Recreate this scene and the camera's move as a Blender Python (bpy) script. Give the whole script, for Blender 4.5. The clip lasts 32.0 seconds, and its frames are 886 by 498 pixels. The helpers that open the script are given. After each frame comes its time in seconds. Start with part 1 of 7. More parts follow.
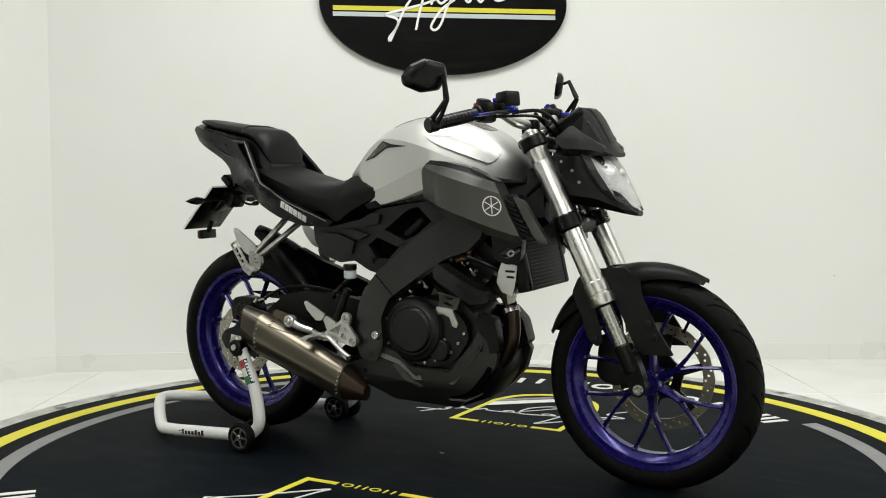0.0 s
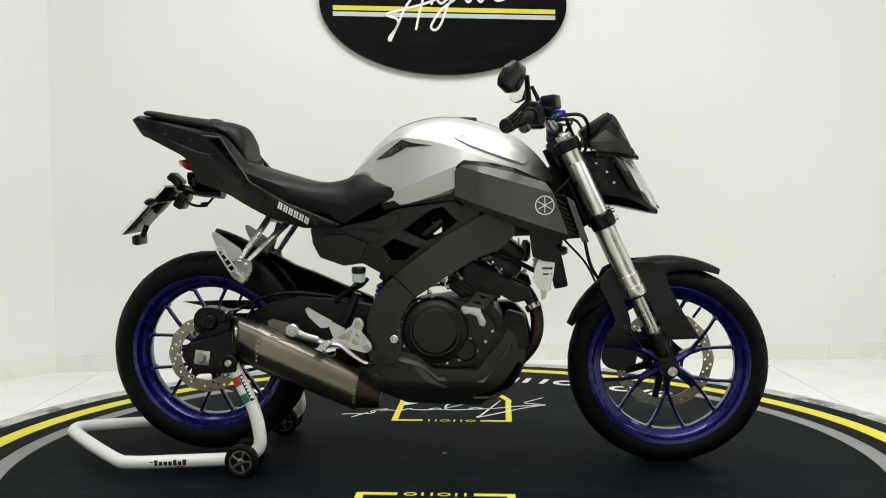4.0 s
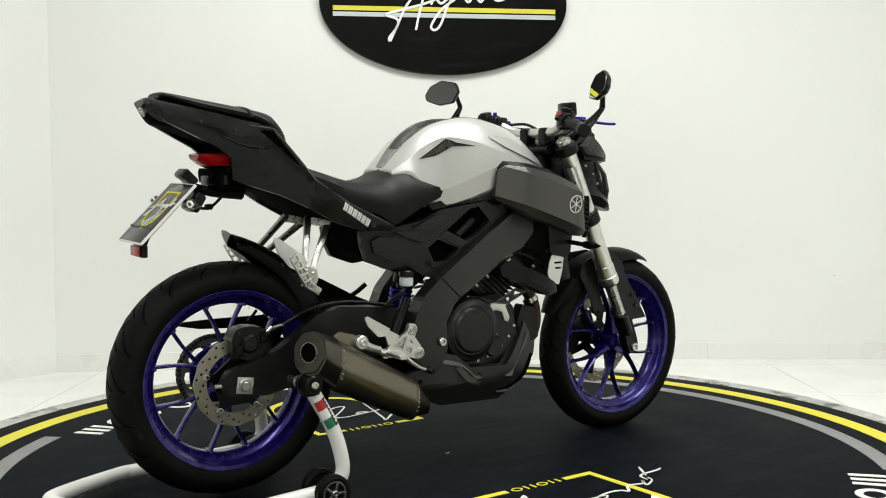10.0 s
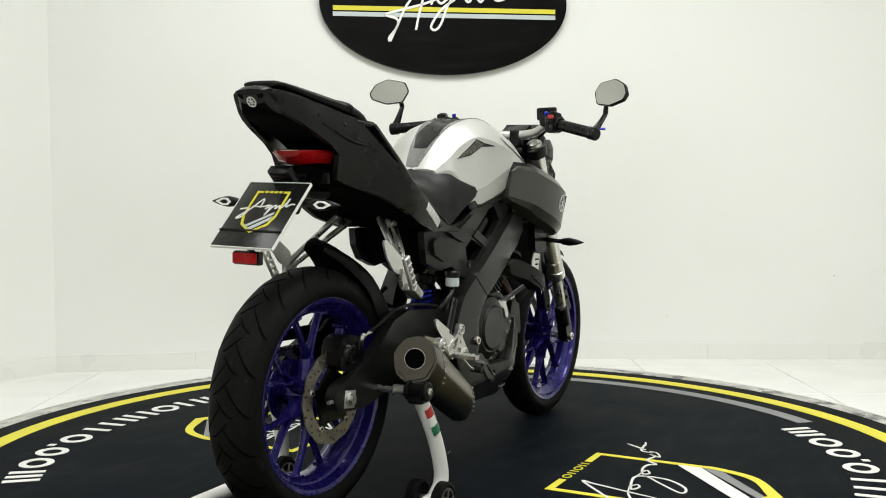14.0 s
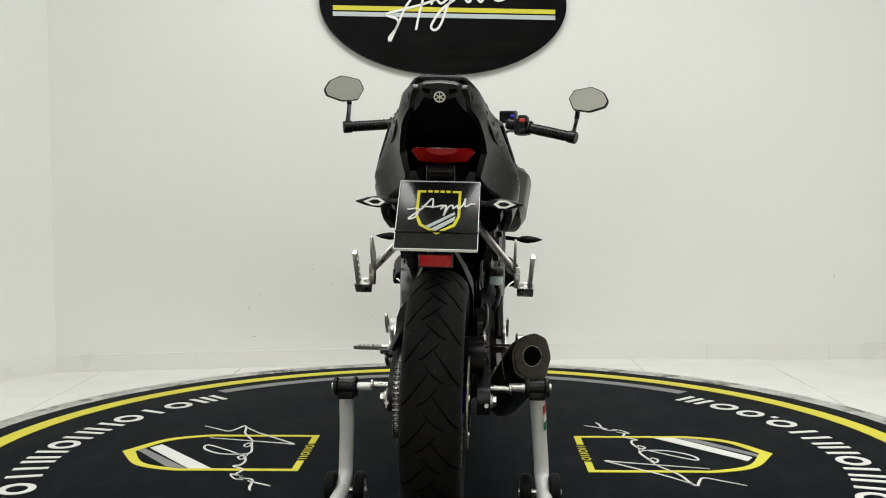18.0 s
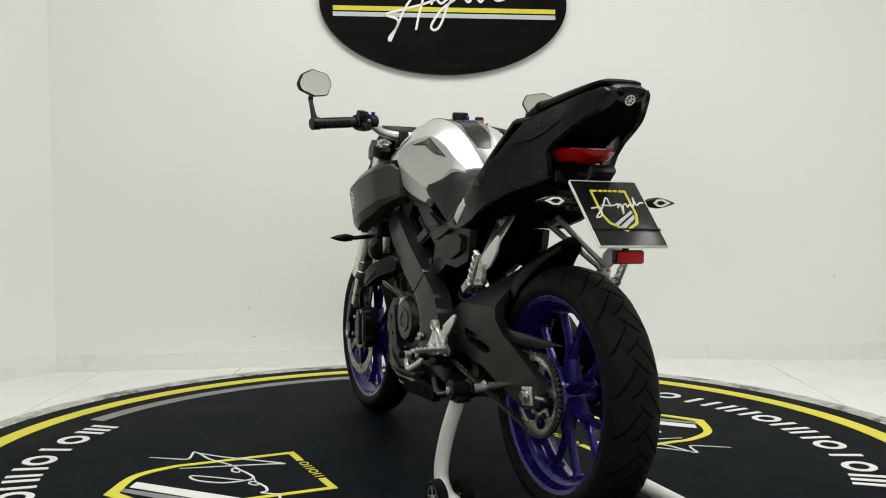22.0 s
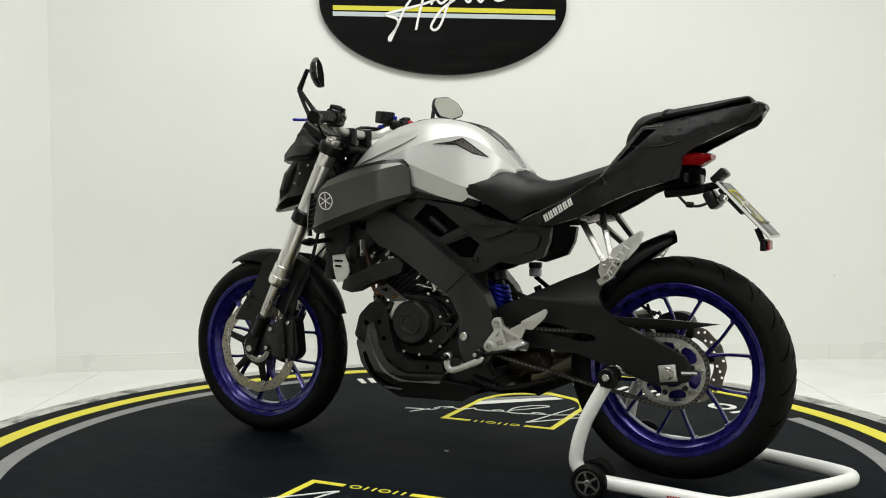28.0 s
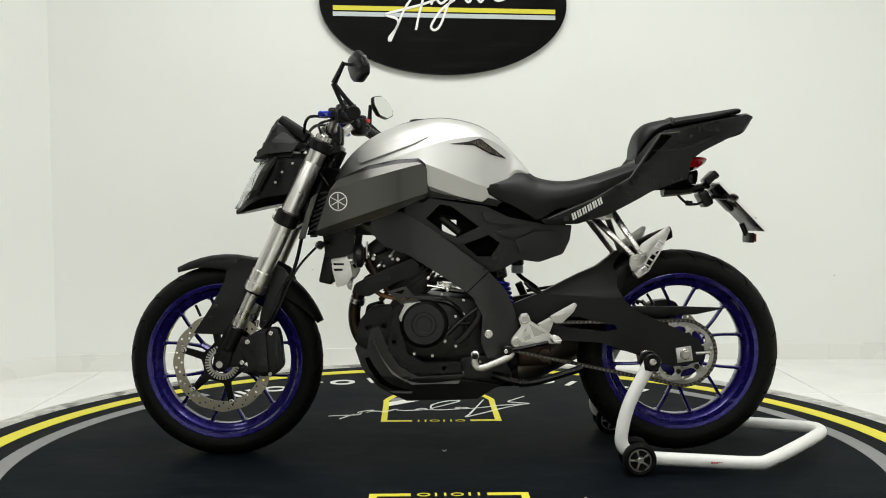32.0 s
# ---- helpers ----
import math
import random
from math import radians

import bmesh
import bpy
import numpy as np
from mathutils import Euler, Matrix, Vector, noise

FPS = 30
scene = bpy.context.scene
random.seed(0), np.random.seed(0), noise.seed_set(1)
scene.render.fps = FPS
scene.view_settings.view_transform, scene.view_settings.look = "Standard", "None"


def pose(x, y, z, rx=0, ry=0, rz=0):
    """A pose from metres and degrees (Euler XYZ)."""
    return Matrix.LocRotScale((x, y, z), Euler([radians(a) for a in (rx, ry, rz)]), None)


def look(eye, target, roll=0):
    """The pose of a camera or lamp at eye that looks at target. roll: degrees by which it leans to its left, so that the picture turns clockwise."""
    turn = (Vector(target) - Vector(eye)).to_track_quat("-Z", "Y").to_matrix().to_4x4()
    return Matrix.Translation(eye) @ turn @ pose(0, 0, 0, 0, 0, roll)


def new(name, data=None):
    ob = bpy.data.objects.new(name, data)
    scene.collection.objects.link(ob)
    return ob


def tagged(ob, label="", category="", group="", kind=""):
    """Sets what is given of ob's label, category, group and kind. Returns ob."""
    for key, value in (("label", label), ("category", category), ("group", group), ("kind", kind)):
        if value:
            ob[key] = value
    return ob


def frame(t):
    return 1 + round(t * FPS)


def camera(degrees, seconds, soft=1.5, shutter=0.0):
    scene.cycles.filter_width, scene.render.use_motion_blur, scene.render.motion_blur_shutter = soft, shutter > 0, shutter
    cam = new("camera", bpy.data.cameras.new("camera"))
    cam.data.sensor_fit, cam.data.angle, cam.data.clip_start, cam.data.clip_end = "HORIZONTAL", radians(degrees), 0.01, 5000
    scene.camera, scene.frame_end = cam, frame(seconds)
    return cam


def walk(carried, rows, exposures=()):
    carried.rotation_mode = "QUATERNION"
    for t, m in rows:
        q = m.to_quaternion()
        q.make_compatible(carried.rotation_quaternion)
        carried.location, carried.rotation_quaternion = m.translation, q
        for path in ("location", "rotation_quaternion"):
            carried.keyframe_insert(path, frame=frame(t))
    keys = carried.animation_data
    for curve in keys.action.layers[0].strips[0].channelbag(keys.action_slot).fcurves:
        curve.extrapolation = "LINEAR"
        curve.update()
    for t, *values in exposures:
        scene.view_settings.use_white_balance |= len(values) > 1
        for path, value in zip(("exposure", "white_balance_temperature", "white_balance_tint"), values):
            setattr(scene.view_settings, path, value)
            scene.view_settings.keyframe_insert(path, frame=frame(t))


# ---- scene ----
# ---------- the turning show floor: angle of the turntable over time ----------
def heading(t):
    u = (t - 16) / 16
    return 75.185 + 105.201 * u + 1.142 * u * u - 0.607 * (u ** 3 - u)


cam = camera(47.81, 32.0, soft=1.0)
EYE = Vector((0, -2.985, 0.790))
CAM_POSE = look(EYE, EYE + Vector((-0.000865, 0.998333, -0.057713)), roll=-0.2)
walk(cam, [(0.0, CAM_POSE), (32.0, CAM_POSE)],
     exposures=[(0.0, -0.10), (3.0, -0.08), (6.0, 0.04), (9.0, 0.06), (13.0, 0.04), (14.5, 0.00), (16.5, -0.19), (18.5, -0.24), (22.5, -0.25), (24.5, -0.13), (27.0, -0.09), (30.0, -0.09), (32.0, -0.09)])

# ---------- light: white showroom under assumed ceiling lamps ---
world = bpy.data.worlds.new("room_air")
scene.world = world
world.use_nodes = True
world.node_tree.nodes["Background"].inputs[0].default_value = (0.9, 0.95, 1.0, 1)
world.node_tree.nodes["Background"].inputs[1].default_value = 0.05

# Lamps are out of view; their layout and power are assumed, for brightness.
LAMPS = [(0.25, -0.15, 2.0, 1.1, 76), (0.0, -3.4, 2.6, 0.8, 69), (-2.0, -1.6, 0.6, 1.4, 18.5), (2.9, -0.9, 0.6, 1.6, 29)]
for lx, ly, lw, ld, watts in LAMPS:
    data = bpy.data.lights.new("ceiling_lamp", "AREA")
    data.shape, data.size, data.size_y, data.energy = "RECTANGLE", lw, ld, watts
    data.color = (0.997, 1.0, 0.985)
    lamp = new("ceiling_lamp", data)
    lamp.matrix_world = pose(lx, ly, 2.94)


# ---------- materials ----------
def surface(name, color, rough=0.5, metal=0.0, vary=0.12, scale=30.0, bump=0.05, fine=400.0, coat=0.0, spec=0.5, rvary=0.12, dust=0.0):
    """Procedural paint, metal, rubber or plastic with two scales of variation, in metres."""
    m = bpy.data.materials.new(name)
    m.use_nodes = True
    n, l = m.node_tree.nodes, m.node_tree.links
    b = n["Principled BSDF"]
    co = n.new("ShaderNodeTexCoord")
    big = n.new("ShaderNodeTexNoise")
    big.inputs["Scale"].default_value, big.inputs["Detail"].default_value = scale, 5
    small = n.new("ShaderNodeTexNoise")
    small.inputs["Scale"].default_value, small.inputs["Detail"].default_value = fine, 3
    l.new(co.outputs["Object"], big.inputs["Vector"])
    l.new(co.outputs["Object"], small.inputs["Vector"])
    ramp = n.new("ShaderNodeMix")
    ramp.data_type = "RGBA"
    c = Vector(color)
    ramp.inputs["A"].default_value = (*(c * (1 - vary)), 1)
    ramp.inputs["B"].default_value = (*[min(v * (1 + vary), 1) for v in c], 1)
    l.new(big.outputs["Fac"], ramp.inputs["Factor"])
    out = ramp.outputs["Result"]
    if dust:
        th = n.new("ShaderNodeMapRange")
        th.inputs["From Min"].default_value, th.inputs["From Max"].default_value = 0.56, 0.74
        th.inputs["To Max"].default_value = dust
        l.new(small.outputs["Fac"], th.inputs["Value"])
        dm = n.new("ShaderNodeMix")
        dm.data_type = "RGBA"
        l.new(th.outputs["Result"], dm.inputs["Factor"])
        l.new(out, dm.inputs["A"])
        dm.inputs["B"].default_value = (0.35, 0.34, 0.31, 1)
        out = dm.outputs["Result"]
    l.new(out, b.inputs["Base Color"])
    mr = n.new("ShaderNodeMapRange")
    mr.inputs["To Min"].default_value, mr.inputs["To Max"].default_value = max(rough - rvary, 0.03), min(rough + rvary, 1)
    l.new(big.outputs["Fac"], mr.inputs["Value"])
    l.new(mr.outputs["Result"], b.inputs["Roughness"])
    b.inputs["Metallic"].default_value = metal
    b.inputs["Coat Weight"].default_value = coat
    b.inputs["Coat Roughness"].default_value = 0.08
    b.inputs["Specular IOR Level"].default_value = spec
    if bump:
        bp = n.new("ShaderNodeBump")
        bp.inputs["Strength"].default_value, bp.inputs["Distance"].default_value = bump, 0.0006
        l.new(small.outputs["Fac"], bp.inputs["Height"])
        l.new(bp.outputs["Normal"], b.inputs["Normal"])
    return m


DARKW = surface("dark_grey_panel_paint", (0.07, 0.07, 0.07), 0.6, vary=0.1, scale=1.5, bump=0.1, fine=60)
WALL = surface("white_wall_paint", (0.79, 0.80, 0.765), 0.75, vary=0.015, scale=1.3, bump=0.15, fine=60, rvary=0.05)
BASE = surface("white_glazed_skirting", (0.78, 0.78, 0.74), 0.3, vary=0.03, scale=4, bump=0.02)
TILE = surface("white_floor_tile", (0.80, 0.80, 0.77), 0.22, vary=0.03, scale=3, bump=0.02, fine=40)
GROUT = surface("grey_grout", (0.58, 0.58, 0.55), 0.9, vary=0.1)
SCUFF = surface("grey_wall_scuff", (0.42, 0.42, 0.38), 0.8, vary=0.2, scale=200)
CEIL = surface("white_ceiling_paint", (0.82, 0.82, 0.78), 0.9, vary=0.02, scale=2)
MAT = surface("dark_rubber_mat", (0.0018, 0.0034, 0.0054), 0.62, vary=0.65, scale=3.0, bump=0.5, fine=260, dust=0.03, spec=0.03)
RIMTRIM = surface("worn_grey_trim", (0.42, 0.42, 0.39), 0.55, metal=0.2, vary=0.55, scale=9, bump=0.3, fine=90)
YELLOW = surface("yellow_floor_paint", (0.66, 0.60, 0.035), 0.6, vary=0.12, scale=6, bump=0.2, fine=200, dust=0.05)
GREYP = surface("grey_floor_paint", (0.20, 0.20, 0.20), 0.65, vary=0.12, scale=6, bump=0.2)
WHITEP = surface("white_floor_paint", (0.70, 0.70, 0.66), 0.6, vary=0.1, scale=8, bump=0.2)
SIGNB = surface("black_sign_board", (0.0035, 0.0035, 0.0035), 0.36, spec=0.06, vary=0.35, scale=5, bump=0.08, rvary=0.15)
SIGNW = surface("white_sign_letter", (0.85, 0.85, 0.82), 0.4, vary=0.02)
SIGNG = surface("pale_grey_sign_stripe", (0.50, 0.55, 0.55), 0.4, vary=0.05)
BLACKP = surface("matt_black_plastic", (0.0020, 0.0020, 0.0020), 0.30, spec=0.22, vary=0.25, scale=18, bump=0.25, fine=900)
PANS = surface("dark_grey_textured_plastic", (0.0080, 0.0080, 0.0075), 0.38, spec=0.30, vary=0.2, scale=14, bump=0.5, fine=700)
GRAIN = surface("grained_dark_plastic", (0.0053, 0.0053, 0.0050), 0.38, spec=0.22, vary=0.25, scale=14, bump=0.6, fine=700, dust=0.02)
SATIN = surface("satin_dark_grey_paint", (0.080, 0.079, 0.073), 0.31, metal=0.75, spec=0.3, vary=0.10, scale=10, bump=0.03, fine=1500, rvary=0.06)
FRAMEM = surface("charcoal_frame_paint", (0.0125, 0.0125, 0.0118), 0.33, metal=0.1, spec=0.50, vary=0.14, scale=12, bump=0.12, fine=900)
SEATM = surface("black_seat_vinyl", (0.0028, 0.0028, 0.0028), 0.44, spec=0.18, vary=0.2, scale=20, bump=0.9, fine=520, rvary=0.08)
RUBBER = surface("tyre_rubber", (0.0036, 0.0036, 0.0034), 0.55, vary=0.35, scale=22, bump=0.35, fine=500, dust=0.03, spec=0.08)
# Near-black; also stands for shade in tread cuts, pan recess and tail underside.
NEARBLACK = surface("gloss_free_near_black", (0.002, 0.002, 0.002), 0.95, vary=0.2, spec=0.02)
BLUE = surface("metallic_blue_rim_paint", (0.013, 0.008, 0.130), 0.26, spec=0.25, metal=0.5, vary=0.1, scale=40, bump=0.02, coat=0.5)
BLUEA = surface("blue_anodised_alloy", (0.02, 0.03, 0.36), 0.3, metal=0.85, vary=0.1, scale=60, bump=0.02)
ALLOY = surface("cast_silver_alloy", (0.62, 0.615, 0.59), 0.36, metal=0.9, vary=0.12, scale=40, bump=0.2, fine=1200)
CHROME = surface("brushed_fork_metal", (0.72, 0.71, 0.68), 0.30, metal=1.0, vary=0.08, scale=25, bump=0.04, fine=900, rvary=0.08)
REFLECT = surface("bright_lamp_reflector", (0.94, 0.94, 0.92), 0.22, metal=0.12, vary=0.03, scale=80, bump=0.05, spec=0.8)
STEEL = surface("drilled_steel_disc", (0.42, 0.41, 0.385), 0.30, metal=0.95, vary=0.14, scale=50, bump=0.15, fine=1500)
DISCM = surface("bronzed_disc_steel", (0.33, 0.305, 0.245), 0.34, metal=0.95, vary=0.14, scale=50, bump=0.15, fine=1500)
COVERM = surface("smoke_grey_tank_cover", (0.17, 0.17, 0.165), 0.26, metal=0.3, vary=0.06, scale=14, bump=0.02, coat=0.2)
TITAN = surface("brushed_titanium_muffler", (0.180, 0.160, 0.122), 0.31, metal=0.95, vary=0.12, scale=12, bump=0.02, fine=900, rvary=0.04)
HEADER = surface("heat_stained_pipe", (0.045, 0.030, 0.022), 0.36, metal=0.85, vary=0.4, scale=22, bump=0.2)
CAPM = surface("dark_bronze_end_cap", (0.085, 0.077, 0.064), 0.30, metal=0.95, vary=0.15, scale=14, bump=0.05, fine=900)
ETCH = surface("dark_etched_print", (0.045, 0.040, 0.032), 0.4, metal=0.7, vary=0.1)
COPPER = surface("heat_browned_copper", (0.21, 0.10, 0.045), 0.4, metal=0.6, vary=0.3, scale=40)
ENGINE = surface("black_engine_casting", (0.0044, 0.0044, 0.0042), 0.34, spec=0.34, vary=0.25, scale=25, bump=0.4, fine=800)
PANG = surface("grey_pan_plastic", (0.0165, 0.0163, 0.0152), 0.38, spec=0.42, vary=0.2, scale=14, bump=0.5, fine=700)
# Lightened copy of the pan plastic: lit pan edges, and the pod's pale edges.
PANM = surface("lightened_grey_plastic", (0.060, 0.0595, 0.056), 0.40, spec=0.42, vary=0.2, scale=14, bump=0.5, fine=700)
CHAINM = surface("oiled_chain_steel", (0.055, 0.052, 0.047), 0.32, metal=0.9, vary=0.5, scale=60)
PINM = surface("worn_pin_steel", (0.16, 0.155, 0.14), 0.38, metal=0.9, vary=0.3, scale=60)
BOLTM = surface("bright_bolt_steel", (0.52, 0.51, 0.48), 0.28, metal=1.0, vary=0.08)
WHITET = surface("white_powder_coat", (0.78, 0.78, 0.75), 0.35, vary=0.05, scale=12, bump=0.05, coat=0.2)
REDL = surface("red_lens", (0.26, 0.003, 0.004), 0.22, vary=0.45, scale=70, spec=0.22)
REDP = surface("red_print", (0.42, 0.03, 0.03), 0.5, vary=0.1)
GREENP = surface("green_print", (0.02, 0.16, 0.09), 0.5, vary=0.1)
BLACKI = surface("black_print", (0.01, 0.01, 0.01), 0.5, vary=0.1)
PLATEM = surface("black_plate_print", (0.008, 0.008, 0.008), 0.25, vary=0.2, scale=20, spec=0.3, coat=0.1)
WHITEL = surface("white_print", (0.78, 0.78, 0.75), 0.4, vary=0.03)
MESHM = surface("radiator_core", (0.02, 0.02, 0.02), 0.6, metal=0.5, vary=0.3, scale=200, bump=0.6, fine=600)


def worn(m, color, scale, lo, hi, amount, stretch=(1, 1, 1)):
    """Patches of wear or dust in another colour, laid over a surface by a noise mask."""
    n, l = m.node_tree.nodes, m.node_tree.links
    b = n["Principled BSDF"]
    mp = n.new("ShaderNodeMapping")
    mp.inputs["Scale"].default_value = stretch
    l.new(n["Texture Coordinate"].outputs["Object"], mp.inputs["Vector"])
    tex = n.new("ShaderNodeTexNoise")
    tex.inputs["Scale"].default_value, tex.inputs["Detail"].default_value, tex.inputs["Roughness"].default_value = scale, 8, 0.65
    l.new(mp.outputs["Vector"], tex.inputs["Vector"])
    mr = n.new("ShaderNodeMapRange")
    mr.inputs["From Min"].default_value, mr.inputs["From Max"].default_value, mr.inputs["To Max"].default_value = lo, hi, amount
    l.new(tex.outputs["Fac"], mr.inputs["Value"])
    x = n.new("ShaderNodeMix")
    x.data_type = "RGBA"
    l.new(mr.outputs["Result"], x.inputs["Factor"])
    l.new(b.inputs["Base Color"].links[0].from_socket, x.inputs["A"])
    x.inputs["B"].default_value = (*color, 1)
    l.new(x.outputs["Result"], b.inputs["Base Color"])


worn(RIMTRIM, (0.05, 0.05, 0.045), 7.0, 0.52, 0.62, 0.8)
worn(RIMTRIM, (0.62, 0.61, 0.56), 16.0, 0.52, 0.60, 0.7)
worn(MAT, (0.085, 0.10, 0.115), 5.0, 0.50, 0.80, 0.10, (1, 3, 1))
worn(MAT, (0.22, 0.21, 0.19), 150.0, 0.72, 0.78, 0.7)
worn(YELLOW, (0.03, 0.03, 0.03), 40.0, 0.66, 0.72, 0.7)
worn(WHITEP, (0.10, 0.10, 0.10), 40.0, 0.64, 0.72, 0.6)
worn(GREYP, (0.30, 0.30, 0.29), 12.0, 0.50, 0.70, 0.4)
worn(RUBBER, (0.07, 0.066, 0.06), 60.0, 0.60, 0.80, 0.4)
worn(SIGNB, (0.035, 0.034, 0.032), 6.0, 0.52, 0.80, 0.35, (0.35, 1, 4))
worn(MAT, (0.14, 0.14, 0.135), 26.0, 0.60, 0.80, 0.16, (1, 4, 1))
worn(WALL, (0.70, 0.70, 0.64), 0.9, 0.50, 0.75, 0.25)


def banded(name, a, b, scale, rough, stretch):
    """Woven dark insert."""
    m = surface(name, a, rough, coat=0.6)
    n, l = m.node_tree.nodes, m.node_tree.links
    w = n.new("ShaderNodeTexWave")
    w.inputs["Scale"].default_value, w.inputs["Distortion"].default_value, w.inputs["Detail"].default_value = scale, stretch, 2
    l.new(n["Texture Coordinate"].outputs["Object"], w.inputs["Vector"])
    x = n.new("ShaderNodeMix")
    x.data_type = "RGBA"
    x.inputs["A"].default_value, x.inputs["B"].default_value = (*a, 1), (*b, 1)
    l.new(w.outputs["Fac"], x.inputs["Factor"])
    l.new(x.outputs["Result"], n["Principled BSDF"].inputs["Base Color"])
    return m


CARBON = banded("brown_ripple_insert", (0.006, 0.005, 0.004), (0.060, 0.050, 0.034), 38, 0.25, 14)


def graded_silver():
    """Silver tank colour that turns dark grey towards the nose."""
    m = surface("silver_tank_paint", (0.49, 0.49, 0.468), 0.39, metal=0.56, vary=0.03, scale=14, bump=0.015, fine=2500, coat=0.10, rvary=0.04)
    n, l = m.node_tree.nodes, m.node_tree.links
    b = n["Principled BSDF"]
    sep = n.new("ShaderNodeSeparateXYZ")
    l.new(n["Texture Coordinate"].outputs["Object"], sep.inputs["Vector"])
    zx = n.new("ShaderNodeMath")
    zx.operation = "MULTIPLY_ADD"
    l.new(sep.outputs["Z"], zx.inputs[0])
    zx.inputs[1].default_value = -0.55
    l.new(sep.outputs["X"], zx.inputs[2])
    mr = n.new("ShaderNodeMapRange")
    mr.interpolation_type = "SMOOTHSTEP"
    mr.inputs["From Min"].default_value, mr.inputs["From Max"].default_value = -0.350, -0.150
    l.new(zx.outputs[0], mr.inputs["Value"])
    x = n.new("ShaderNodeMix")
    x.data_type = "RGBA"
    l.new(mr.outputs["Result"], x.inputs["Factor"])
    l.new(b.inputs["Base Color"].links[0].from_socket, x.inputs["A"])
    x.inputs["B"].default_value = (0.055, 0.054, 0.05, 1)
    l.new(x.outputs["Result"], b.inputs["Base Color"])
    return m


SILVER = graded_silver()


def clear(name, color, rough=0.02):
    m = bpy.data.materials.new(name)
    m.use_nodes = True
    b = m.node_tree.nodes["Principled BSDF"]
    b.inputs["Base Color"].default_value = (*color, 1)
    b.inputs["Transmission Weight"].default_value = 1.0
    b.inputs["Roughness"].default_value = rough
    b.inputs["IOR"].default_value = 1.3
    return m


LENS = clear("clear_lamp_lens", (0.95, 0.96, 0.95))
MIRROR = bpy.data.materials.new("mirror_glass")
MIRROR.use_nodes = True
MIRROR.node_tree.nodes["Principled BSDF"].inputs["Base Color"].default_value = (0.82, 0.83, 0.80, 1)
MIRROR.node_tree.nodes["Principled BSDF"].inputs["Metallic"].default_value = 1.0
MIRROR.node_tree.nodes["Principled BSDF"].inputs["Roughness"].default_value = 0.02


# ---------- mesh tools ----------
def to_mesh(bm, name, material, sharp=35):
    me = bpy.data.meshes.new(name)
    bmesh.ops.recalc_face_normals(bm, faces=bm.faces)
    for f in bm.faces:
        f.smooth = True
    bm.to_mesh(me)
    bm.free()
    if sharp is not None:
        me.set_sharp_from_angle(angle=radians(sharp))
    me.materials.append(material)
    return me


def part(name, bm, material, parent, label="", sharp=35):
    """One mesh object under a thing or a part. bm: a bmesh or a ready mesh."""
    me = bm if isinstance(bm, bpy.types.Mesh) else to_mesh(bm, name, material, sharp)
    ob = new(name, me)
    ob.parent = parent
    if label:
        ob["label"] = label
    return ob


def thing(name, label, category, bm=None, material=None, kind="", group="", m=None, sharp=35):
    ob = new(name, to_mesh(bm, name, material, sharp) if bm else None)
    if m:
        ob.matrix_world = m
    return tagged(ob, label, category, group, kind)


def join(*bms):
    """Several bmeshes as one."""
    out = bmesh.new()
    for b in bms:
        tmp = bpy.data.meshes.new("tmp")
        b.to_mesh(tmp)
        b.free()
        out.from_mesh(tmp)
        bpy.data.meshes.remove(tmp)
    return out


def move(bm, m):
    bm.transform(m)
    return bm


def box(cx, cy, cz, sx, sy, sz, bevel=0.0, turn=None, seg=2):
    bm = bmesh.new()
    bmesh.ops.create_cube(bm, size=1)
    bmesh.ops.scale(bm, vec=(sx, sy, sz), verts=bm.verts)
    if bevel:
        bmesh.ops.bevel(bm, geom=bm.edges[:], offset=bevel, segments=seg, affect="EDGES", profile=0.5)
    m = Matrix.Translation((cx, cy, cz))
    if turn:
        m = m @ Euler([radians(a) for a in turn]).to_matrix().to_4x4()
    return move(bm, m)


def lathe(profile, seg=48, axis="y", at=(0, 0, 0), closed=True, cap=False):
    """profile: (radius, along) pairs spun round the axis."""
    bm = bmesh.new()
    rings = []
    for r, a in profile:
        if r < 1e-6:
            rings.append([bm.verts.new((0, a, 0))])
        else:
            rings.append([bm.verts.new((r * math.cos(2 * math.pi * k / seg), a, r * math.sin(2 * math.pi * k / seg))) for k in range(seg)])
    pairs = list(zip(rings, rings[1:])) + ([(rings[-1], rings[0])] if closed else [])
    for p, q in pairs:
        for k in range(seg):
            j = (k + 1) % seg
            if len(p) == 1 and len(q) == 1:
                continue
            if len(p) == 1:
                bm.faces.new((p[0], q[j], q[k]))
            elif len(q) == 1:
                bm.faces.new((p[k], p[j], q[0]))
            else:
                bm.faces.new((p[k], p[j], q[j], q[k]))
    if cap:
        for ring in (rings[0], rings[-1]):
            if len(ring) > 2:
                bm.faces.new(ring)
    if axis == "x":
        move(bm, Matrix.Rotation(radians(-90), 4, "Z"))
    if axis == "z":
        move(bm, Matrix.Rotation(radians(90), 4, "X"))
    return move(bm, Matrix.Translation(at))


def spline(points, steps=6):
    """Catmull-Rom through points of any dimension."""
    p = [Vector(q) for q in points]
    p = [2 * p[0] - p[1], *p, 2 * p[-1] - p[-2]]
    out = []
    for i in range(1, len(p) - 2):
        for s in range(steps):
            t = s / steps
            out.append(0.5 * (2 * p[i] + (p[i + 1] - p[i - 1]) * t + (2 * p[i - 1] - 5 * p[i] + 4 * p[i + 1] - p[i + 2]) * t * t
                              + (3 * p[i] - p[i - 1] - 3 * p[i + 1] + p[i + 2]) * t ** 3))
    return out + [p[-2]]


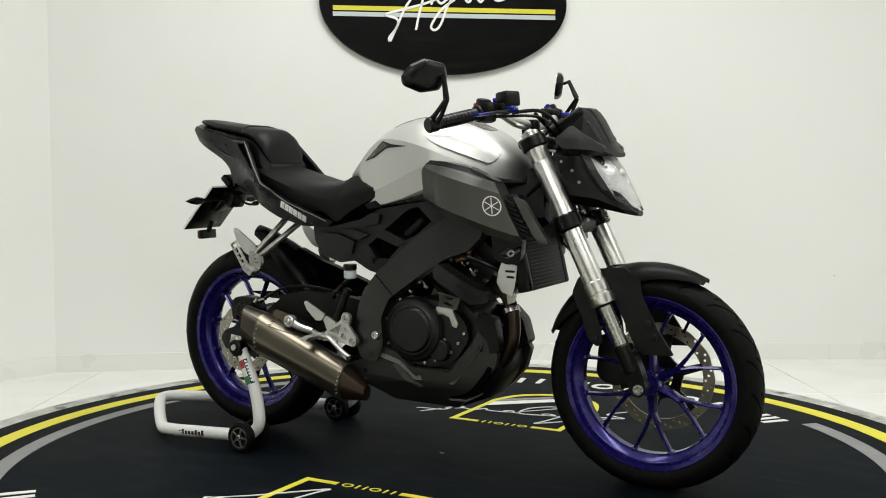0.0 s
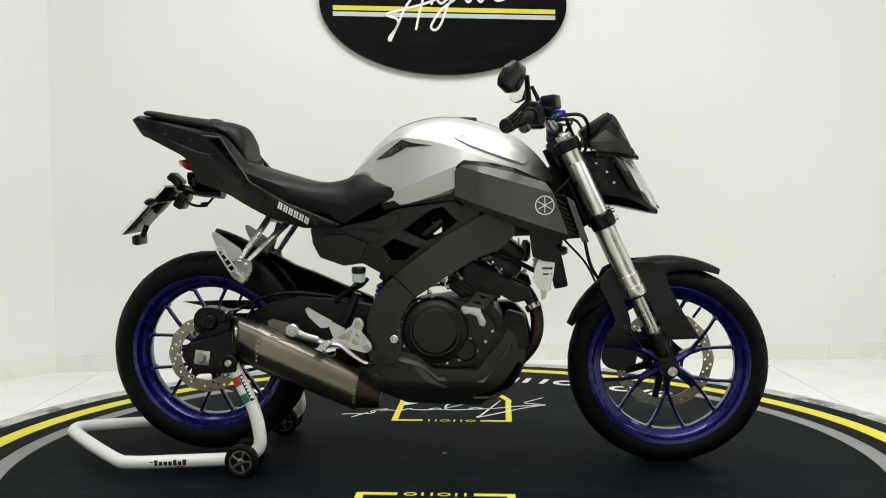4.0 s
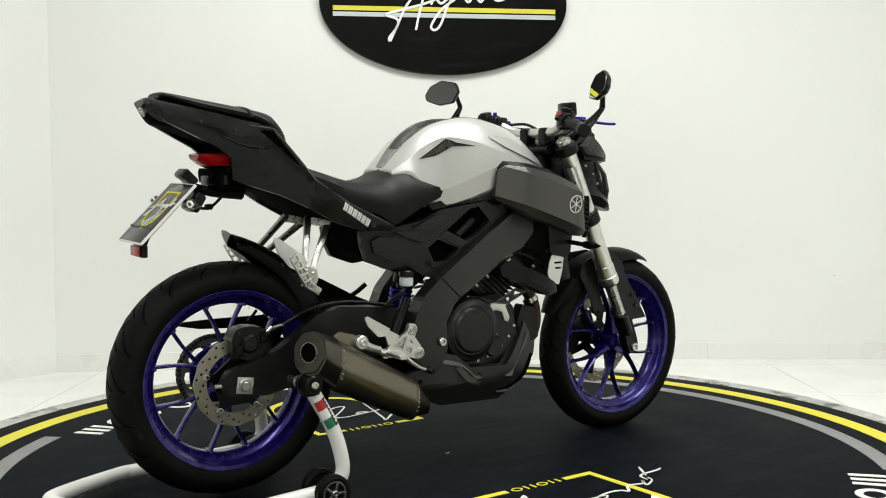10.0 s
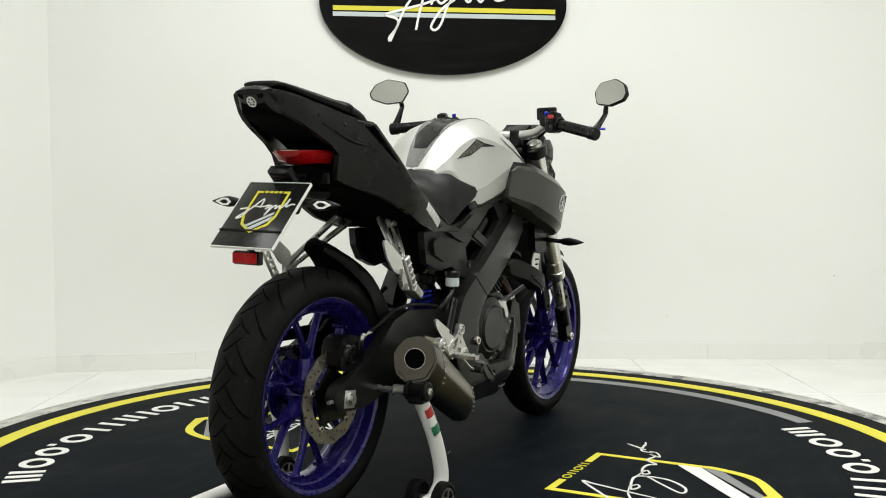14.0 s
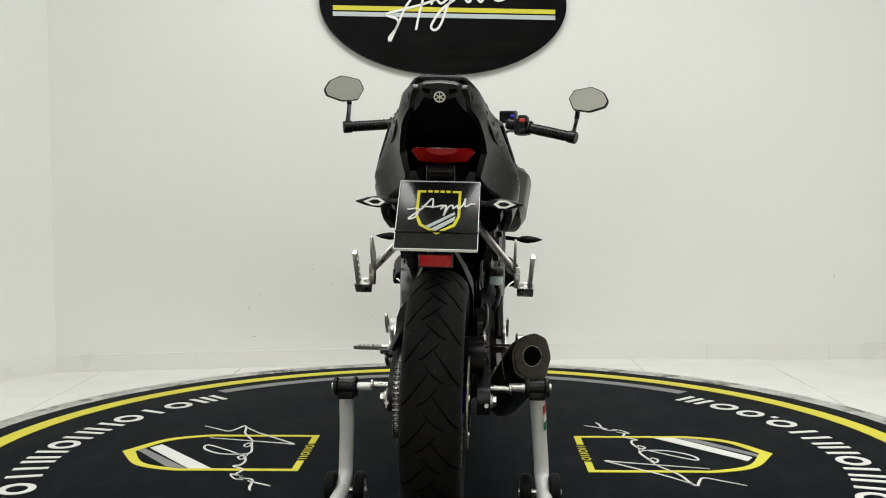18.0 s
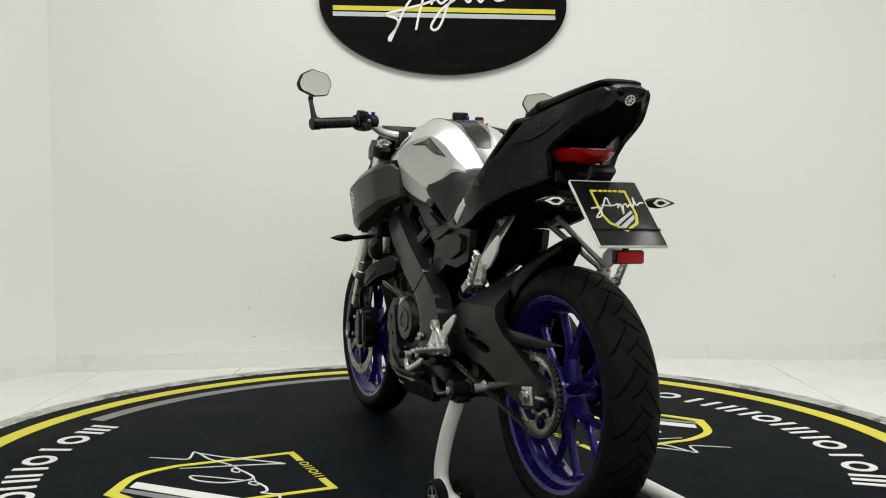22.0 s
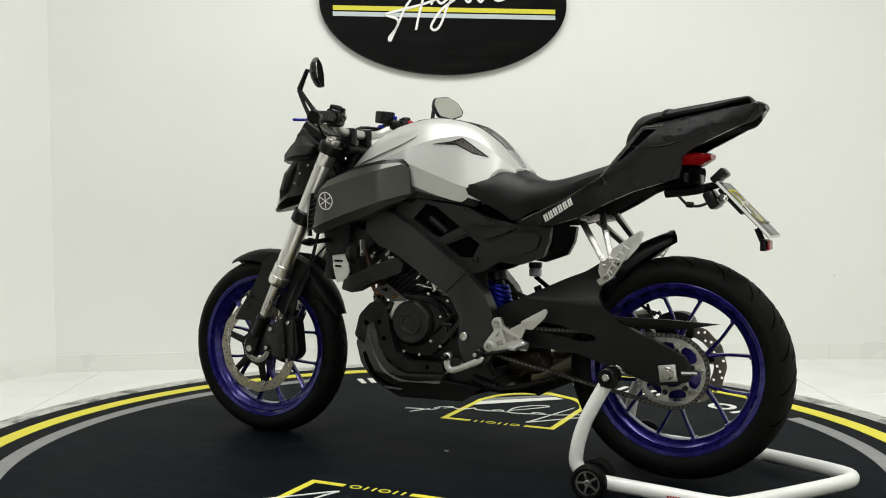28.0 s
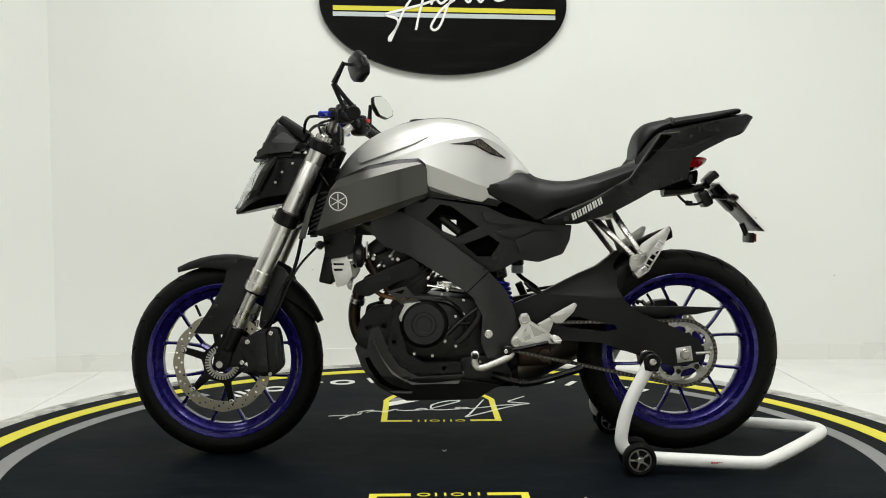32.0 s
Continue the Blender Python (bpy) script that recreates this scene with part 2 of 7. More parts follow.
def tube(points, r, seg=10, steps=6, cap=True, flat=1.0):
    """A round pipe along a smooth path; r may be a list, one per point."""
    rs = r if isinstance(r, (list, tuple)) else [r] * len(points)
    path = spline([(*p, q) for p, q in zip(points, rs)], steps) if steps > 1 and len(points) > 2 else [Vector((*p, q)) for p, q in zip(points, rs)]
    bm = bmesh.new()
    rings, side = [], None
    for i, q in enumerate(path):
        a, b = path[max(i - 1, 0)].xyz, path[min(i + 1, len(path) - 1)].xyz
        d = (b - a).normalized()
        if side is None:
            side = d.cross(Vector((0, 0, 1)) if abs(d.z) < 0.9 else Vector((0, 1, 0))).normalized()
        side = (side - d * side.dot(d)).normalized()
        up = d.cross(side)
        rings.append([bm.verts.new(q.xyz + (side * math.cos(2 * math.pi * k / seg) + up * math.sin(2 * math.pi * k / seg) * flat) * q[3]) for k in range(seg)])
    for p, q in zip(rings, rings[1:]):
        for k in range(seg):
            bm.faces.new((p[k], p[(k + 1) % seg], q[(k + 1) % seg], q[k]))
    if cap:
        bm.faces.new(rings[0])
        bm.faces.new(rings[-1])
    return bm


def rod(a, b, r, seg=16, bevel=0.0):
    """A straight round bar from a to b."""
    a, b = Vector(a), Vector(b)
    h = (b - a).length
    e = min(bevel, h / 3, r / 2)
    prof = [(0, 0), (r - e, 0), (r, e), (r, h - e), (r - e, h), (0, h)] if e else [(0, 0), (r, 0), (r, h), (0, h)]
    bm = lathe(prof, seg, closed=False)
    return move(bm, Matrix.Translation(a) @ (b - a).to_track_quat("Y", "Z").to_matrix().to_4x4())


def loft(stations, steps=3, mirror=True, axis="x", smooth=True, creases=()):
    """A closed body through cross-sections. A station is (x, [(y, z), ...]): half an outline from the top middle to the bottom, mirrored."""
    xs = [s[0] for s in stations]
    n = len(stations[0][1])
    if smooth and steps > 1:
        flat = spline([(x, *[c for p in prof for c in p]) for x, prof in stations], steps)
    else:
        flat = [Vector((x, *[c for p in prof for c in p])) for x, prof in stations]
    bm = bmesh.new()
    rings = []
    for v in flat:
        half = [(v[1 + 2 * k], v[2 + 2 * k]) for k in range(n)]
        loop = half + ([(-y, z) for y, z in reversed(half) if abs(y) > 1e-5] if mirror else [])
        rings.append([bm.verts.new((v[0], y, z)) for y, z in loop])
    m = len(rings[0])
    for p, q in zip(rings, rings[1:]):
        for k in range(m):
            j = (k + 1) % m
            bm.faces.new((p[k], p[j], q[j], q[k]))
    for ends in (rings[0], rings[-1]):
        for e in bm.faces.new(ends).edges:
            e.smooth = False
    for p, q in zip(rings, rings[1:]):
        for k in creases:
            for j in (k, m - k):
                bm.edges.get((p[j % m], q[j % m])).smooth = False
    return bm


def lerp_table(table, x):
    """Smooth look-up in sorted (x, value) pairs."""
    if x <= table[0][0]:
        return table[0][1]
    n = len(table)
    for i in range(n - 1):
        (xa, va), (xb, vb) = table[i], table[i + 1]
        if x <= xb:
            h, t = xb - xa, (x - xa) / (xb - xa)
            d = (vb - va) / h
            ma = d if i == 0 else 0.5 * (d + (va - table[i - 1][1]) / (xa - table[i - 1][0]))
            mb = d if i == n - 2 else 0.5 * (d + (table[i + 2][1] - vb) / (table[i + 2][0] - xb))
            return (2 * t ** 3 - 3 * t * t + 1) * va + (t ** 3 - 2 * t * t + t) * h * ma + (3 * t * t - 2 * t ** 3) * vb + (t ** 3 - t * t) * h * mb
    return table[-1][1]


def panel(outline, yf, th, side=1, cell=0.03, holes=(), bevel=0.002, round_corner=0.0, cuts=()):
    """A shell in the x-z plane cut to an outline, bent by yf(x, z) and given thickness towards the middle of the bike."""
    loops = [[Vector((x, 0, z)) for x, z in lp] for lp in (outline, *holes)]
    if round_corner:
        loops[0] = rounded(loops[0], round_corner)
    from_fill = tess(loops)
    bm = bmesh.new()
    vs = [bm.verts.new(v) for lp in loops for v in lp]
    for tri in from_fill:
        if len(set(tri)) == 3:
            try:
                bm.faces.new([vs[i] for i in tri])
            except ValueError:
                pass
    x0, x1 = min(v.co.x for v in bm.verts), max(v.co.x for v in bm.verts)
    z0, z1 = min(v.co.z for v in bm.verts), max(v.co.z for v in bm.verts)
    if cell:
        for k in range(1, int((x1 - x0) / cell) + 1):
            bmesh.ops.bisect_plane(bm, geom=bm.verts[:] + bm.edges[:] + bm.faces[:], plane_co=(x0 + k * cell, 0, 0), plane_no=(1, 0, 0), dist=1e-5)
        for k in range(1, int((z1 - z0) / cell) + 1):
            bmesh.ops.bisect_plane(bm, geom=bm.verts[:] + bm.edges[:] + bm.faces[:], plane_co=(0, 0, z0 + k * cell), plane_no=(0, 0, 1), dist=1e-5)
    for (ax, az), (bx, bz) in cuts:
        bmesh.ops.bisect_plane(bm, geom=bm.verts[:] + bm.edges[:] + bm.faces[:], plane_co=(ax, 0, az), plane_no=(bz - az, 0, ax - bx), dist=1e-5)
    top = bm.faces[:]
    rim = [e for e in bm.edges if len(e.link_faces) == 1]
    ext = bmesh.ops.extrude_face_region(bm, geom=top)
    low = [g for g in ext["geom"] if isinstance(g, bmesh.types.BMVert)]
    outer = set(bm.verts) - set(low)
    for v in outer:
        v.co.y = yf(v.co.x, v.co.z)
    for v in low:
        v.co.y = yf(v.co.x, v.co.z) - th
    if bevel:
        e = [e for e in bm.edges if e.verts[0] in outer and e.verts[1] in outer and e in set(rim)]
        try:
            bmesh.ops.bevel(bm, geom=e, offset=bevel, segments=2, affect="EDGES", profile=0.5, clamp_overlap=True)
        except (RuntimeError, ValueError):
            pass
    if side < 0:
        bmesh.ops.scale(bm, vec=(1, -1, 1), verts=bm.verts)
    return bm


def tess(loops):
    from mathutils.geometry import tessellate_polygon
    return tessellate_polygon(loops)


def rounded(loop, r, seg=3):
    """Corners of a polygon rounded off."""
    out = []
    n = len(loop)
    for i in range(n):
        a, b, c = loop[i - 1], loop[i], loop[(i + 1) % n]
        u, w = (a - b), (c - b)
        k = min(r, u.length * 0.4, w.length * 0.4)
        p, q = b + u.normalized() * k, b + w.normalized() * k
        for s in range(seg + 1):
            t = s / seg
            out.append(p * (1 - t) ** 2 + b * 2 * t * (1 - t) + q * t * t)
    return out


def slab(outline, y0, y1, holes=(), bevel=0.002, r=0.0):
    """A flat plate in the x-z plane between y0 and y1."""
    hi, lo = max(y0, y1), min(y0, y1)
    return panel(outline, lambda x, z: hi, hi - lo, 1, 0, holes, bevel, r)


def ring2d(cx, cz, r, n=24, a0=0.0):
    return [(cx + r * math.cos(a0 + 2 * math.pi * k / n), cz + r * math.sin(a0 + 2 * math.pi * k / n)) for k in range(n)]


def ground_shape(loops, z0, z1, bevel=0.0):
    """A flat shape lying on the floor: outlines in x-y."""
    vl = [[Vector((x, y, 0)) for x, y in lp] for lp in loops]
    bm = bmesh.new()
    vs = [bm.verts.new((v.x, v.y, z1)) for lp in vl for v in lp]
    for tri in tess(vl):
        if len(set(tri)) == 3:
            try:
                bm.faces.new([vs[i] for i in tri])
            except ValueError:
                pass
    ext = bmesh.ops.extrude_face_region(bm, geom=bm.faces[:])
    for g in ext["geom"]:
        if isinstance(g, bmesh.types.BMVert):
            g.co.z = z0
    return bm


def arc_band(r0, r1, a0, a1, z0, z1, n=64):
    """Part of a flat ring, angles in degrees."""
    full = abs(a1 - a0) >= 359.9
    bm = bmesh.new()
    cols = []
    for k in range(n + (0 if full else 1)):
        a = radians(a0 + (a1 - a0) * k / n)
        c, s = math.cos(a), math.sin(a)
        cols.append([bm.verts.new((r * c, r * s, z)) for r, z in ((r0, z0), (r1, z0), (r1, z1), (r0, z1))])
    for i in range(len(cols) - (0 if full else 1)):
        p, q = cols[i], cols[(i + 1) % len(cols)]
        for k in range(4):
            bm.faces.new((p[k], q[k], q[(k + 1) % 4], p[(k + 1) % 4]))
    if not full:
        bm.faces.new(cols[0])
        bm.faces.new(cols[-1])
    return bm


def stroke(points, w, z0, z1, steps=5, taper=False):
    """A painted pen stroke on a plane: x, y points, width w."""
    path = spline([(x, y, 0) for x, y in points], steps)
    bm = bmesh.new()
    cols = []
    for i, p in enumerate(path):
        d = (path[min(i + 1, len(path) - 1)] - path[max(i - 1, 0)])
        d = d.normalized() if d.length > 1e-9 else Vector((1, 0, 0))
        n = Vector((-d.y, d.x, 0)) * w * 0.5
        if taper:
            n *= 0.25 + 0.75 * math.sin(math.pi * min(max(i / (len(path) - 1), 0.02), 0.98)) ** 0.5
        cols.append([bm.verts.new((p.x + s * n.x, p.y + s * n.y, z)) for s, z in ((-1, z0), (1, z0), (1, z1), (-1, z1))])
    for p, q in zip(cols, cols[1:]):
        for k in range(4):
            bm.faces.new((p[k], q[k], q[(k + 1) % 4], p[(k + 1) % 4]))
    bm.faces.new(cols[0])
    bm.faces.new(cols[-1])
    return bm


def bolt(at, normal, r=0.006, h=0.005):
    """A socket-head bolt."""
    a, n = Vector(at), Vector(normal).normalized()
    bm = lathe([(0, -0.002), (r, -0.002), (r, h * 0.8), (r * 0.85, h), (r * 0.5, h), (r * 0.45, h * 0.5), (0, h * 0.5)], 12, closed=False)
    return move(bm, Matrix.Translation(a) @ n.to_track_quat("Y", "Z").to_matrix().to_4x4())

# ---------- the room ----------
FLOOR_Z = -0.03
CEIL_Z = 3.0
CORNERS = [(-3.52, -0.77), (-1.774, 1.547), (0.70, 1.872), (4.2, 1.775), (4.2, -5.2), (-3.52, -5.2)]
# Right, front and side walls: unseen, added to close the room and bounce light.
WALL_NAMES = ["wall_left", "wall_back", "wall_back_2", "wall_right", "wall_front", "wall_side"]


def wall_segment(p, q, h0, h1, th, out=True):
    """An upright slab between two plan points, thickness to the outside (left of p to q when walking clockwise)."""
    p, q = Vector((*p, 0)), Vector((*q, 0))
    d = (q - p).normalized()
    n = Vector((-d.y, d.x, 0)) * (1 if out else -1)
    bm = bmesh.new()
    vs = []
    for a in (p, q, q + n * th, p + n * th):
        vs.append((bm.verts.new((a.x, a.y, h0)), bm.verts.new((a.x, a.y, h1))))
    for k in range(4):
        a, b = vs[k], vs[(k + 1) % 4]
        bm.faces.new((a[0], b[0], b[1], a[1]))
    bm.faces.new([v[0] for v in vs])
    bm.faces.new([v[1] for v in vs])
    return bm


for i, name in enumerate(WALL_NAMES):
    p, q = CORNERS[i], CORNERS[(i + 1) % 6]
    wall_ob = thing(name, "plain white painted showroom wall", "wall", wall_segment(p, q, FLOOR_Z - 0.05, CEIL_Z, 0.15), WALL, "structure")
SCUFFS = {"wall_back": ((0.871, 0.250, 0.004, 0.030, 10), (1.166, 0.423, 0.014, 0.004, -20), (1.258, 0.355, 0.018, 0.003, 8), (0.921, 0.307, 0.003, 0.018, -12), (0.890, 0.114, 0.022, 0.003, 5), (1.448, 0.199, 0.003, 0.012, 30)),
          "wall_back_2": ((1.189, 0.376, 0.006, 0.012, 15), (0.386, 0.178, 0.010, 0.003, 0))}
for name, marks in SCUFFS.items():
    i = WALL_NAMES.index(name)
    wall_dir = (Vector(CORNERS[i + 1]) - Vector(CORNERS[i])).normalized()
    turn = math.atan2(wall_dir.y, wall_dir.x)
    for s, z, w, h, tilt in marks:
        at = Vector(CORNERS[i]) + wall_dir * s
        part("scuff_mark", move(slab([(-w / 2, 0), (0, h / 2), (w / 2, 0.001), (w * 0.1, -h / 2)], -0.0008, 0.0008, (), 0), Matrix.Translation((at.x, at.y, z)) @ Matrix.Rotation(turn, 4, "Z") @ Matrix.Rotation(radians(tilt), 4, "Y")), SCUFF, bpy.data.objects[name])
# Dark panels added out of view, to darken mirror reflections and side light.
thing("door_1", "dark glossy panel added on the unseen front wall", "door", box(-2.5, -5.165, 1.05, 1.6, 0.03, 2.16, 0.004), PLATEM, "structure")
thing("window_1", "dark glossy panel added on the unseen right wall", "window", box(4.185, -4.60, 1.05, 0.03, 1.0, 2.16, 0.004), PLATEM, "structure")
thing("window_3", "dark panel added on the unseen side wall", "window", box(-3.508, -1.24, 1.45, 0.03, 0.90, 2.90, 0.004), DARKW, "structure")
thing("window_4", "wide dark panel added on the unseen side wall", "window", box(-3.508, -4.05, 1.45, 0.03, 2.2, 2.90, 0.004), DARKW, "structure")
thing("window_2", "wide dark glossy panel added on the unseen front wall", "window", box(2.8, -5.165, 1.05, 2.4, 0.03, 2.16, 0.004), PLATEM, "structure")

thing("ceiling", "plain white ceiling, out of view, with assumed lamps", "ceiling", box(0.34, -1.7, CEIL_Z + 0.06, 8.2, 8.0, 0.1), CEIL, "structure")
# Frames are added round the assumed lamps; none of them is in view.
for lx, ly, lw, ld, watts in LAMPS:
    fit_frame = join(box(lx - lw / 2 - 0.02, ly, 2.985, 0.04, ld + 0.08, 0.03), box(lx + lw / 2 + 0.02, ly, 2.985, 0.04, ld + 0.08, 0.03),
                     box(lx, ly - ld / 2 - 0.02, 2.985, lw, 0.04, 0.03), box(lx, ly + ld / 2 + 0.02, 2.985, lw, 0.04, 0.03))
    thing("ceiling_lamp_frame", "white frame added round an unseen ceiling lamp", "lamp frame", fit_frame, CEIL, group="ceiling lamp frames")

# skirting of glazed tiles along the visible walls
for name, p, q in (("baseboard_left", CORNERS[0], CORNERS[1]), ("baseboard_back", CORNERS[1], CORNERS[2]), ("baseboard_right", CORNERS[2], CORNERS[3])):
    skirt = thing(name, "low white tiled skirting along the wall", "baseboard", wall_segment(p, q, FLOOR_Z, FLOOR_Z + 0.07, 0.006, out=False), GROUT, "structure")
    a, b = Vector((*p, 0)), Vector((*q, 0))
    d = (b - a).normalized()
    n_tiles = max(1, round((b - a).length / 0.6))
    step = (b - a).length / n_tiles
    for k in range(n_tiles):
        s, e = a + d * (k * step + 0.0006), a + d * ((k + 1) * step - 0.0006)
        part("tile", wall_segment(s.xy, e.xy, FLOOR_Z, FLOOR_Z + 0.078, 0.012, out=False), BASE, skirt)

floor = thing("floor", "white tiled showroom floor with thin joints", "floor", box(0.34, -1.7, FLOOR_Z - 0.031, 8.2, 8.0, 0.05), GROUT, "structure")
TS = 0.62
tile_me = to_mesh(box(0, 0, 0, TS - 0.004, TS - 0.004, 0.008, 0.0012, seg=1), "tile", TILE)
for ix in range(-7, 6):
    for iy in range(-10, 3):
        t_ob = new("tile", tile_me)
        t_ob.parent = floor
        t_ob.location = (0.91 + TS * (ix + 0.5), 1.007 + TS * (iy + 0.5), FLOOR_Z - 0.004)

# wall sign: thick oval board with stripes and a flourish
SIGN_C = Vector((0.004, 1.785, 1.674))
sd = (Vector(CORNERS[2]) - Vector(CORNERS[1])).normalized()
SIGN_M = Matrix.Translation(SIGN_C) @ Matrix.Rotation(math.atan2(sd.y, sd.x), 4, "Z")
SW, SH, SD = 0.584, 0.337, 0.035
oval = [(SW * math.cos(2 * math.pi * k / 96), SH * math.sin(2 * math.pi * k / 96)) for k in range(96)]
sign = thing("wall_sign", "black oval wall sign with yellow and grey stripes and white flourish", "sign", slab(oval, -SD, 0.0, bevel=0.003), SIGNB, m=SIGN_M)


def sign_shape(bm2, name, material, label):
    """A shape drawn in x-y, stood up on the face of the board."""
    part(name, move(bm2, Matrix.Translation((0, -SD, 0)) @ Matrix.Rotation(radians(90), 4, "X")), material, sign, label)


sign_shape(ground_shape([[(-0.522, -0.047), (0.528, -0.047), (0.528, -0.026), (-0.522, -0.026)]], -0.002, 0.004), "stripe", YELLOW, "yellow stripe")
sign_shape(ground_shape([[(-0.522, -0.074), (0.528, -0.074), (0.528, -0.054), (-0.522, -0.054)]], -0.002, 0.004), "stripe", SIGNG, "pale grey stripe")
FLOURISH = [
    [(-0.26, -0.187), (-0.262, -0.170), (-0.235, -0.135), (-0.220, -0.105), (-0.228, -0.082), (-0.277, -0.064), (-0.20, -0.040), (-0.10, -0.012), (-0.02, 0.02)],
    [(-0.258, -0.187), (-0.222, -0.110), (-0.18, -0.02), (-0.10, 0.08)],
    [(-0.137, -0.133), (-0.122, -0.06), (-0.106, 0.0), (-0.096, 0.08)],
    [(-0.065, -0.014), (-0.048, 0.02), (-0.02, -0.008), (0.015, 0.015)],
    [(0.045, 0.03), (0.012, -0.02), (-0.018, -0.10), (-0.043, -0.130), (-0.064, -0.125), (-0.06, -0.10), (-0.02, -0.04), (0.03, 0.0), (0.08, 0.03), (0.11, 0.0), (0.14, 0.03), (0.17, 0.002), (0.2, 0.04), (0.25, 0.01), (0.31, 0.03)],
]
for pts in FLOURISH:
    sign_shape(stroke(pts, 0.0105, -0.002, 0.008), "flourish", SIGNW, "white pen-like stroke")

# ---------- the turntable ----------
table = thing("turntable", "round dark rubber turntable with yellow ring and painted shields", "turntable",
              lathe([(0, -0.028), (1.55, -0.028), (1.555, -0.002), (1.545, 0.0), (0, 0.0)], 160, "z", closed=False), MAT)
part("edge_trim", lathe([(1.5, -0.0275), (1.640, -0.0275), (1.640, -0.020), (1.606, -0.006), (1.598, 0.001), (1.586, 0.003), (1.530, 0.003), (1.524, -0.001)], 160, "z"), RIMTRIM, table, "scuffed grey edge trim")
part("ring", arc_band(1.383, 1.446, 0, 360, 0.0, 0.0015, 160), YELLOW, table, "yellow painted ring")
for mid in (0, 180):
    part("arc_line", arc_band(1.255, 1.312, mid - 45, mid + 45, 0.0, 0.0015, 48), GREYP, table, "grey painted arc")
# lettering of the rim as plain shapes: rings and bars, one group to a letter
def oval_ring(r_mid, a_mid, half_r, half_a, width, z1=0.003):
    """A flat painted ring standing across the rim, angles in degrees."""
    bm = bmesh.new()
    cols = []
    for k in range(28):
        q = 2 * math.pi * k / 28
        col = []
        for shrink, z in ((0, 0.0), (width, 0.0), (width, z1), (0, z1)):
            r = r_mid + (half_r - shrink) * math.cos(q)
            a = radians(a_mid) + (half_a - shrink) / r_mid * math.sin(q)
            col.append(bm.verts.new((r * math.cos(a), r * math.sin(a), z)))
        cols.append(col)
    for p, q2 in zip(cols, cols[1:] + cols[:1]):
        for k in range(4):
            bm.faces.new((p[k], q2[k], q2[(k + 1) % 4], p[(k + 1) % 4]))
    return bm


# each letter as plain shapes: 0 a ring, 1 to 3 upright bars
LETTERS = [(3, 1.25), (0, 1.15), (1, 0.95), (0, 1.15), (2, 1.05), (2, 1.0), (0, 1.1), (2, 0.95), (2, 1.05), (1, 0.95), (0, 1.15), (-1, 0.3), (0, 1.05), (0, 1.15), (3, 1.25)]
LETTER_TOTAL = sum(w for k, w in LETTERS)
RL0, RL1 = 1.148, 1.246
for mid in (90, -90):
    a = mid - 43.2
    for bars, lw in LETTERS:
        span = 86.4 * lw / LETTER_TOTAL
        am, half = a + span / 2, span * 0.39
        if bars == 0:
            shapes = [oval_ring((RL0 + RL1) / 2, am, (RL1 - RL0) / 2, radians(half) * 1.2, 0.021, 0.0015)]
        elif bars == -1:
            shapes = [arc_band(RL1 - 0.022, RL1, am - 0.5, am + 0.5, 0.0, 0.0015, 3)]
        else:
            at = [0.0] if bars == 1 else [half * (2 * q / (bars - 1) - 1) * 0.76 for q in range(bars)]
            shapes = [arc_band(RL0, RL1, am + q - 0.52, am + q + 0.52, 0.0, 0.0015, 3) for q in at]
        for sh in shapes:
            part("letter_shape", sh, WHITEP, table, "plain white painted shape of rim lettering")
        a += span


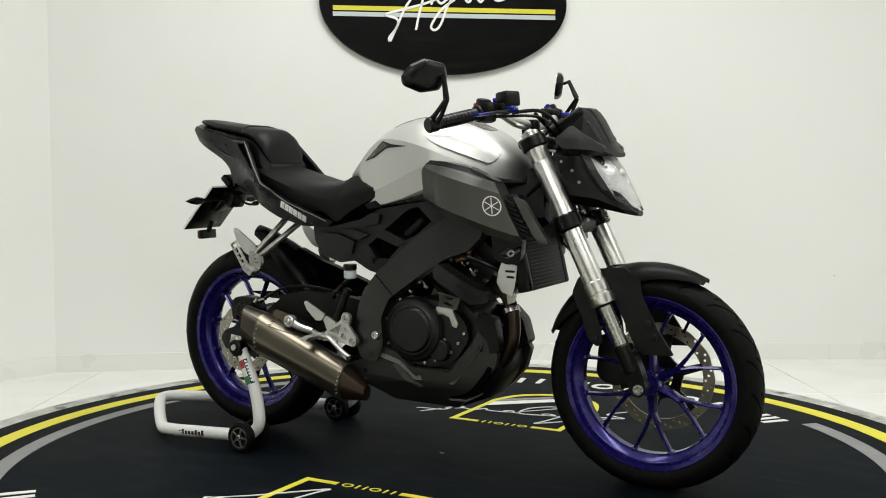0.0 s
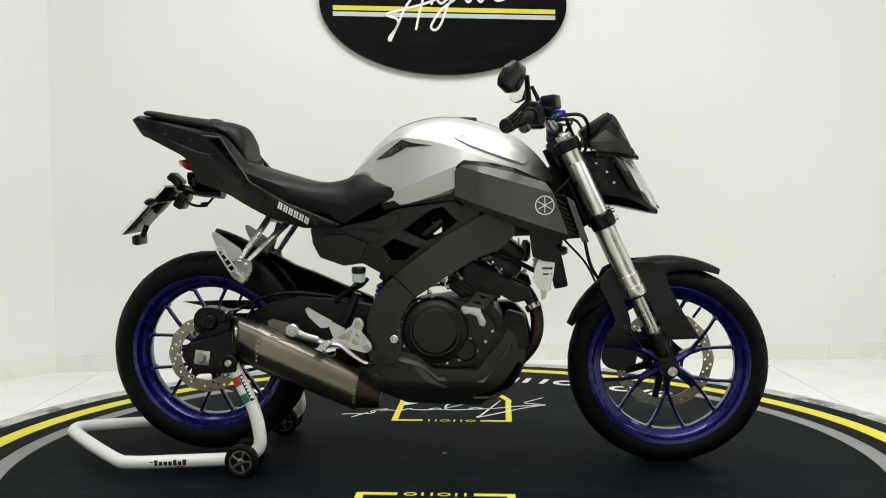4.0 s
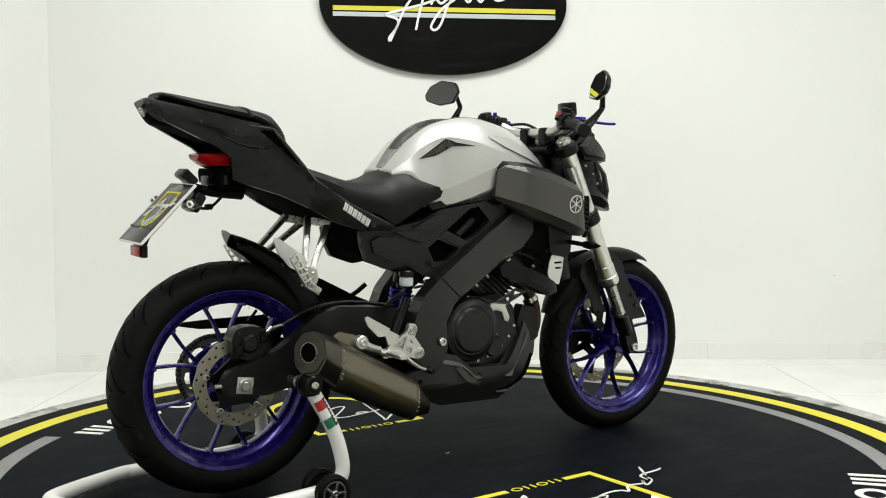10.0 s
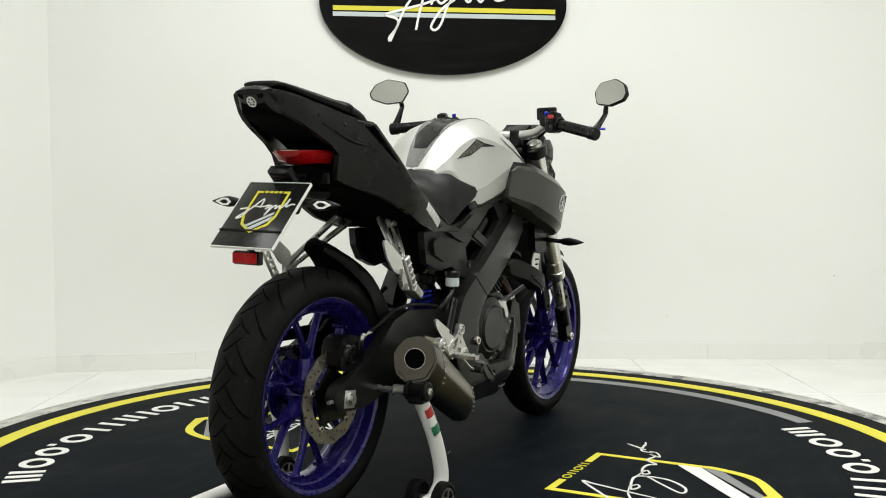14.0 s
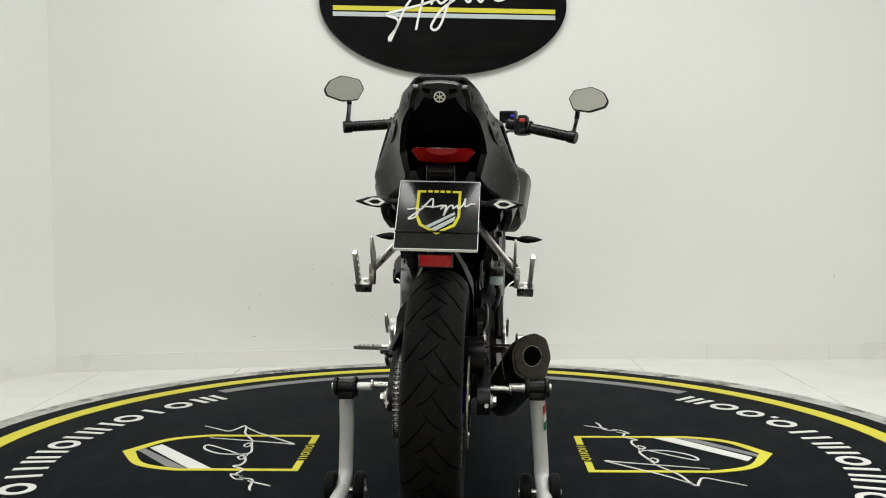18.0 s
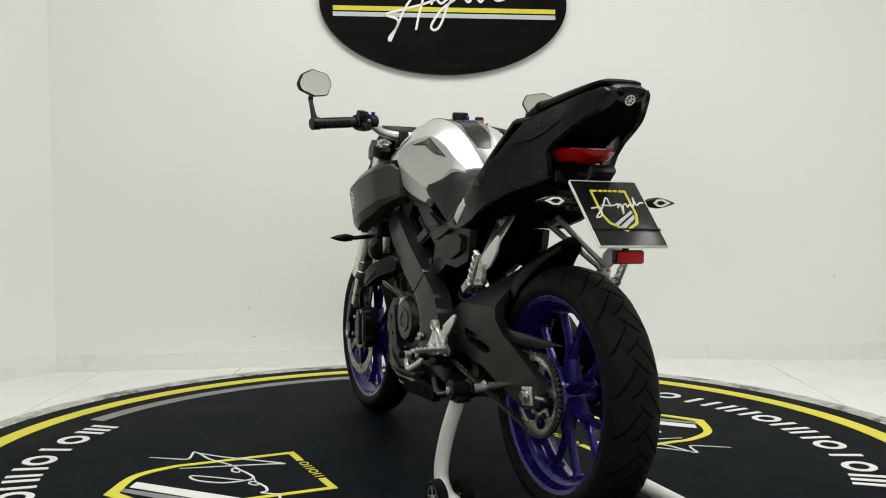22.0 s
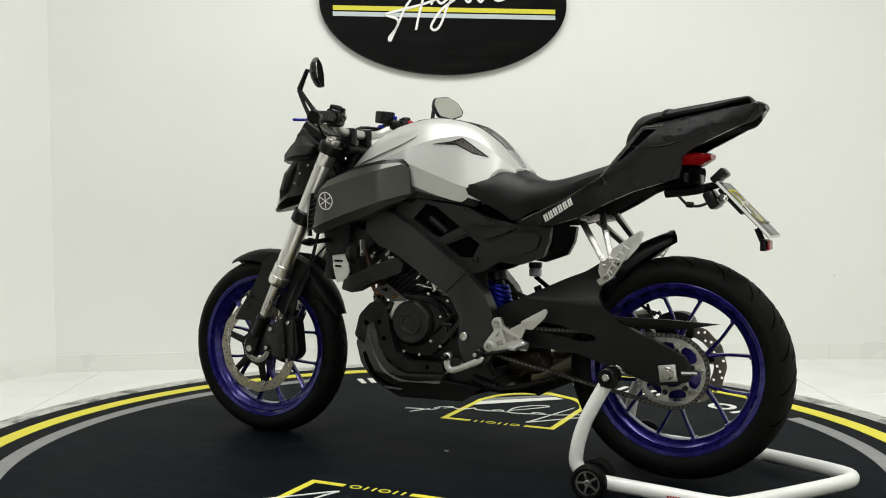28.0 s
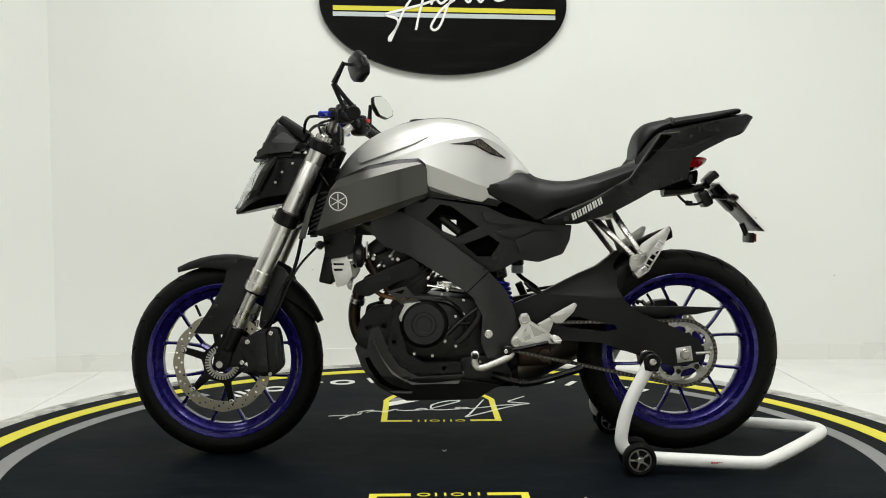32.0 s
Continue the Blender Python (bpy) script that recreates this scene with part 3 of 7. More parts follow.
def shield(m):
    """A painted shield outline with slanted stripes, in its own x-y: point towards +y."""
    def lay(bm2, name, material, label):
        part(name, move(bm2, m), material, table, label)
    w, y0, y1, tip, t = 0.208, 0.0, 0.39, 0.575, 0.021
    outer_l = spline([(-w, 0.30), (-w * 0.985, y1 - 0.02), (-w * 0.72, 0.485), (0, tip)], 5)
    inner_l = spline([(-w + t, 0.30), (-w * 0.985 + t, y1 - 0.03), (-w * 0.68 + t * 0.6, 0.468), (0, tip - t * 1.9)], 5)
    for s in (1, -1):
        loop = [(s * -0.10, 0.0), (s * -w, 0.0)] + [(s * p.x, p.y) for p in outer_l] + [(s * p.x, p.y) for p in reversed(inner_l)] + [(s * (-w + t), t), (s * -0.10, t)]
        lay(ground_shape([loop], 0.0, 0.0014), "shield_line", YELLOW, "yellow shield outline")
    for k, (lx, bw) in enumerate(((-0.066, 0.04), (-0.022, 0.036), (0.022, 0.036), (0.066, 0.036))):
        if k % 2:
            lay(move(join(*[move(lathe([(0.011, 0.0), (0.016, 0.0), (0.016, 0.0014), (0.011, 0.0014)], 20, "z"), Matrix.Diagonal((1.1, 0.85, 1, 1)))]), Matrix.Translation((lx, 0.010, 0))), "letter_bar", YELLOW, "small yellow ring of lettering")
        else:
            for dx2 in (-0.012, 0.012):
                lay(box(lx + dx2, 0.010, 0.0007, 0.006, 0.026, 0.0014), "letter_bar", YELLOW, "small yellow bar of lettering")
    for quad, matl, lab in (([(0.042, 0.503), (0.084, 0.478), (-0.188, 0.250), (-0.188, 0.318)], WHITEP, "white slanted stripe"),
                            ([(0.016, 0.535), (0.036, 0.518), (-0.186, 0.324), (-0.178, 0.380)], GREYP, "grey slanted stripe")):
        lay(ground_shape([quad], 0.0, 0.0012), "stripe", matl, lab)
    for pts in ([(0.330, 0.408), (0.290, 0.356), (0.259, 0.310), (0.299, 0.288), (0.332, 0.276), (0.308, 0.263), (0.237, 0.251), (0.184, 0.228), (0.140, 0.207), (0.084, 0.193)],
                [(0.324, 0.271), (0.245, 0.213), (0.185, 0.155), (0.092, 0.065), (0.102, 0.102), (0.133, 0.216), (0.168, 0.348)],
                [(0.084, 0.193), (0.056, 0.205), (0.076, 0.218), (0.104, 0.206), (0.056, 0.189), (-0.011, 0.179), (-0.031, 0.205), (-0.026, 0.267), (0.020, 0.322), (0.061, 0.338), (0.075, 0.324), (0.021, 0.261), (-0.031, 0.205), (-0.024, 0.181)],
                [(-0.024, 0.181), (-0.088, 0.187), (-0.063, 0.205), (-0.050, 0.189), (-0.107, 0.173), (-0.149, 0.178), (-0.162, 0.195), (-0.196, 0.159), (-0.242, 0.168), (-0.264, 0.147), (-0.242, 0.183), (-0.286, 0.162), (-0.297, 0.136)],
                [(-0.280, 0.150), (-0.296, 0.111), (-0.370, 0.102), (-0.395, 0.094)],
                [(-0.307, 0.121), (-0.353, 0.050)]):
        lay(stroke(pts, 0.0075, 0.0, 0.0018, taper=True), "flourish", WHITEP, "white brush stroke")


shield(Matrix.Translation((0, 0.41, 0)))
shield(Matrix.Translation((0, -0.41, 0)) @ Matrix.Rotation(math.pi, 4, "Z"))

# ---------- the motorcycle: x forward, y to its left, z up ----------
from mathutils.bvhtree import BVHTree

bike = thing("motorcycle", "silver and dark grey naked motorcycle with blue wheels, on a stand", "motorcycle")
FA, RA = Vector((0.656, -0.002, 0.284)), Vector((-0.703, 0.002, 0.3105))
FR, RR = 0.289, 0.302


def skin(bm):
    """A tree of a body's surface, to lay badges and seams on it."""
    b = bm.copy()
    bmesh.ops.triangulate(b, faces=b.faces)
    tree = BVHTree.FromBMesh(b)
    b.free()
    return tree


def side_y(tree, x, z, back=0.1):
    hit = tree.ray_cast(Vector((x, 1.0, z)), Vector((0, -1, 0)))
    return hit[0].y if hit[0] else back


def on_side(tree, outline, side, lift=0.001, th=0.003, cell=0.012, holes=(), rc=0.0, bevel=0.0):
    return panel(outline, lambda x, z: side_y(tree, x, z) + lift, th, side, cell, holes, bevel, rc)


def on_top(tree, outline, lift=0.001, th=0.003, cell=0.015):
    """A sheet draped on a body from above: outline in x-y."""
    bm = panel([(x, y) for x, y in outline], lambda x, y: 0, th, 1, cell, (), 0)
    for v in bm.verts:
        x, y, low = v.co.x, v.co.z, v.co.y < -th / 2
        hit = tree.ray_cast(Vector((x, y, 2.0)), Vector((0, 0, -1)))
        z = hit[0].z if hit[0] else 0.85
        v.co = (x, y, z + (lift - th if low else lift))
    return bm


# ----- wheels -----
def tyre_profile(r, half, bead, crown):
    pts = []
    for k in range(-8, 9):
        a = k / 8 * 1.45
        pts.append((r - crown * (1 - math.cos(a)) / (1 - math.cos(1.45)), half * math.sin(a) / math.sin(1.45)))
    out = [(bead, -half * 0.80), (bead + 0.012, -half * 0.94), ((bead + r - crown) / 2 + 0.01, -half * 1.0)] + pts + [((bead + r - crown) / 2 + 0.01, half * 1.0), (bead + 0.012, half * 0.94), (bead, half * 0.80)]
    return out


def wheel(name, label, centre, r, half, rim_r, crown, phase, spokes=12):
    """A cast wheel: rim with flanges, hub, forked spokes, tyre with dark groove strips. Returns the rim part."""
    w = half * 0.80
    half_rim = [(rim_r + 0.004, w - 0.004), (rim_r + 0.004, w + 0.003), (rim_r + 0.001, w + 0.004), (rim_r - 0.009, w + 0.001), (rim_r - 0.011, w - 0.003), (rim_r - 0.014, w - 0.012), (rim_r - 0.018, w * 0.62), (rim_r - 0.030, w * 0.50), (rim_r - 0.036, w * 0.30), (rim_r - 0.036, 0.0)]
    under = [(rim_r - 0.004, w - 0.012), (rim_r - 0.012, w * 0.5), (rim_r - 0.026, w * 0.3)]
    rim = lathe(half_rim + [(r2, -y2) for r2, y2 in reversed(half_rim[:-1])] + [(r2, -y2) for r2, y2 in under] + list(reversed(under)), 96, at=centre)
    rim_ob = part(name, rim, BLUE, bike, label)
    hub = lathe([(0.012, -half * 1.0), (0.030, -half * 1.0), (0.034, -half * 0.6), (0.030, -half * 0.3), (0.030, half * 0.3), (0.036, half * 0.6), (0.032, half * 1.0), (0.012, half * 1.0)], 32, at=centre)
    part("hub", hub, BLUE, rim_ob)
    # spokes: pairs that fork from one arm
    for k in range(spokes // 2):
        a = radians(phase + k * 360 / (spokes // 2))
        arms = []
        fork = 0.088
        arms.append(tube([(0.028 * math.cos(a), 0, 0.028 * math.sin(a)), (0.065 * math.cos(a), 0, 0.065 * math.sin(a)), (fork * math.cos(a), 0, fork * math.sin(a))], [0.015, 0.0105, 0.0095], 8, 3))
        for s in (-1, 1):
            b = a + s * radians(90 / (spokes // 2))
            e = rim_r - 0.034
            arms.append(tube([(fork * 0.86 * math.cos(a), 0, fork * 0.86 * math.sin(a)), (0.135 * math.cos(a + (b - a) * 0.62), 0, 0.135 * math.sin(a + (b - a) * 0.62)), (e * math.cos(b), 0, e * math.sin(b))], [0.0070, 0.0050, 0.0054], 8, 4))
            arms.append(box(e * math.cos(b), 0, e * math.sin(b), 0.012, half * 0.30, 0.015, 0.003, (0, -math.degrees(b), 0)))
        part("spoke", move(join(*arms), Matrix.Translation(centre) @ Matrix.Diagonal((1, 2.3, 1, 1))), BLUE, rim_ob)
    tyre = part("tyre", lathe(tyre_profile(r, half, rim_r - 0.002, crown), 128, at=centre), RUBBER, rim_ob, "worn black road tyre", 50)
    # tread grooves: slanted strips on the crown, the shade of cuts in their colour
    gr = []
    n = 20
    for k in range(n):
        for s in (-1, 1):
            a0 = 2 * math.pi * (k + (0.5 if s > 0 else 0)) / n
            for u0, u1, da, wd in ((0.80, 0.06, 0.22, 0.0060), (0.76, 0.40, 0.08, 0.0050), (0.30, -0.16, 0.12, 0.0050)):
                strip = []
                for q in range(7):
                    f = q / 6
                    ph = (u0 + (u1 - u0) * f) * 1.42 * s
                    rr = r - crown * (1 - math.cos(ph)) / (1 - math.cos(1.45))
                    yy = half * math.sin(ph) / math.sin(1.45)
                    aa = a0 - da * f ** 1.5
                    strip.append((rr, yy, aa, wd * (0.35 + 0.65 * math.sin(math.pi * (0.12 + 0.76 * f)))))
                b = bmesh.new()
                row = []
                for rr, yy, aa, ww in strip:
                    row.append([b.verts.new(((rr + h) * math.cos(aa + g * ww / r), yy, (rr + h) * math.sin(aa + g * ww / r))) for g, h in ((-0.5, -0.004), (-0.5, 0.0007), (0.5, 0.0007), (0.5, -0.004))])
                for p, q2 in zip(row, row[1:]):
                    for c in range(4):
                        b.faces.new((p[c], q2[c], q2[(c + 1) % 4], p[(c + 1) % 4]))
                b.faces.new(row[0])
                b.faces.new(row[-1])
                gr.append(b)
    groove_ob = part("tread_pattern", move(join(*gr), Matrix.Translation(centre)), NEARBLACK, tyre, "dark slanted strips standing for shaded tread cuts")
    groove_ob["kind"] = "stuff"
    part("valve", rod(centre + Vector((math.cos(radians(phase + 30)) * (rim_r - 0.04), 0.004, math.sin(radians(phase + 30)) * (rim_r - 0.04))),
                      centre + Vector((math.cos(radians(phase + 30)) * (rim_r - 0.075), 0.02, math.sin(radians(phase + 30)) * (rim_r - 0.075))), 0.004), BLACKP, rim_ob)
    return rim_ob


front = wheel("front_wheel", "blue cast front wheel with forked spokes", FA, FR, 0.050, 0.229, 0.034, 30)
rear = wheel("rear_wheel", "blue cast rear wheel with forked spokes", RA, RR, 0.065, 0.230, 0.042, 32)


def brake_disc(parent, centre, y, r0, r1, holes, arms, metal, wide):
    """A drilled disc with its carrier."""
    hs = []
    for ring, (rh, n, dia, ph) in enumerate(holes):
        for k in range(n):
            a = 2 * math.pi * (k + ph) / n
            hs.append(ring2d(centre.x + rh * math.cos(a), centre.z + rh * math.sin(a), dia, 8))
    wave = [(centre.x + (r1 + 0.0016 * math.cos(12 * 2 * math.pi * k / 96)) * math.cos(2 * math.pi * k / 96), centre.z + (r1 + 0.0016 * math.cos(12 * 2 * math.pi * k / 96)) * math.sin(2 * math.pi * k / 96)) for k in range(96)]
    d = part("brake_disc", slab(wave, y - 0.002, y + 0.002, [ring2d(centre.x, centre.z, r0, 60), *hs], 0), metal, parent, "drilled steel brake disc")
    star = []
    for k in range(arms):
        a = 2 * math.pi * (k + 0.3) / arms
        for da, rr in ((-math.pi / arms, 0.058), (-2.3 * wide, 0.064), (-wide, r0 + 0.004), (wide, r0 + 0.004), (2.3 * wide, 0.064)):
            star.append((centre.x + rr * math.cos(a + da), centre.z + rr * math.sin(a + da)))
    part("disc_carrier", slab(star, y - 0.0045, y + 0.0045, [ring2d(centre.x, centre.z, 0.034, 24)], 0.001), BLACKP, d)
    for k in range(arms):
        a = 2 * math.pi * (k + 0.3) / arms
        part("rivet", bolt((centre.x + (r0 + 0.004) * math.cos(a), y + math.copysign(0.002, y), centre.z + (r0 + 0.004) * math.sin(a)), (0, math.copysign(1, y), 0), 0.0085, 0.003), BOLTM, d)
    return d


brake_disc(front, FA, 0.066, 0.116, 0.146, [(0.122, 20, 0.0036, 0), (0.131, 20, 0.0036, 0.33), (0.139, 20, 0.0036, 0.66)], 6, DISCM, 0.075)
brake_disc(rear, RA, -0.070, 0.078, 0.112, [(0.087, 14, 0.004, 0), (0.096, 14, 0.004, 0.33), (0.105, 14, 0.004, 0.66)], 5, DISCM, 0.085)
# wheel-speed ring
teeth = join(*[box(FA.x + 0.045 * math.cos(a), 0.072, FA.z + 0.045 * math.sin(a), 0.013, 0.003, 0.0045, 0, (0, -math.degrees(a), 0)) for a in [2 * math.pi * k / 36 for k in range(36)]],
             lathe([(0.034, 0.0705), (0.040, 0.0705), (0.040, 0.0735), (0.034, 0.0735)], 40, at=(FA.x, 0, FA.z)))
part("sensor_ring", teeth, STEEL, front)
part("axle", join(rod(FA + Vector((0, -0.114, 0)), FA + Vector((0, 0.118, 0)), 0.010), lathe([(0.007, -0.121), (0.013, -0.121), (0.014, -0.119), (0.014, -0.112), (0.007, -0.112)], 24, at=FA)), BOLTM, front, "bright steel axle")

# rear sprocket and chain
sp = RA + Vector((0, 0.088, 0))
cut = []
for k in range(6):
    a0 = 2 * math.pi * (k + 0.25) / 6
    oval = [(0.050, -0.20), (0.056, -0.34), (0.066, -0.38), (0.076, -0.31), (0.080, -0.12), (0.080, 0.12), (0.076, 0.31), (0.066, 0.38), (0.056, 0.34), (0.050, 0.20)]
    cut.append([(sp.x + rr * math.cos(a0 + q), sp.z + rr * math.sin(a0 + q)) for rr, q in oval])
gear = []
for k in range(52):
    for f, rr in ((0.0, 0.094), (0.3, 0.0985), (0.55, 0.0985), (0.85, 0.094)):
        a = 2 * math.pi * (k + f) / 52
        gear.append((sp.x + rr * math.cos(a), sp.z + rr * math.sin(a)))
sprocket = part("sprocket", slab(gear, sp.y - 0.003, sp.y + 0.003, [ring2d(sp.x, sp.z, 0.040, 32), *cut], 0.0008), STEEL, rear, "silver toothed sprocket")
part("sprocket_hub", lathe([(0.014, -0.03), (0.043, -0.03), (0.043, -0.004), (0.030, 0.004), (0.014, 0.004)], 32, at=sp), BLUE, sprocket)
part("sprocket_carrier", lathe([(0.040, -0.034), (0.074, -0.034), (0.076, -0.031), (0.074, -0.026), (0.040, -0.022)], 40, at=sp), BLUE, sprocket, "blue sprocket carrier")
for k in range(6):
    a = 2 * math.pi * (k + 0.75) / 6
    part("bolt", bolt((sp.x + 0.056 * math.cos(a), sp.y + 0.003, sp.z + 0.056 * math.sin(a)), (0, 1, 0), 0.0075, 0.006), ENGINE, sprocket)
fs = Vector((-0.150, 0.088, 0.365))
RSP, RFS = 0.0955, 0.034
dx = fs - RA
ang = math.atan2(dx.z, dx.x)
off = math.acos((RSP - RFS) / math.hypot(dx.x, dx.z))
path = []
for k in range(41):
    a = ang + off + (2 * math.pi - 2 * off) * k / 40
    path.append((RA.x + RSP * math.cos(a), RA.z + RSP * math.sin(a)))
for k in range(13):
    a = ang - off + 2 * off * k / 12
    path.append((fs.x + RFS * math.cos(a), fs.z + RFS * math.sin(a)))
path.append(path[0])
lens = [0]
for p, q in zip(path, path[1:]):
    lens.append(lens[-1] + math.dist(p, q))
links, pins = [], []
n_link = int(lens[-1] / 0.0127)
for k in range(n_link):
    s = (k + 0.5) * lens[-1] / n_link
    i = max(j for j in range(len(lens) - 1) if lens[j] <= s)
    f = (s - lens[i]) / (lens[i + 1] - lens[i])
    x, z = (path[i][j] + (path[i + 1][j] - path[i][j]) * f for j in (0, 1))
    t = math.degrees(math.atan2(path[i + 1][1] - path[i][1], path[i + 1][0] - path[i][0]))
    wy = 0.0065 if k % 2 else 0.0045
    for s2 in (-1, 1):
        links.append(box(x, 0.088 + s2 * wy, z, 0.0165, 0.0016, 0.0095, 0.0, (0, -t, 0)))
    pins.append(move(lathe([(0, -0.0082), (0.0033, -0.0082), (0.0033, 0.0082), (0, 0.0082)], 6, closed=False), Matrix.Translation((x, 0.088, z))))
chain = part("chain", join(*links), CHAINM, bike, "oily drive chain")
chain["kind"] = "stuff"
part("chain_pins", join(*pins), PINM, chain, "paler pin ends along the chain")["kind"] = "stuff"

# ----- fork -----
fork_top, fork_low = Vector((0.352, 0, 0.935)), Vector((0.632, 0, 0.335))
fd = (fork_low - fork_top).normalized()


def on_fork(s, y=0.0, ahead=0.0):
    """A point s metres down the fork line; ahead: metres in front of it."""
    return fork_top + fd * s + Vector((-fd.z, 0, fd.x)) * ahead + Vector((0, y, 0))


FL = (fork_low - fork_top).length
for s in (1, -1):
    y = 0.098 * s
    leg = part("fork_tube", lathe([(0, 0.0), (0.0275, 0.0), (0.0275, 0.07), (0.0268, 0.072), (0.0275, 0.074), (0.0275, 0.474), (0.022, 0.478), (0, 0.478)], 28, closed=False), CHROME, bike, "brushed metal fork tube")
    leg.data.transform(Matrix.Translation(on_fork(0.0, y)) @ fd.to_track_quat("Y", "Z").to_matrix().to_4x4())
    collar = lathe([(0.026, 0.418), (0.0290, 0.418), (0.0305, 0.421), (0.0305, 0.450), (0.0290, 0.452), (0.0290, 0.455), (0.0325, 0.457), (0.0325, 0.478), (0.0300, 0.484), (0.026, 0.484)], 32)
    part("fork_collar", move(collar, Matrix.Translation(on_fork(0.0, y)) @ fd.to_track_quat("Y", "Z").to_matrix().to_4x4()), CHROME, leg, "stepped metal collar", 25)
    part("slider", rod(on_fork(0.47, y), on_fork(FL - 0.01, y), 0.0185, 24), BOLTM, leg, "polished inner tube")
    part("dust_seal", rod(on_fork(0.480, y), on_fork(0.490, y), 0.0265, 24, 0.003), BLACKP, leg)
    part("fork_cap", join(rod(on_fork(-0.016, y), on_fork(0.002, y), 0.024, 24, 0.003), rod(on_fork(-0.022, y), on_fork(-0.014, y), 0.011, 6)), BOLTM, leg)
    foot = join(rod(on_fork(FL - 0.065, y), on_fork(FL + 0.012, y), 0.024, 20, 0.005),
                slab([(0.612, 0.375), (0.640, 0.385), (0.668, 0.315), (0.676, 0.285), (0.662, 0.262), (0.640, 0.264), (0.628, 0.285), (0.618, 0.320)], y - 0.017, y + 0.017, (), 0.005, 0.01))
    part("axle_clamp", foot, BLACKP, leg, "matt black axle clamp")
part("upper_clamp", join(slab([(0.300, 0.925), (0.330, 0.942), (0.378, 0.938), (0.382, 0.905), (0.345, 0.895), (0.305, 0.905)], -0.075, 0.075, (), 0.006, 0.01),
                         *[rod(on_fork(0.0, s * 0.098), on_fork(0.034, s * 0.098), 0.037, 24, 0.004) for s in (1, -1)]), BLACKP, bike, "black upper fork clamp")
low_c = join(*[rod(on_fork(0.228, s * 0.098), on_fork(0.272, s * 0.098), 0.036, 24, 0.005) for s in (1, -1)],
             move(box(0, 0, 0, 0.055, 0.17, 0.04, 0.006, (0, 25, 0)), Matrix.Translation(on_fork(0.25, 0, -0.012))))
lower_clamp = part("lower_clamp", low_c, BLACKP, bike, "black lower fork clamp")
for s in (1, -1):
    for d2 in (0.238, 0.262):
        part("bolt", bolt(on_fork(d2, s * 0.072, 0.040), (0.9, 0, 0.42), 0.0065, 0.006), BOLTM, lower_clamp)
part("steering_stem", rod(on_fork(0.0, 0, -0.04), on_fork(0.25, 0, -0.035), 0.028), BLACKP, bike)

# front mudguard: arched skin with side plates
fender = []
st = []
for k in range(15):
    a = radians(62 + (158 - 62) * k / 14)
    rr = FR + 0.013 + 0.004 * math.sin(math.pi * k / 14)
    st.append((a, rr))
b = bmesh.new()
rows = []
prof = [(-0.064, -0.040), (-0.061, -0.012), (-0.046, 0.004), (-0.022, 0.011), (0, 0.014), (0.022, 0.011), (0.046, 0.004), (0.061, -0.012), (0.064, -0.040)]
for k, (a, rr) in enumerate(st):
    taper = 1.0 - 0.60 * max(0, (5 - k) / 5) ** 1.6 - 0.55 * max(0, (k - 9) / 5) ** 1.8
    depth = min(1.0, 0.06 + k / 6, 0.10 + (14 - k) / 4)
    rows.append([b.verts.new((FA.x + (rr + h * (depth if h < 0 else 1)) * math.cos(a), y * taper, FA.z + (rr + h * (depth if h < 0 else 1)) * math.sin(a))) for y, h in prof])
for p, q in zip(rows, rows[1:]):
    for c in range(len(prof) - 1):
        b.faces.new((p[c], p[c + 1], q[c + 1], q[c]))
bmesh.ops.solidify(b, geom=b.faces[:], thickness=0.0035)
fender_ob = part("front_mudguard", b, GRAIN, bike, "matt dark front mudguard", 50)
for s in (1, -1):
    yy = lambda x, z: 0.064 + 0.02 * max(0.0, min(1.0, (0.56 - z) / 0.12))
    part("side_plate", panel([(0.520, 0.585), (0.600, 0.592), (0.642, 0.560), (0.650, 0.520), (0.690, 0.445), (0.738, 0.372), (0.650, 0.368), (0.632, 0.395), (0.604, 0.455), (0.575, 0.505), (0.548, 0.545)], yy, 0.006, s, 0.03, (), 0.0015, 0.006), GRAIN, fender_ob, "matt dark mudguard side plate")
    part("side_plate", panel([(0.520, 0.585), (0.470, 0.560), (0.455, 0.520), (0.488, 0.455), (0.505, 0.400), (0.530, 0.380), (0.545, 0.392), (0.540, 0.43), (0.526, 0.475), (0.535, 0.545)], yy, 0.006, s, 0.03, (), 0.0015, 0.006), GRAIN, fender_ob)
    for x, z in ((0.672, 0.451), (0.688, 0.416), (0.527, 0.402)):
        part("bolt", bolt((x, s * 0.086, z), (0, s, 0), 0.008, 0.004), ENGINE, fender_ob)

# front caliper on the left leg
cal = join(slab([(0.570, 0.368), (0.532, 0.388), (0.486, 0.390), (0.478, 0.358), (0.474, 0.315), (0.470, 0.278), (0.488, 0.256), (0.530, 0.246), (0.572, 0.262), (0.578, 0.300), (0.600, 0.330)], 0.062, 0.108, (), 0.008, 0.012),
           slab([(0.548, 0.378), (0.520, 0.380), (0.512, 0.262), (0.540, 0.256), (0.558, 0.300)], 0.100, 0.118, (), 0.005, 0.01),
           slab([(0.486, 0.378), (0.500, 0.380), (0.496, 0.268), (0.482, 0.272)], 0.100, 0.114, (), 0.004, 0.006),
           slab([(0.640, 0.375), (0.575, 0.360), (0.560, 0.300), (0.600, 0.275), (0.660, 0.275)], 0.082, 0.102, (), 0.004, 0.01))
caliper = part("front_caliper", cal, ENGINE, bike, "black front brake caliper")
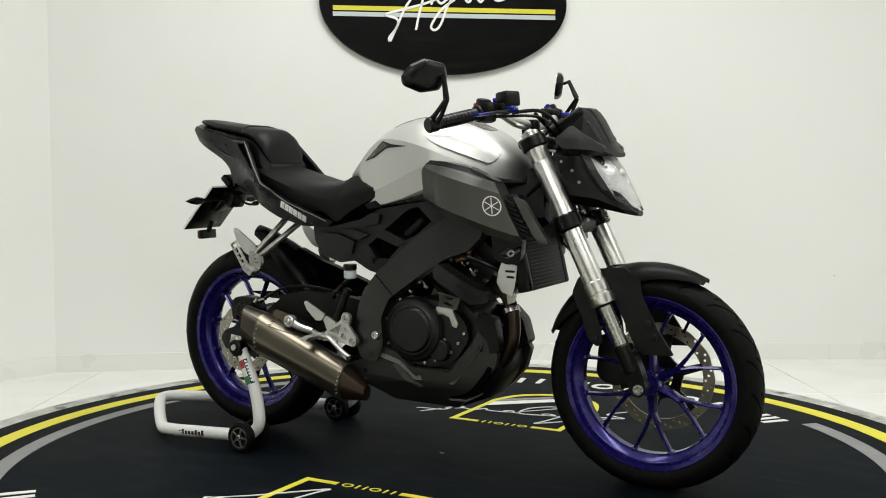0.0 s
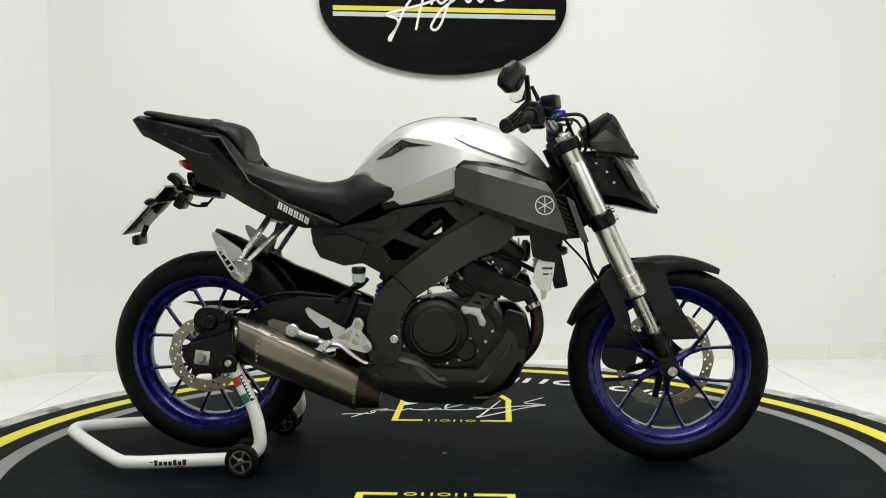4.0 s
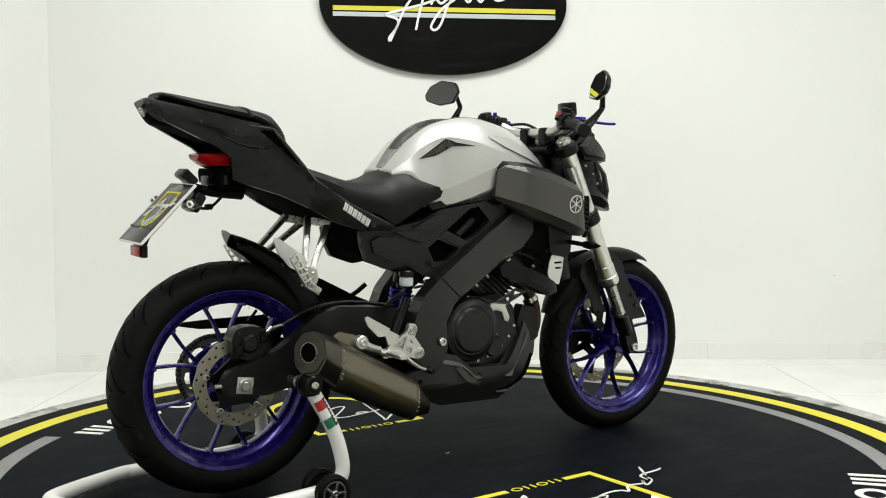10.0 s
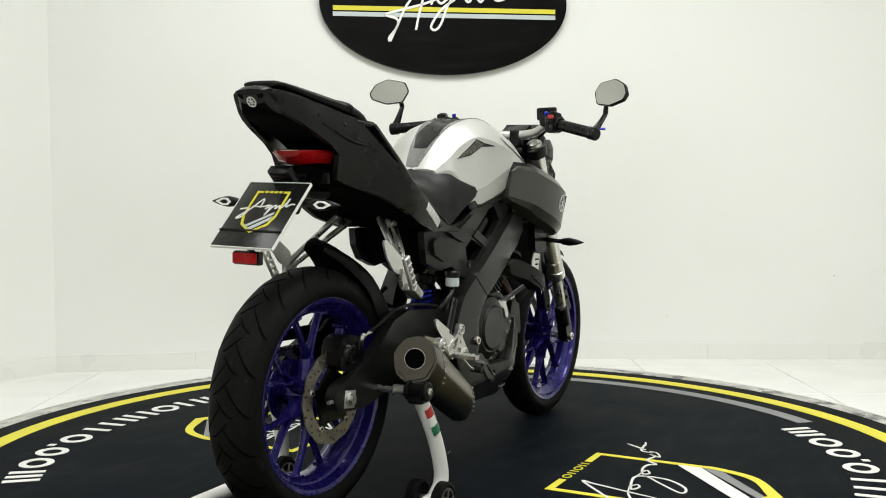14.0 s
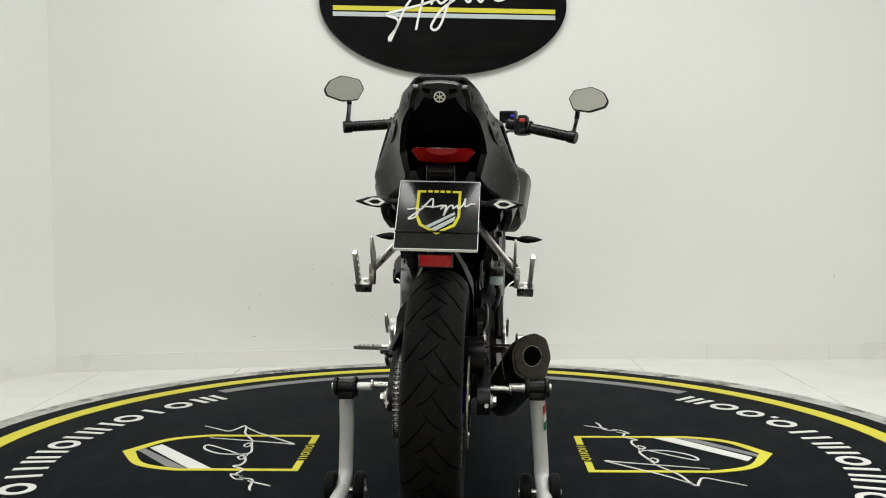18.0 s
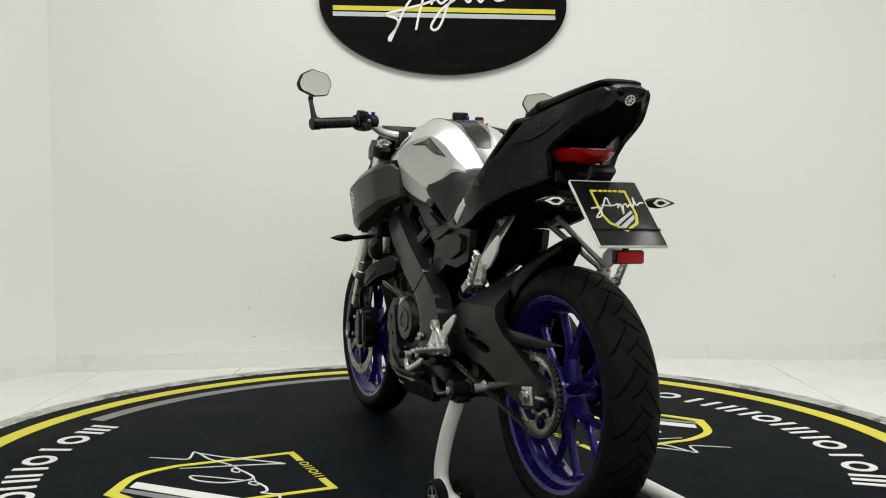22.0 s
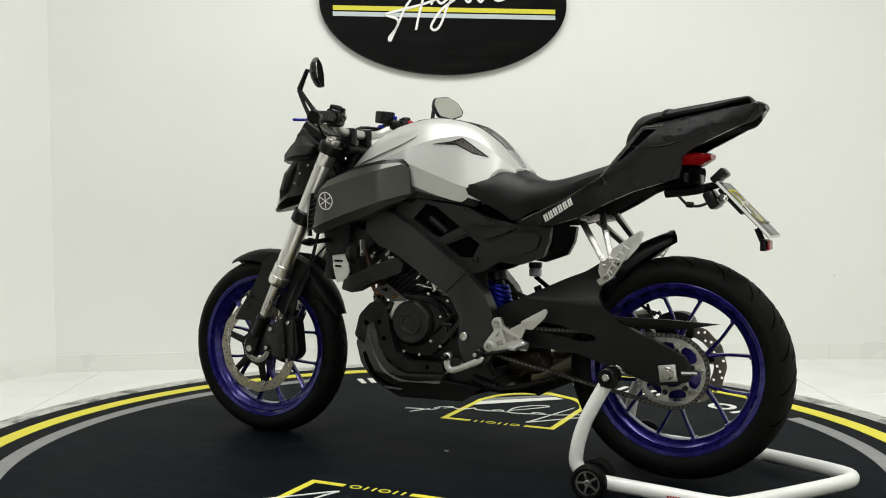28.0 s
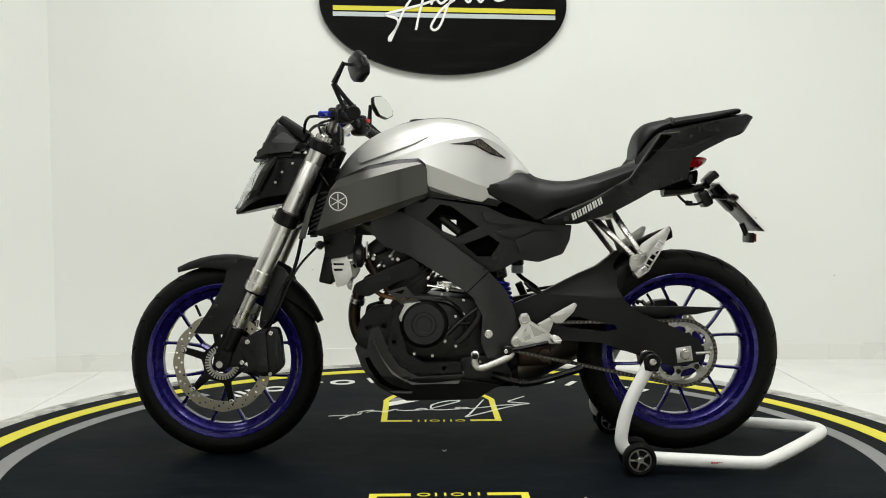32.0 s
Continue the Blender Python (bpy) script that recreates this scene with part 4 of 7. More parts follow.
for x, z in ((0.574, 0.350), (0.505, 0.375), (0.590, 0.290)):
    part("bolt", bolt((x, 0.112, z), (0, 1, 0), 0.007, 0.005), BOLTM, caliper)
for x, z in ((0.534, 0.350), (0.528, 0.292)):
    part("piston_cover", lathe([(0, 0.119), (0.012, 0.119), (0.015, 0.116), (0.016, 0.110), (0, 0.110)], 20, at=(x, 0, z), closed=False), ENGINE, caliper)
part("pad_pin", rod((0.508, 0.072, 0.256), (0.508, 0.116, 0.256), 0.005, 10), BOLTM, caliper)
part("bleed_nipple", rod((0.548, 0.100, 0.392), (0.545, 0.102, 0.412), 0.004, 8), BOLTM, caliper)
part("brake_hose", tube([(0.530, 0.10, 0.385), (0.500, 0.115, 0.430), (0.475, 0.10, 0.500), (0.440, 0.09, 0.560), (0.420, 0.08, 0.640), (0.400, 0.07, 0.760), (0.395, 0.03, 0.900), (0.355, -0.08, 1.00)], 0.0055, 8), BLACKP, bike, "black brake hose")
part("sensor_cable", tube([(0.520, 0.11, 0.370), (0.480, 0.125, 0.450), (0.430, 0.10, 0.560), (0.36, 0.09, 0.64)], 0.0035, 6), BLACKP, bike)

# ----- fuel tank -----
TANK = [
    (0.318, [(0, .836), (.025, .840), (.05, .834), (.070, .826), (.072, .822), (.068, .816), (.055, .812), (0, .812)]),
    (0.300, [(0, .862), (.04, .866), (.075, .848), (.096, .830), (.102, .824), (.098, .816), (.080, .808), (0, .80)]),
    (0.265, [(0, .902), (.05, .906), (.092, .876), (.120, .838), (.126, .830), (.118, .816), (.100, .806), (0, .79)]),
    (0.211, [(0, .944), (.055, .948), (.105, .912), (.138, .858), (.144, .846), (.134, .828), (.11, .806), (0, .78)]),
    (0.143, [(0, .976), (.06, .980), (.112, .940), (.148, .881), (.156, .858), (.146, .826), (.12, .800), (0, .77)]),
    (0.075, [(0, .993), (.06, .997), (.115, .960), (.150, .906), (.160, .872), (.148, .815), (.13, .790), (0, .76)]),
    (0.045, [(0, .998), (.06, 1.002), (.114, .970), (.148, .916), (.160, .862), (.147, .803), (.134, .786), (0, .76)]),
    (0.010, [(0, 1.000), (.06, 1.004), (.110, .978), (.144, .927), (.159, .849), (.146, .790), (.134, .776), (0, .76)]),
    (-0.043, [(0, .995), (.055, .999), (.103, .978), (.137, .939), (.156, .828), (.144, .772), (.132, .764), (0, .755)]),
    (-0.111, [(0, .975), (.05, .979), (.090, .966), (.124, .943), (.148, .802), (.138, .756), (.126, .750), (0, .75)]),
    (-0.165, [(0, .940), (.045, .944), (.080, .936), (.108, .918), (.130, .800), (.126, .762), (.118, .752), (0, .75)]),
    (-0.205, [(0, .902), (.04, .906), (.072, .899), (.096, .884), (.108, .848), (.108, .842), (.104, .815), (0, .81)]),
    (-0.250, [(0, .848), (.03, .853), (.055, .852), (.075, .848), (.080, .842), (.080, .836), (.070, .828), (0, .826)]),
]
tank_bm = loft(TANK, 4, creases=(3, 4, 5))
tank_skin = skin(tank_bm)
tank = part("fuel_tank", tank_bm, SILVER, bike, "silver fuel tank turning dark grey at the nose", None)
for s in (1, -1):
    part("badge_frame", on_side(tank_skin, [(-0.017, 0.922), (-0.073, 0.929), (-0.106, 0.939), (-0.182, 0.882), (-0.138, 0.892), (-0.090, 0.918)], s, 0.0018, 0.004), PLATEM, tank, "glossy black badge frame")
    part("badge_insert", on_side(tank_skin, [(-0.078, 0.925), (-0.105, 0.935), (-0.172, 0.886), (-0.138, 0.896), (-0.093, 0.920)], s, 0.0035, 0.004), CARBON, tank, "brown rippled insert in dark frame")
    shoulder = lambda x, z: side_y(tank_skin, x, z) + 0.0015 + 0.16 * max(0.0, 0.957 - 0.29 * max(0.0, x - 0.04) - z)
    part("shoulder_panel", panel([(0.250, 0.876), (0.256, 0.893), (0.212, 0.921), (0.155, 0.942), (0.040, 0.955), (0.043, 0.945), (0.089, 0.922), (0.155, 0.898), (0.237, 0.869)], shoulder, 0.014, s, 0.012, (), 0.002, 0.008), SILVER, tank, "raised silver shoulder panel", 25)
part("centre_cover", on_top(tank_skin, [(-0.244, -0.020), (-0.20, -0.034), (-0.10, -0.052), (0.02, -0.062), (0.12, -0.058), (0.18, -0.045), (0.18, 0.045), (0.12, 0.058), (0.02, 0.062), (-0.10, 0.052), (-0.20, 0.034), (-0.244, 0.020)], 0.0015, 0.004), COVERM, tank, "smoke grey centre cover")
part("tank_pad", on_top(tank_skin, [(-0.20, -0.022), (-0.16, -0.036), (-0.10, -0.030), (-0.05, -0.040), (-0.035, 0), (-0.05, 0.040), (-0.10, 0.030), (-0.16, 0.036), (-0.20, 0.022)], 0.0030, 0.004), PLATEM, tank, "glossy tank pad")
part("filler_cap", join(lathe([(0, 0.0), (0.040, 0.0), (0.042, -0.004), (0.042, -0.012), (0, -0.012)], 32, "z", at=(0.06, 0, 1.004), closed=False)), PLATEM, tank, "round dark filler cap")

# dark lower edge under the tank
for s in (1, -1):
    part("tank_trim", panel([(0.095, 0.792), (0.040, 0.803), (-0.060, 0.786), (-0.168, 0.757), (-0.155, 0.742), (-0.06, 0.758), (0.045, 0.770), (0.095, 0.765)], lambda x, z: 0.138, 0.03, s, 0.03), BLACKP, bike)

# ----- air scoops beside the tank -----
SCOOP_Y = [(0.03, 0.158), (0.07, 0.185), (0.12, 0.218), (0.145, 0.224), (0.18, 0.229), (0.26, 0.232), (0.33, 0.220), (0.38, 0.192), (0.42, 0.148)]


SCOOP_HI, SCOOP_LO = ((0.05, 0.867), (0.34, 0.783)), ((0.05, 0.780), (0.36, 0.675))


def scoop_y(x, z):
    hi = SCOOP_HI[0][1] + (x - 0.05) * (SCOOP_HI[1][1] - SCOOP_HI[0][1]) / 0.29
    lo = SCOOP_LO[0][1] + (x - 0.05) * (SCOOP_LO[1][1] - SCOOP_LO[0][1]) / 0.31
    y = lerp_table(SCOOP_Y, x) - 0.8 * max(0, z - hi) - 0.14 * max(0, hi - z)
    return y - 0.55 * max(0, lo - z)


for s in (1, -1):
    sc = part("air_scoop", panel([(0.047, 0.852), (0.071, 0.869), (0.135, 0.862), (0.214, 0.845), (0.298, 0.817), (0.318, 0.790), (0.364, 0.664), (0.345, 0.658), (0.295, 0.674), (0.167, 0.716), (0.046, 0.773)], scoop_y, 0.055, s, 0.022, (), 0.003, 0.006, (SCOOP_HI, SCOOP_LO, ((0.118, 0.87), (0.126, 0.72)))), SATIN, bike, "dark grey satin side scoop", 14)
    part("scoop_trim", panel([(0.305, 0.818), (0.214, 0.858), (0.135, 0.875), (0.066, 0.881), (0.036, 0.860), (0.034, 0.775), (0.060, 0.752), (0.20, 0.80)], lambda x, z: scoop_y(x, z) - 0.012, 0.035, s, 0.025, (), 0.003, 0.008), BLACKP, sc, "black edge between scoop and tank", 30)
    part("vent_frame", panel([(0.352, 0.782), (0.374, 0.768), (0.420, 0.650), (0.400, 0.650)], lambda x, z: scoop_y(x, z) + 0.004 - 0.10 * max(0, x - 0.344 - (0.785 - z) * 0.366), 0.02, s, 0.03, (), 0.002, 0.004), SATIN, sc, "grey strip before the vent")
    part("vent_back", panel([(0.305, 0.785), (0.350, 0.785), (0.395, 0.662), (0.345, 0.660)], lambda x, z: scoop_y(x, z) - 0.030, 0.03, s, 0.04, (), 0), BLACKP, sc)
    for k in range(7):
        z = 0.765 - 0.0145 * k
        x = 0.330 + (0.782 - z) * 0.366
        part("vent_slat", box(x + 0.002, s * (scoop_y(x, z) - 0.014), z, 0.034, 0.014, 0.006, 0.001, (0, 25, 0)), GRAIN, sc)
    emblem_c = (0.295, 0.757)
    ey = lambda x, z: scoop_y(x, z) + 0.0012
    part("emblem", panel(ring2d(*emblem_c, 0.0265, 36), ey, 0.002, s, 0.02, [ring2d(*emblem_c, 0.0235, 30)], 0), WHITEL, sc, "plain pale ring emblem")
    for k in range(3):
        a = radians(90 + 60 * k)
        cc, q = math.cos(a), math.sin(a)
        bar = [(emblem_c[0] + u * cc - v * q, emblem_c[1] + u * q + v * cc) for u, v in ((-0.0215, -0.0012), (0.0215, -0.0012), (0.0215, 0.0012), (-0.0215, 0.0012))]
        part("emblem_bar", panel(bar, lambda x, z: scoop_y(x, z) + 0.0012 + 0.0002 * k, 0.002, s, 0.02, (), 0), WHITEL, sc)

# ----- seats and tail -----
SEAT = [
    (-0.105, [(0, .800), (.06, .806), (.115, .806), (.142, .802), (.143, .795), (.138, .788), (.10, .78), (0, .78)]),
    (-0.150, [(0, .845), (.06, .836), (.110, .826), (.140, .806), (.144, .790), (.140, .768), (.11, .76), (0, .76)]),
    (-0.205, [(0, .852), (.06, .850), (.105, .838), (.134, .806), (.142, .780), (.140, .742), (.11, .735), (0, .735)]),
    (-0.240, [(0, .856), (.06, .850), (.105, .832), (.135, .790), (.142, .765), (.140, .722), (.11, .715), (0, .715)]),
    (-0.275, [(0, .832), (.07, .828), (.115, .808), (.136, .772), (.140, .750), (.136, .705), (.11, .70), (0, .70)]),
    (-0.330, [(0, .819), (.08, .817), (.122, .801), (.138, .775), (.140, .760), (.134, .735), (.11, .73), (0, .73)]),
    (-0.390, [(0, .821), (.085, .820), (.124, .808), (.138, .790), (.140, .772), (.136, .738), (.11, .735), (0, .735)]),
    (-0.470, [(0, .843), (.080, .842), (.118, .833), (.137, .818), (.140, .800), (.138, .765), (.11, .760), (0, .760)]),
    (-0.560, [(0, .872), (.070, .870), (.105, .862), (.124, .850), (.128, .838), (.126, .812), (.09, .80), (0, .80)]),
    (-0.605, [(0, .884), (.055, .882), (.085, .876), (.100, .868), (.104, .862), (.102, .845), (.07, .84), (0, .84)]),
]
part("rider_seat", loft(SEAT, 4), SEATM, bike, "black vinyl rider seat", 40)
PILL = [
    (-0.566, [(0, .899), (.05, .897), (.070, .895), (.076, .891), (.076, .887), (.072, .884), (.06, .882), (0, .882)]),
    (-0.572, [(0, .947), (.055, .943), (.082, .929), (.090, .912), (.090, .903), (.086, .896), (.07, .892), (0, .892)]),
    (-0.590, [(0, .979), (.055, .975), (.084, .959), (.094, .939), (.094, .931), (.088, .921), (.07, .917), (0, .917)]),
    (-0.615, [(0, .993), (.055, .990), (.086, .977), (.096, .963), (.096, .957), (.090, .947), (.07, .942), (0, .942)]),
    (-0.665, [(0, 1.002), (.055, 1.000), (.084, .993), (.093, .985), (.093, .980), (.088, .973), (.07, .972), (0, .972)]),
    (-0.790, [(0, 1.020), (.050, 1.019), (.072, 1.014), (.080, 1.007), (.080, 1.003), (.076, .998), (.06, .997), (0, .997)]),
    (-0.870, [(0, 1.033), (.036, 1.032), (.050, 1.029), (.056, 1.026), (.056, 1.022), (.052, 1.018), (.04, 1.016), (0, 1.016)]),
    (-0.884, [(0, 1.028), (.028, 1.028), (.038, 1.027), (.042, 1.025), (.042, 1.023), (.038, 1.021), (.03, 1.019), (0, 1.019)]),
]
pillion = part("pillion_seat", loft(PILL, 4), SEATM, bike, "raised black vinyl pillion seat", 40)
part("seat_strap", tube([(-0.668, -0.094, 0.978), (-0.672, -0.087, 0.991), (-0.676, -0.05, 1.000), (-0.676, 0, 1.002), (-0.676, 0.05, 1.000), (-0.672, 0.087, 0.991), (-0.668, 0.094, 0.978)], 0.006, 8, 4, flat=1.0), SEATM, pillion)

# tail body: a narrow core under the pillion seat, and two wide side covers that hang from it
TAIL = [
    (-0.560, [(0, .870), (.075, .872), (.088, .880), (.100, .850), (.102, .825), (.095, .800), (.080, .790), (0, .790)]),
    (-0.625, [(0, .955), (.078, .958), (.092, .953), (.102, .910), (.100, .880), (.088, .850), (.080, .845), (0, .845)]),
    (-0.690, [(0, .972), (.078, .974), (.092, .970), (.104, .935), (.100, .915), (.090, .900), (.075, .895), (0, .895)]),
    (-0.770, [(0, .993), (.066, .993), (.080, .988), (.094, .955), (.090, .940), (.080, .928), (.070, .922), (0, .920)]),
    (-0.840, [(0, 1.008), (.054, 1.008), (.070, 1.001), (.080, .975), (.076, .962), (.068, .950), (.060, .945), (0, .942)]),
    (-0.884, [(0, 1.017), (.034, 1.015), (.054, 1.008), (.060, .990), (.057, .974), (.050, .961), (.040, .956), (0, .954)]),
    (-0.904, [(0, 1.020), (.030, 1.018), (.044, 1.012), (.047, .999), (.043, .986), (.036, .977), (.026, .973), (0, .971)]),
    (-0.920, [(0, 1.012), (.026, 1.010), (.035, 1.008), (.037, 1.005), (.034, 1.002), (.027, 1.000), (.018, .999), (0, .998)]),
]
tail = part("tail_body", loft(TAIL, 3), BLACKP, bike, "matt black tail fairing", 24)
# Downward faces go near-black: the shade under the tail, put into the colour.
tail.data.materials.append(NEARBLACK)
for poly in tail.data.polygons:
    if poly.normal.z < -0.5:
        poly.material_index = 1
COVER = [(-0.279, 0.702), (-0.297, 0.689), (-0.383, 0.691), (-0.468, 0.716), (-0.602, 0.784), (-0.715, 0.822), (-0.724, 0.876), (-0.756, 0.901), (-0.856, 0.950), (-0.881, 0.963), (-0.895, 0.985), (-0.910, 1.001), (-0.897, 1.012), (-0.684, 0.960), (-0.630, 0.956), (-0.572, 0.880), (-0.535, 0.825), (-0.430, 0.766)]
KINK = ((-0.535, 0.826), (-0.590, 0.780))
for s in (1, -1):
    crease_z = lambda x: lerp_table([(-0.92, 1.000), (-0.75, 0.935), (-0.65, 0.905), (-0.535, 0.812), (-0.43, 0.752), (-0.28, 0.698)], x)
    cover_y = lambda x, z: lerp_table([(-0.92, 0.050), (-0.85, 0.086), (-0.75, 0.108), (-0.68, 0.126), (-0.60, 0.154), (-0.545, 0.176), (-0.50, 0.180), (-0.43, 0.172), (-0.28, 0.148)], x) - 0.30 * max(0, crease_z(x) - z) - 0.22 * max(0, z - crease_z(x))
    part("side_cover", panel(COVER, cover_y, 0.014, s, 0.022, ([(-0.630, 0.946), (-0.662, 0.946), (-0.582, 0.868), (-0.566, 0.858)],), 0.003, 0.004, (KINK,)), BLACKP, tail, "matt black tail side cover", 18)
    ridge = [(-0.300, 0.706), (-0.430, 0.762), (-0.530, 0.822), (-0.570, 0.876), (-0.626, 0.950), (-0.684, 0.956)]
    # Edge highlight of the black cover, laid on as a paler grey strip.
    part("cover_ridge", join(*[tube([(x, s * (cover_y(x, z) + 0.0005), z) for x, z in pair], 0.0024, 6, 1) for pair in zip(ridge, ridge[1:])]), SATIN, tail, "fine ridge along the cover, its highlight in the grey")
    part("cover_fold", tube([(x, s * (cover_y(x, z) + 0.001), z) for x, z in ((-0.600, 0.900), (-0.690, 0.905), (-0.790, 0.945))], [0.001, 0.004, 0.001], 6, 4), BLACKP, tail)
    # brand lettering on the cover as plain bars
    for k in range(12):
        u = (k // 2 + (0.12 if k % 2 == 0 else 0.56)) / 6
        x, z = -0.450 + 0.086 * u, 0.758 - 0.050 * u
        bar = [(x + a * 0.868 + b2 * 0.30, z - a * 0.497 + b2 * 0.954) for a, b2 in ((-0.0024, -0.0095), (0.0026, -0.0095), (0.0026, 0.0095), (-0.0024, 0.0095))]
        part("letter_bar", panel(bar, lambda p, q: cover_y(p, q) + 0.0035, 0.004, s, 0.02, (), 0), WHITEL, tail, "thin white bar of lettering")
    part("bolt", bolt((-0.352, s * (cover_y(-0.352, 0.706) - 0.001), 0.706), (0, s, 0), 0.008, 0.003), ENGINE, tail)
    part("grab_recess", panel([(-0.634, 0.950), (-0.668, 0.950), (-0.578, 0.860), (-0.562, 0.852)], lambda x, z: cover_y(x, z) - 0.012, 0.004, s, 0.03, (), 0), NEARBLACK, tail)
    for x, z in ((-0.72, 0.944), (-0.80, 0.962)):
        part("bolt", bolt((x, s * (cover_y(x, z) - 0.001), z), (0, s, 0.3), 0.005, 0.003), ENGINE, tail)
part("emblem", move(join(move(lathe([(0.0100, -0.001), (0.0122, -0.001), (0.0122, 0.002), (0.0100, 0.002)], 28), Matrix.Rotation(radians(90), 4, "Z")),
                         *[box(-0.001, 0, 0, 0.003, 0.0018, 0.021, 0, (60 * k, 0, 0)) for k in range(3)]), Matrix.Translation((-0.9125, 0, 0.9845)) @ Matrix.Rotation(radians(-30), 4, "Y")), ALLOY, tail, "round silver emblem")
# underside, tail light, number plate carrier
part("under_tray", loft([(-0.33, [(0, .720), (.09, .718), (.112, .705), (.108, .690), (0, .688)]), (-0.45, [(0, .765), (.09, .762), (.122, .740), (.118, .717), (0, .714)]), (-0.53, [(0, .805), (.08, .803), (.112, .775), (.108, .752), (0, .750)]), (-0.62, [(0, .83), (.07, .83), (.085, .82), (.075, .797), (0, .79)]), (-0.70, [(0, .84), (.06, .84), (.075, .83), (.055, .800), (0, .79)]), (-0.755, [(0, .85), (.04, .85), (.05, .84), (.04, .815), (0, .81)])], 2), NEARBLACK, bike, "black plastic under-tray", 30)
tl = loft([(-0.700, [(0, .889), (.040, .889), (.066, .887), (.073, .880), (.055, .857), (0, .849)]), (-0.746, [(0, .889), (.040, .889), (.065, .887), (.072, .880), (.054, .857), (0, .849)]), (-0.766, [(0, .888), (.036, .888), (.056, .886), (.061, .881), (.043, .864), (0, .856)]), (-0.784, [(0, .885), (.020, .885), (.034, .884), (.036, .881), (.025, .873), (0, .869)])], 2)
tail_light = part("tail_light", tl, REDL, bike, "red tail light lens")
part("light_surround", loft([(-0.66, [(0, .905), (.06, .902), (.092, .890), (.088, .845), (.06, .815), (0, .812)]), (-0.726, [(0, .900), (.058, .896), (.086, .884), (.080, .846), (.055, .822), (0, .820)]), (-0.738, [(0, .894), (.054, .891), (.080, .882), (.074, .850), (.050, .830), (0, .828)])], 2), BLACKP, tail_light)
part("lens_rib", tube([(-0.764, -0.057, 0.8850), (-0.780, -0.034, 0.8852), (-0.7845, 0, 0.8855), (-0.780, 0.034, 0.8852), (-0.764, 0.057, 0.8850)], 0.0018, 6, 4), BOLTM, tail_light, "bright line in the lens")
part("light_emblem", slab([(-0.007, 0.006), (-0.003, 0.002), (0, 0.004), (0.003, 0.002), (0.007, 0.006), (0.002, -0.008), (-0.002, -0.008)], -0.001, 0.001, (), 0), ALLOY, tail_light, "tiny pale forked emblem")
bike_emblem = tail_light.children[-1]
bike_emblem.data.transform(Matrix.Translation((-0.757, 0, 0.822)) @ Matrix.Rotation(radians(90), 4, "Z"))
part("emblem_plinth", box(-0.742, 0, 0.820, 0.028, 0.060, 0.026, 0.004), BLACKP, tail_light)
for s in (1, -1):
    part("tray_socket", join(*[box(-0.728 + 0.004 * q, s * 0.058, 0.822, 0.010, 0.030 - 0.012 * q, 0.024 - 0.010 * q, 0.002) for q in (0, 1)]), GRAIN, tail_light)
PL = Matrix.Translation((-0.879, 0, 0.740)) @ Matrix.Rotation(radians(44), 4, "Y")
plate = part("number_plate", move(box(0, 0, 0, 0.004, 0.171, 0.192, 0.0015), PL), PLATEM, bike, "black dealer plate with shield print")
part("plate_back", move(box(0.0, 0, 0, 0.004, 0.171, 0.192, 0.001), PL @ Matrix.Translation((0.0045, 0, 0))), BLACKP, plate)
part("plate_rim", move(join(*[box(0.001, s * 0.0862, 0, 0.007, 0.0016, 0.1935) for s in (1, -1)], *[box(0.001, 0, s * 0.0968, 0.007, 0.1725, 0.0016) for s in (1, -1)]), PL), WHITEL, plate, "white plate edge")
shp = []
w0, t0 = 0.040, 0.005
for s in (1, -1):
    loop = [(s * 0.024, 0.058), (s * w0, 0.058), (s * w0, -0.005), (s * w0 * 0.8, -0.028), (0, -0.048), (0, -0.042), (s * (w0 * 0.8 - 0.005), -0.024), (s * (w0 - t0), -0.004), (s * (w0 - t0), 0.053), (s * 0.024, 0.053)]
    shp.append(ground_shape([loop], 0, 0.0012))
PL2 = PL @ Matrix(((0, 0, -1, -0.002), (-1, 0, 0, 0), (0, 1, 0, 0), (0, 0, 0, 1))) @ Matrix.Diagonal((1.18, 1.18, 1, 1))
part("shield_print", move(join(*shp), PL2), YELLOW, plate, "yellow shield outline")
part("letter_bars", move(join(*[box(-0.0165 + 0.011 * k, 0.056, 0.0006, 0.008, 0.005, 0.0012) for k in range(4)]), PL2), YELLOW, plate, "small yellow letter-sized bars")
part("flourish", move(join(stroke([(-0.055, 0.010), (-0.035, 0.012), (-0.040, -0.008), (-0.052, -0.012), (-0.030, 0.012), (-0.012, 0.038), (-0.010, 0.015)], 0.0028, 0, 0.0018), stroke([(-0.03, 0.018), (-0.005, 0.018), (0.008, 0.022), (0.004, 0.012), (0.014, 0.022), (0.010, -0.004), (0.018, 0.018), (0.026, 0.022), (0.026, 0.014), (0.034, 0.022), (0.036, 0.014), (0.044, 0.024), (0.048, 0.040), (0.048, 0.020), (0.058, 0.026), (0.066, 0.026)], 0.0026, 0, 0.0018)), PL2), WHITEL, plate, "white pen-like stroke")
part("stripe_print", move(join(ground_shape([[(-0.012, -0.036), (0.032, -0.004), (0.030, -0.014), (-0.002, -0.040)]], 0, 0.0012), ground_shape([[(-0.022, -0.030), (0.030, 0.006), (0.031, 0.000), (-0.016, -0.034)]], 0, 0.0012)), PL2), SIGNG, plate)
part("plate_band", move(box(-0.0028, 0, -0.050, 0.004, 0.173, 0.004), PL), BLACKP, plate)
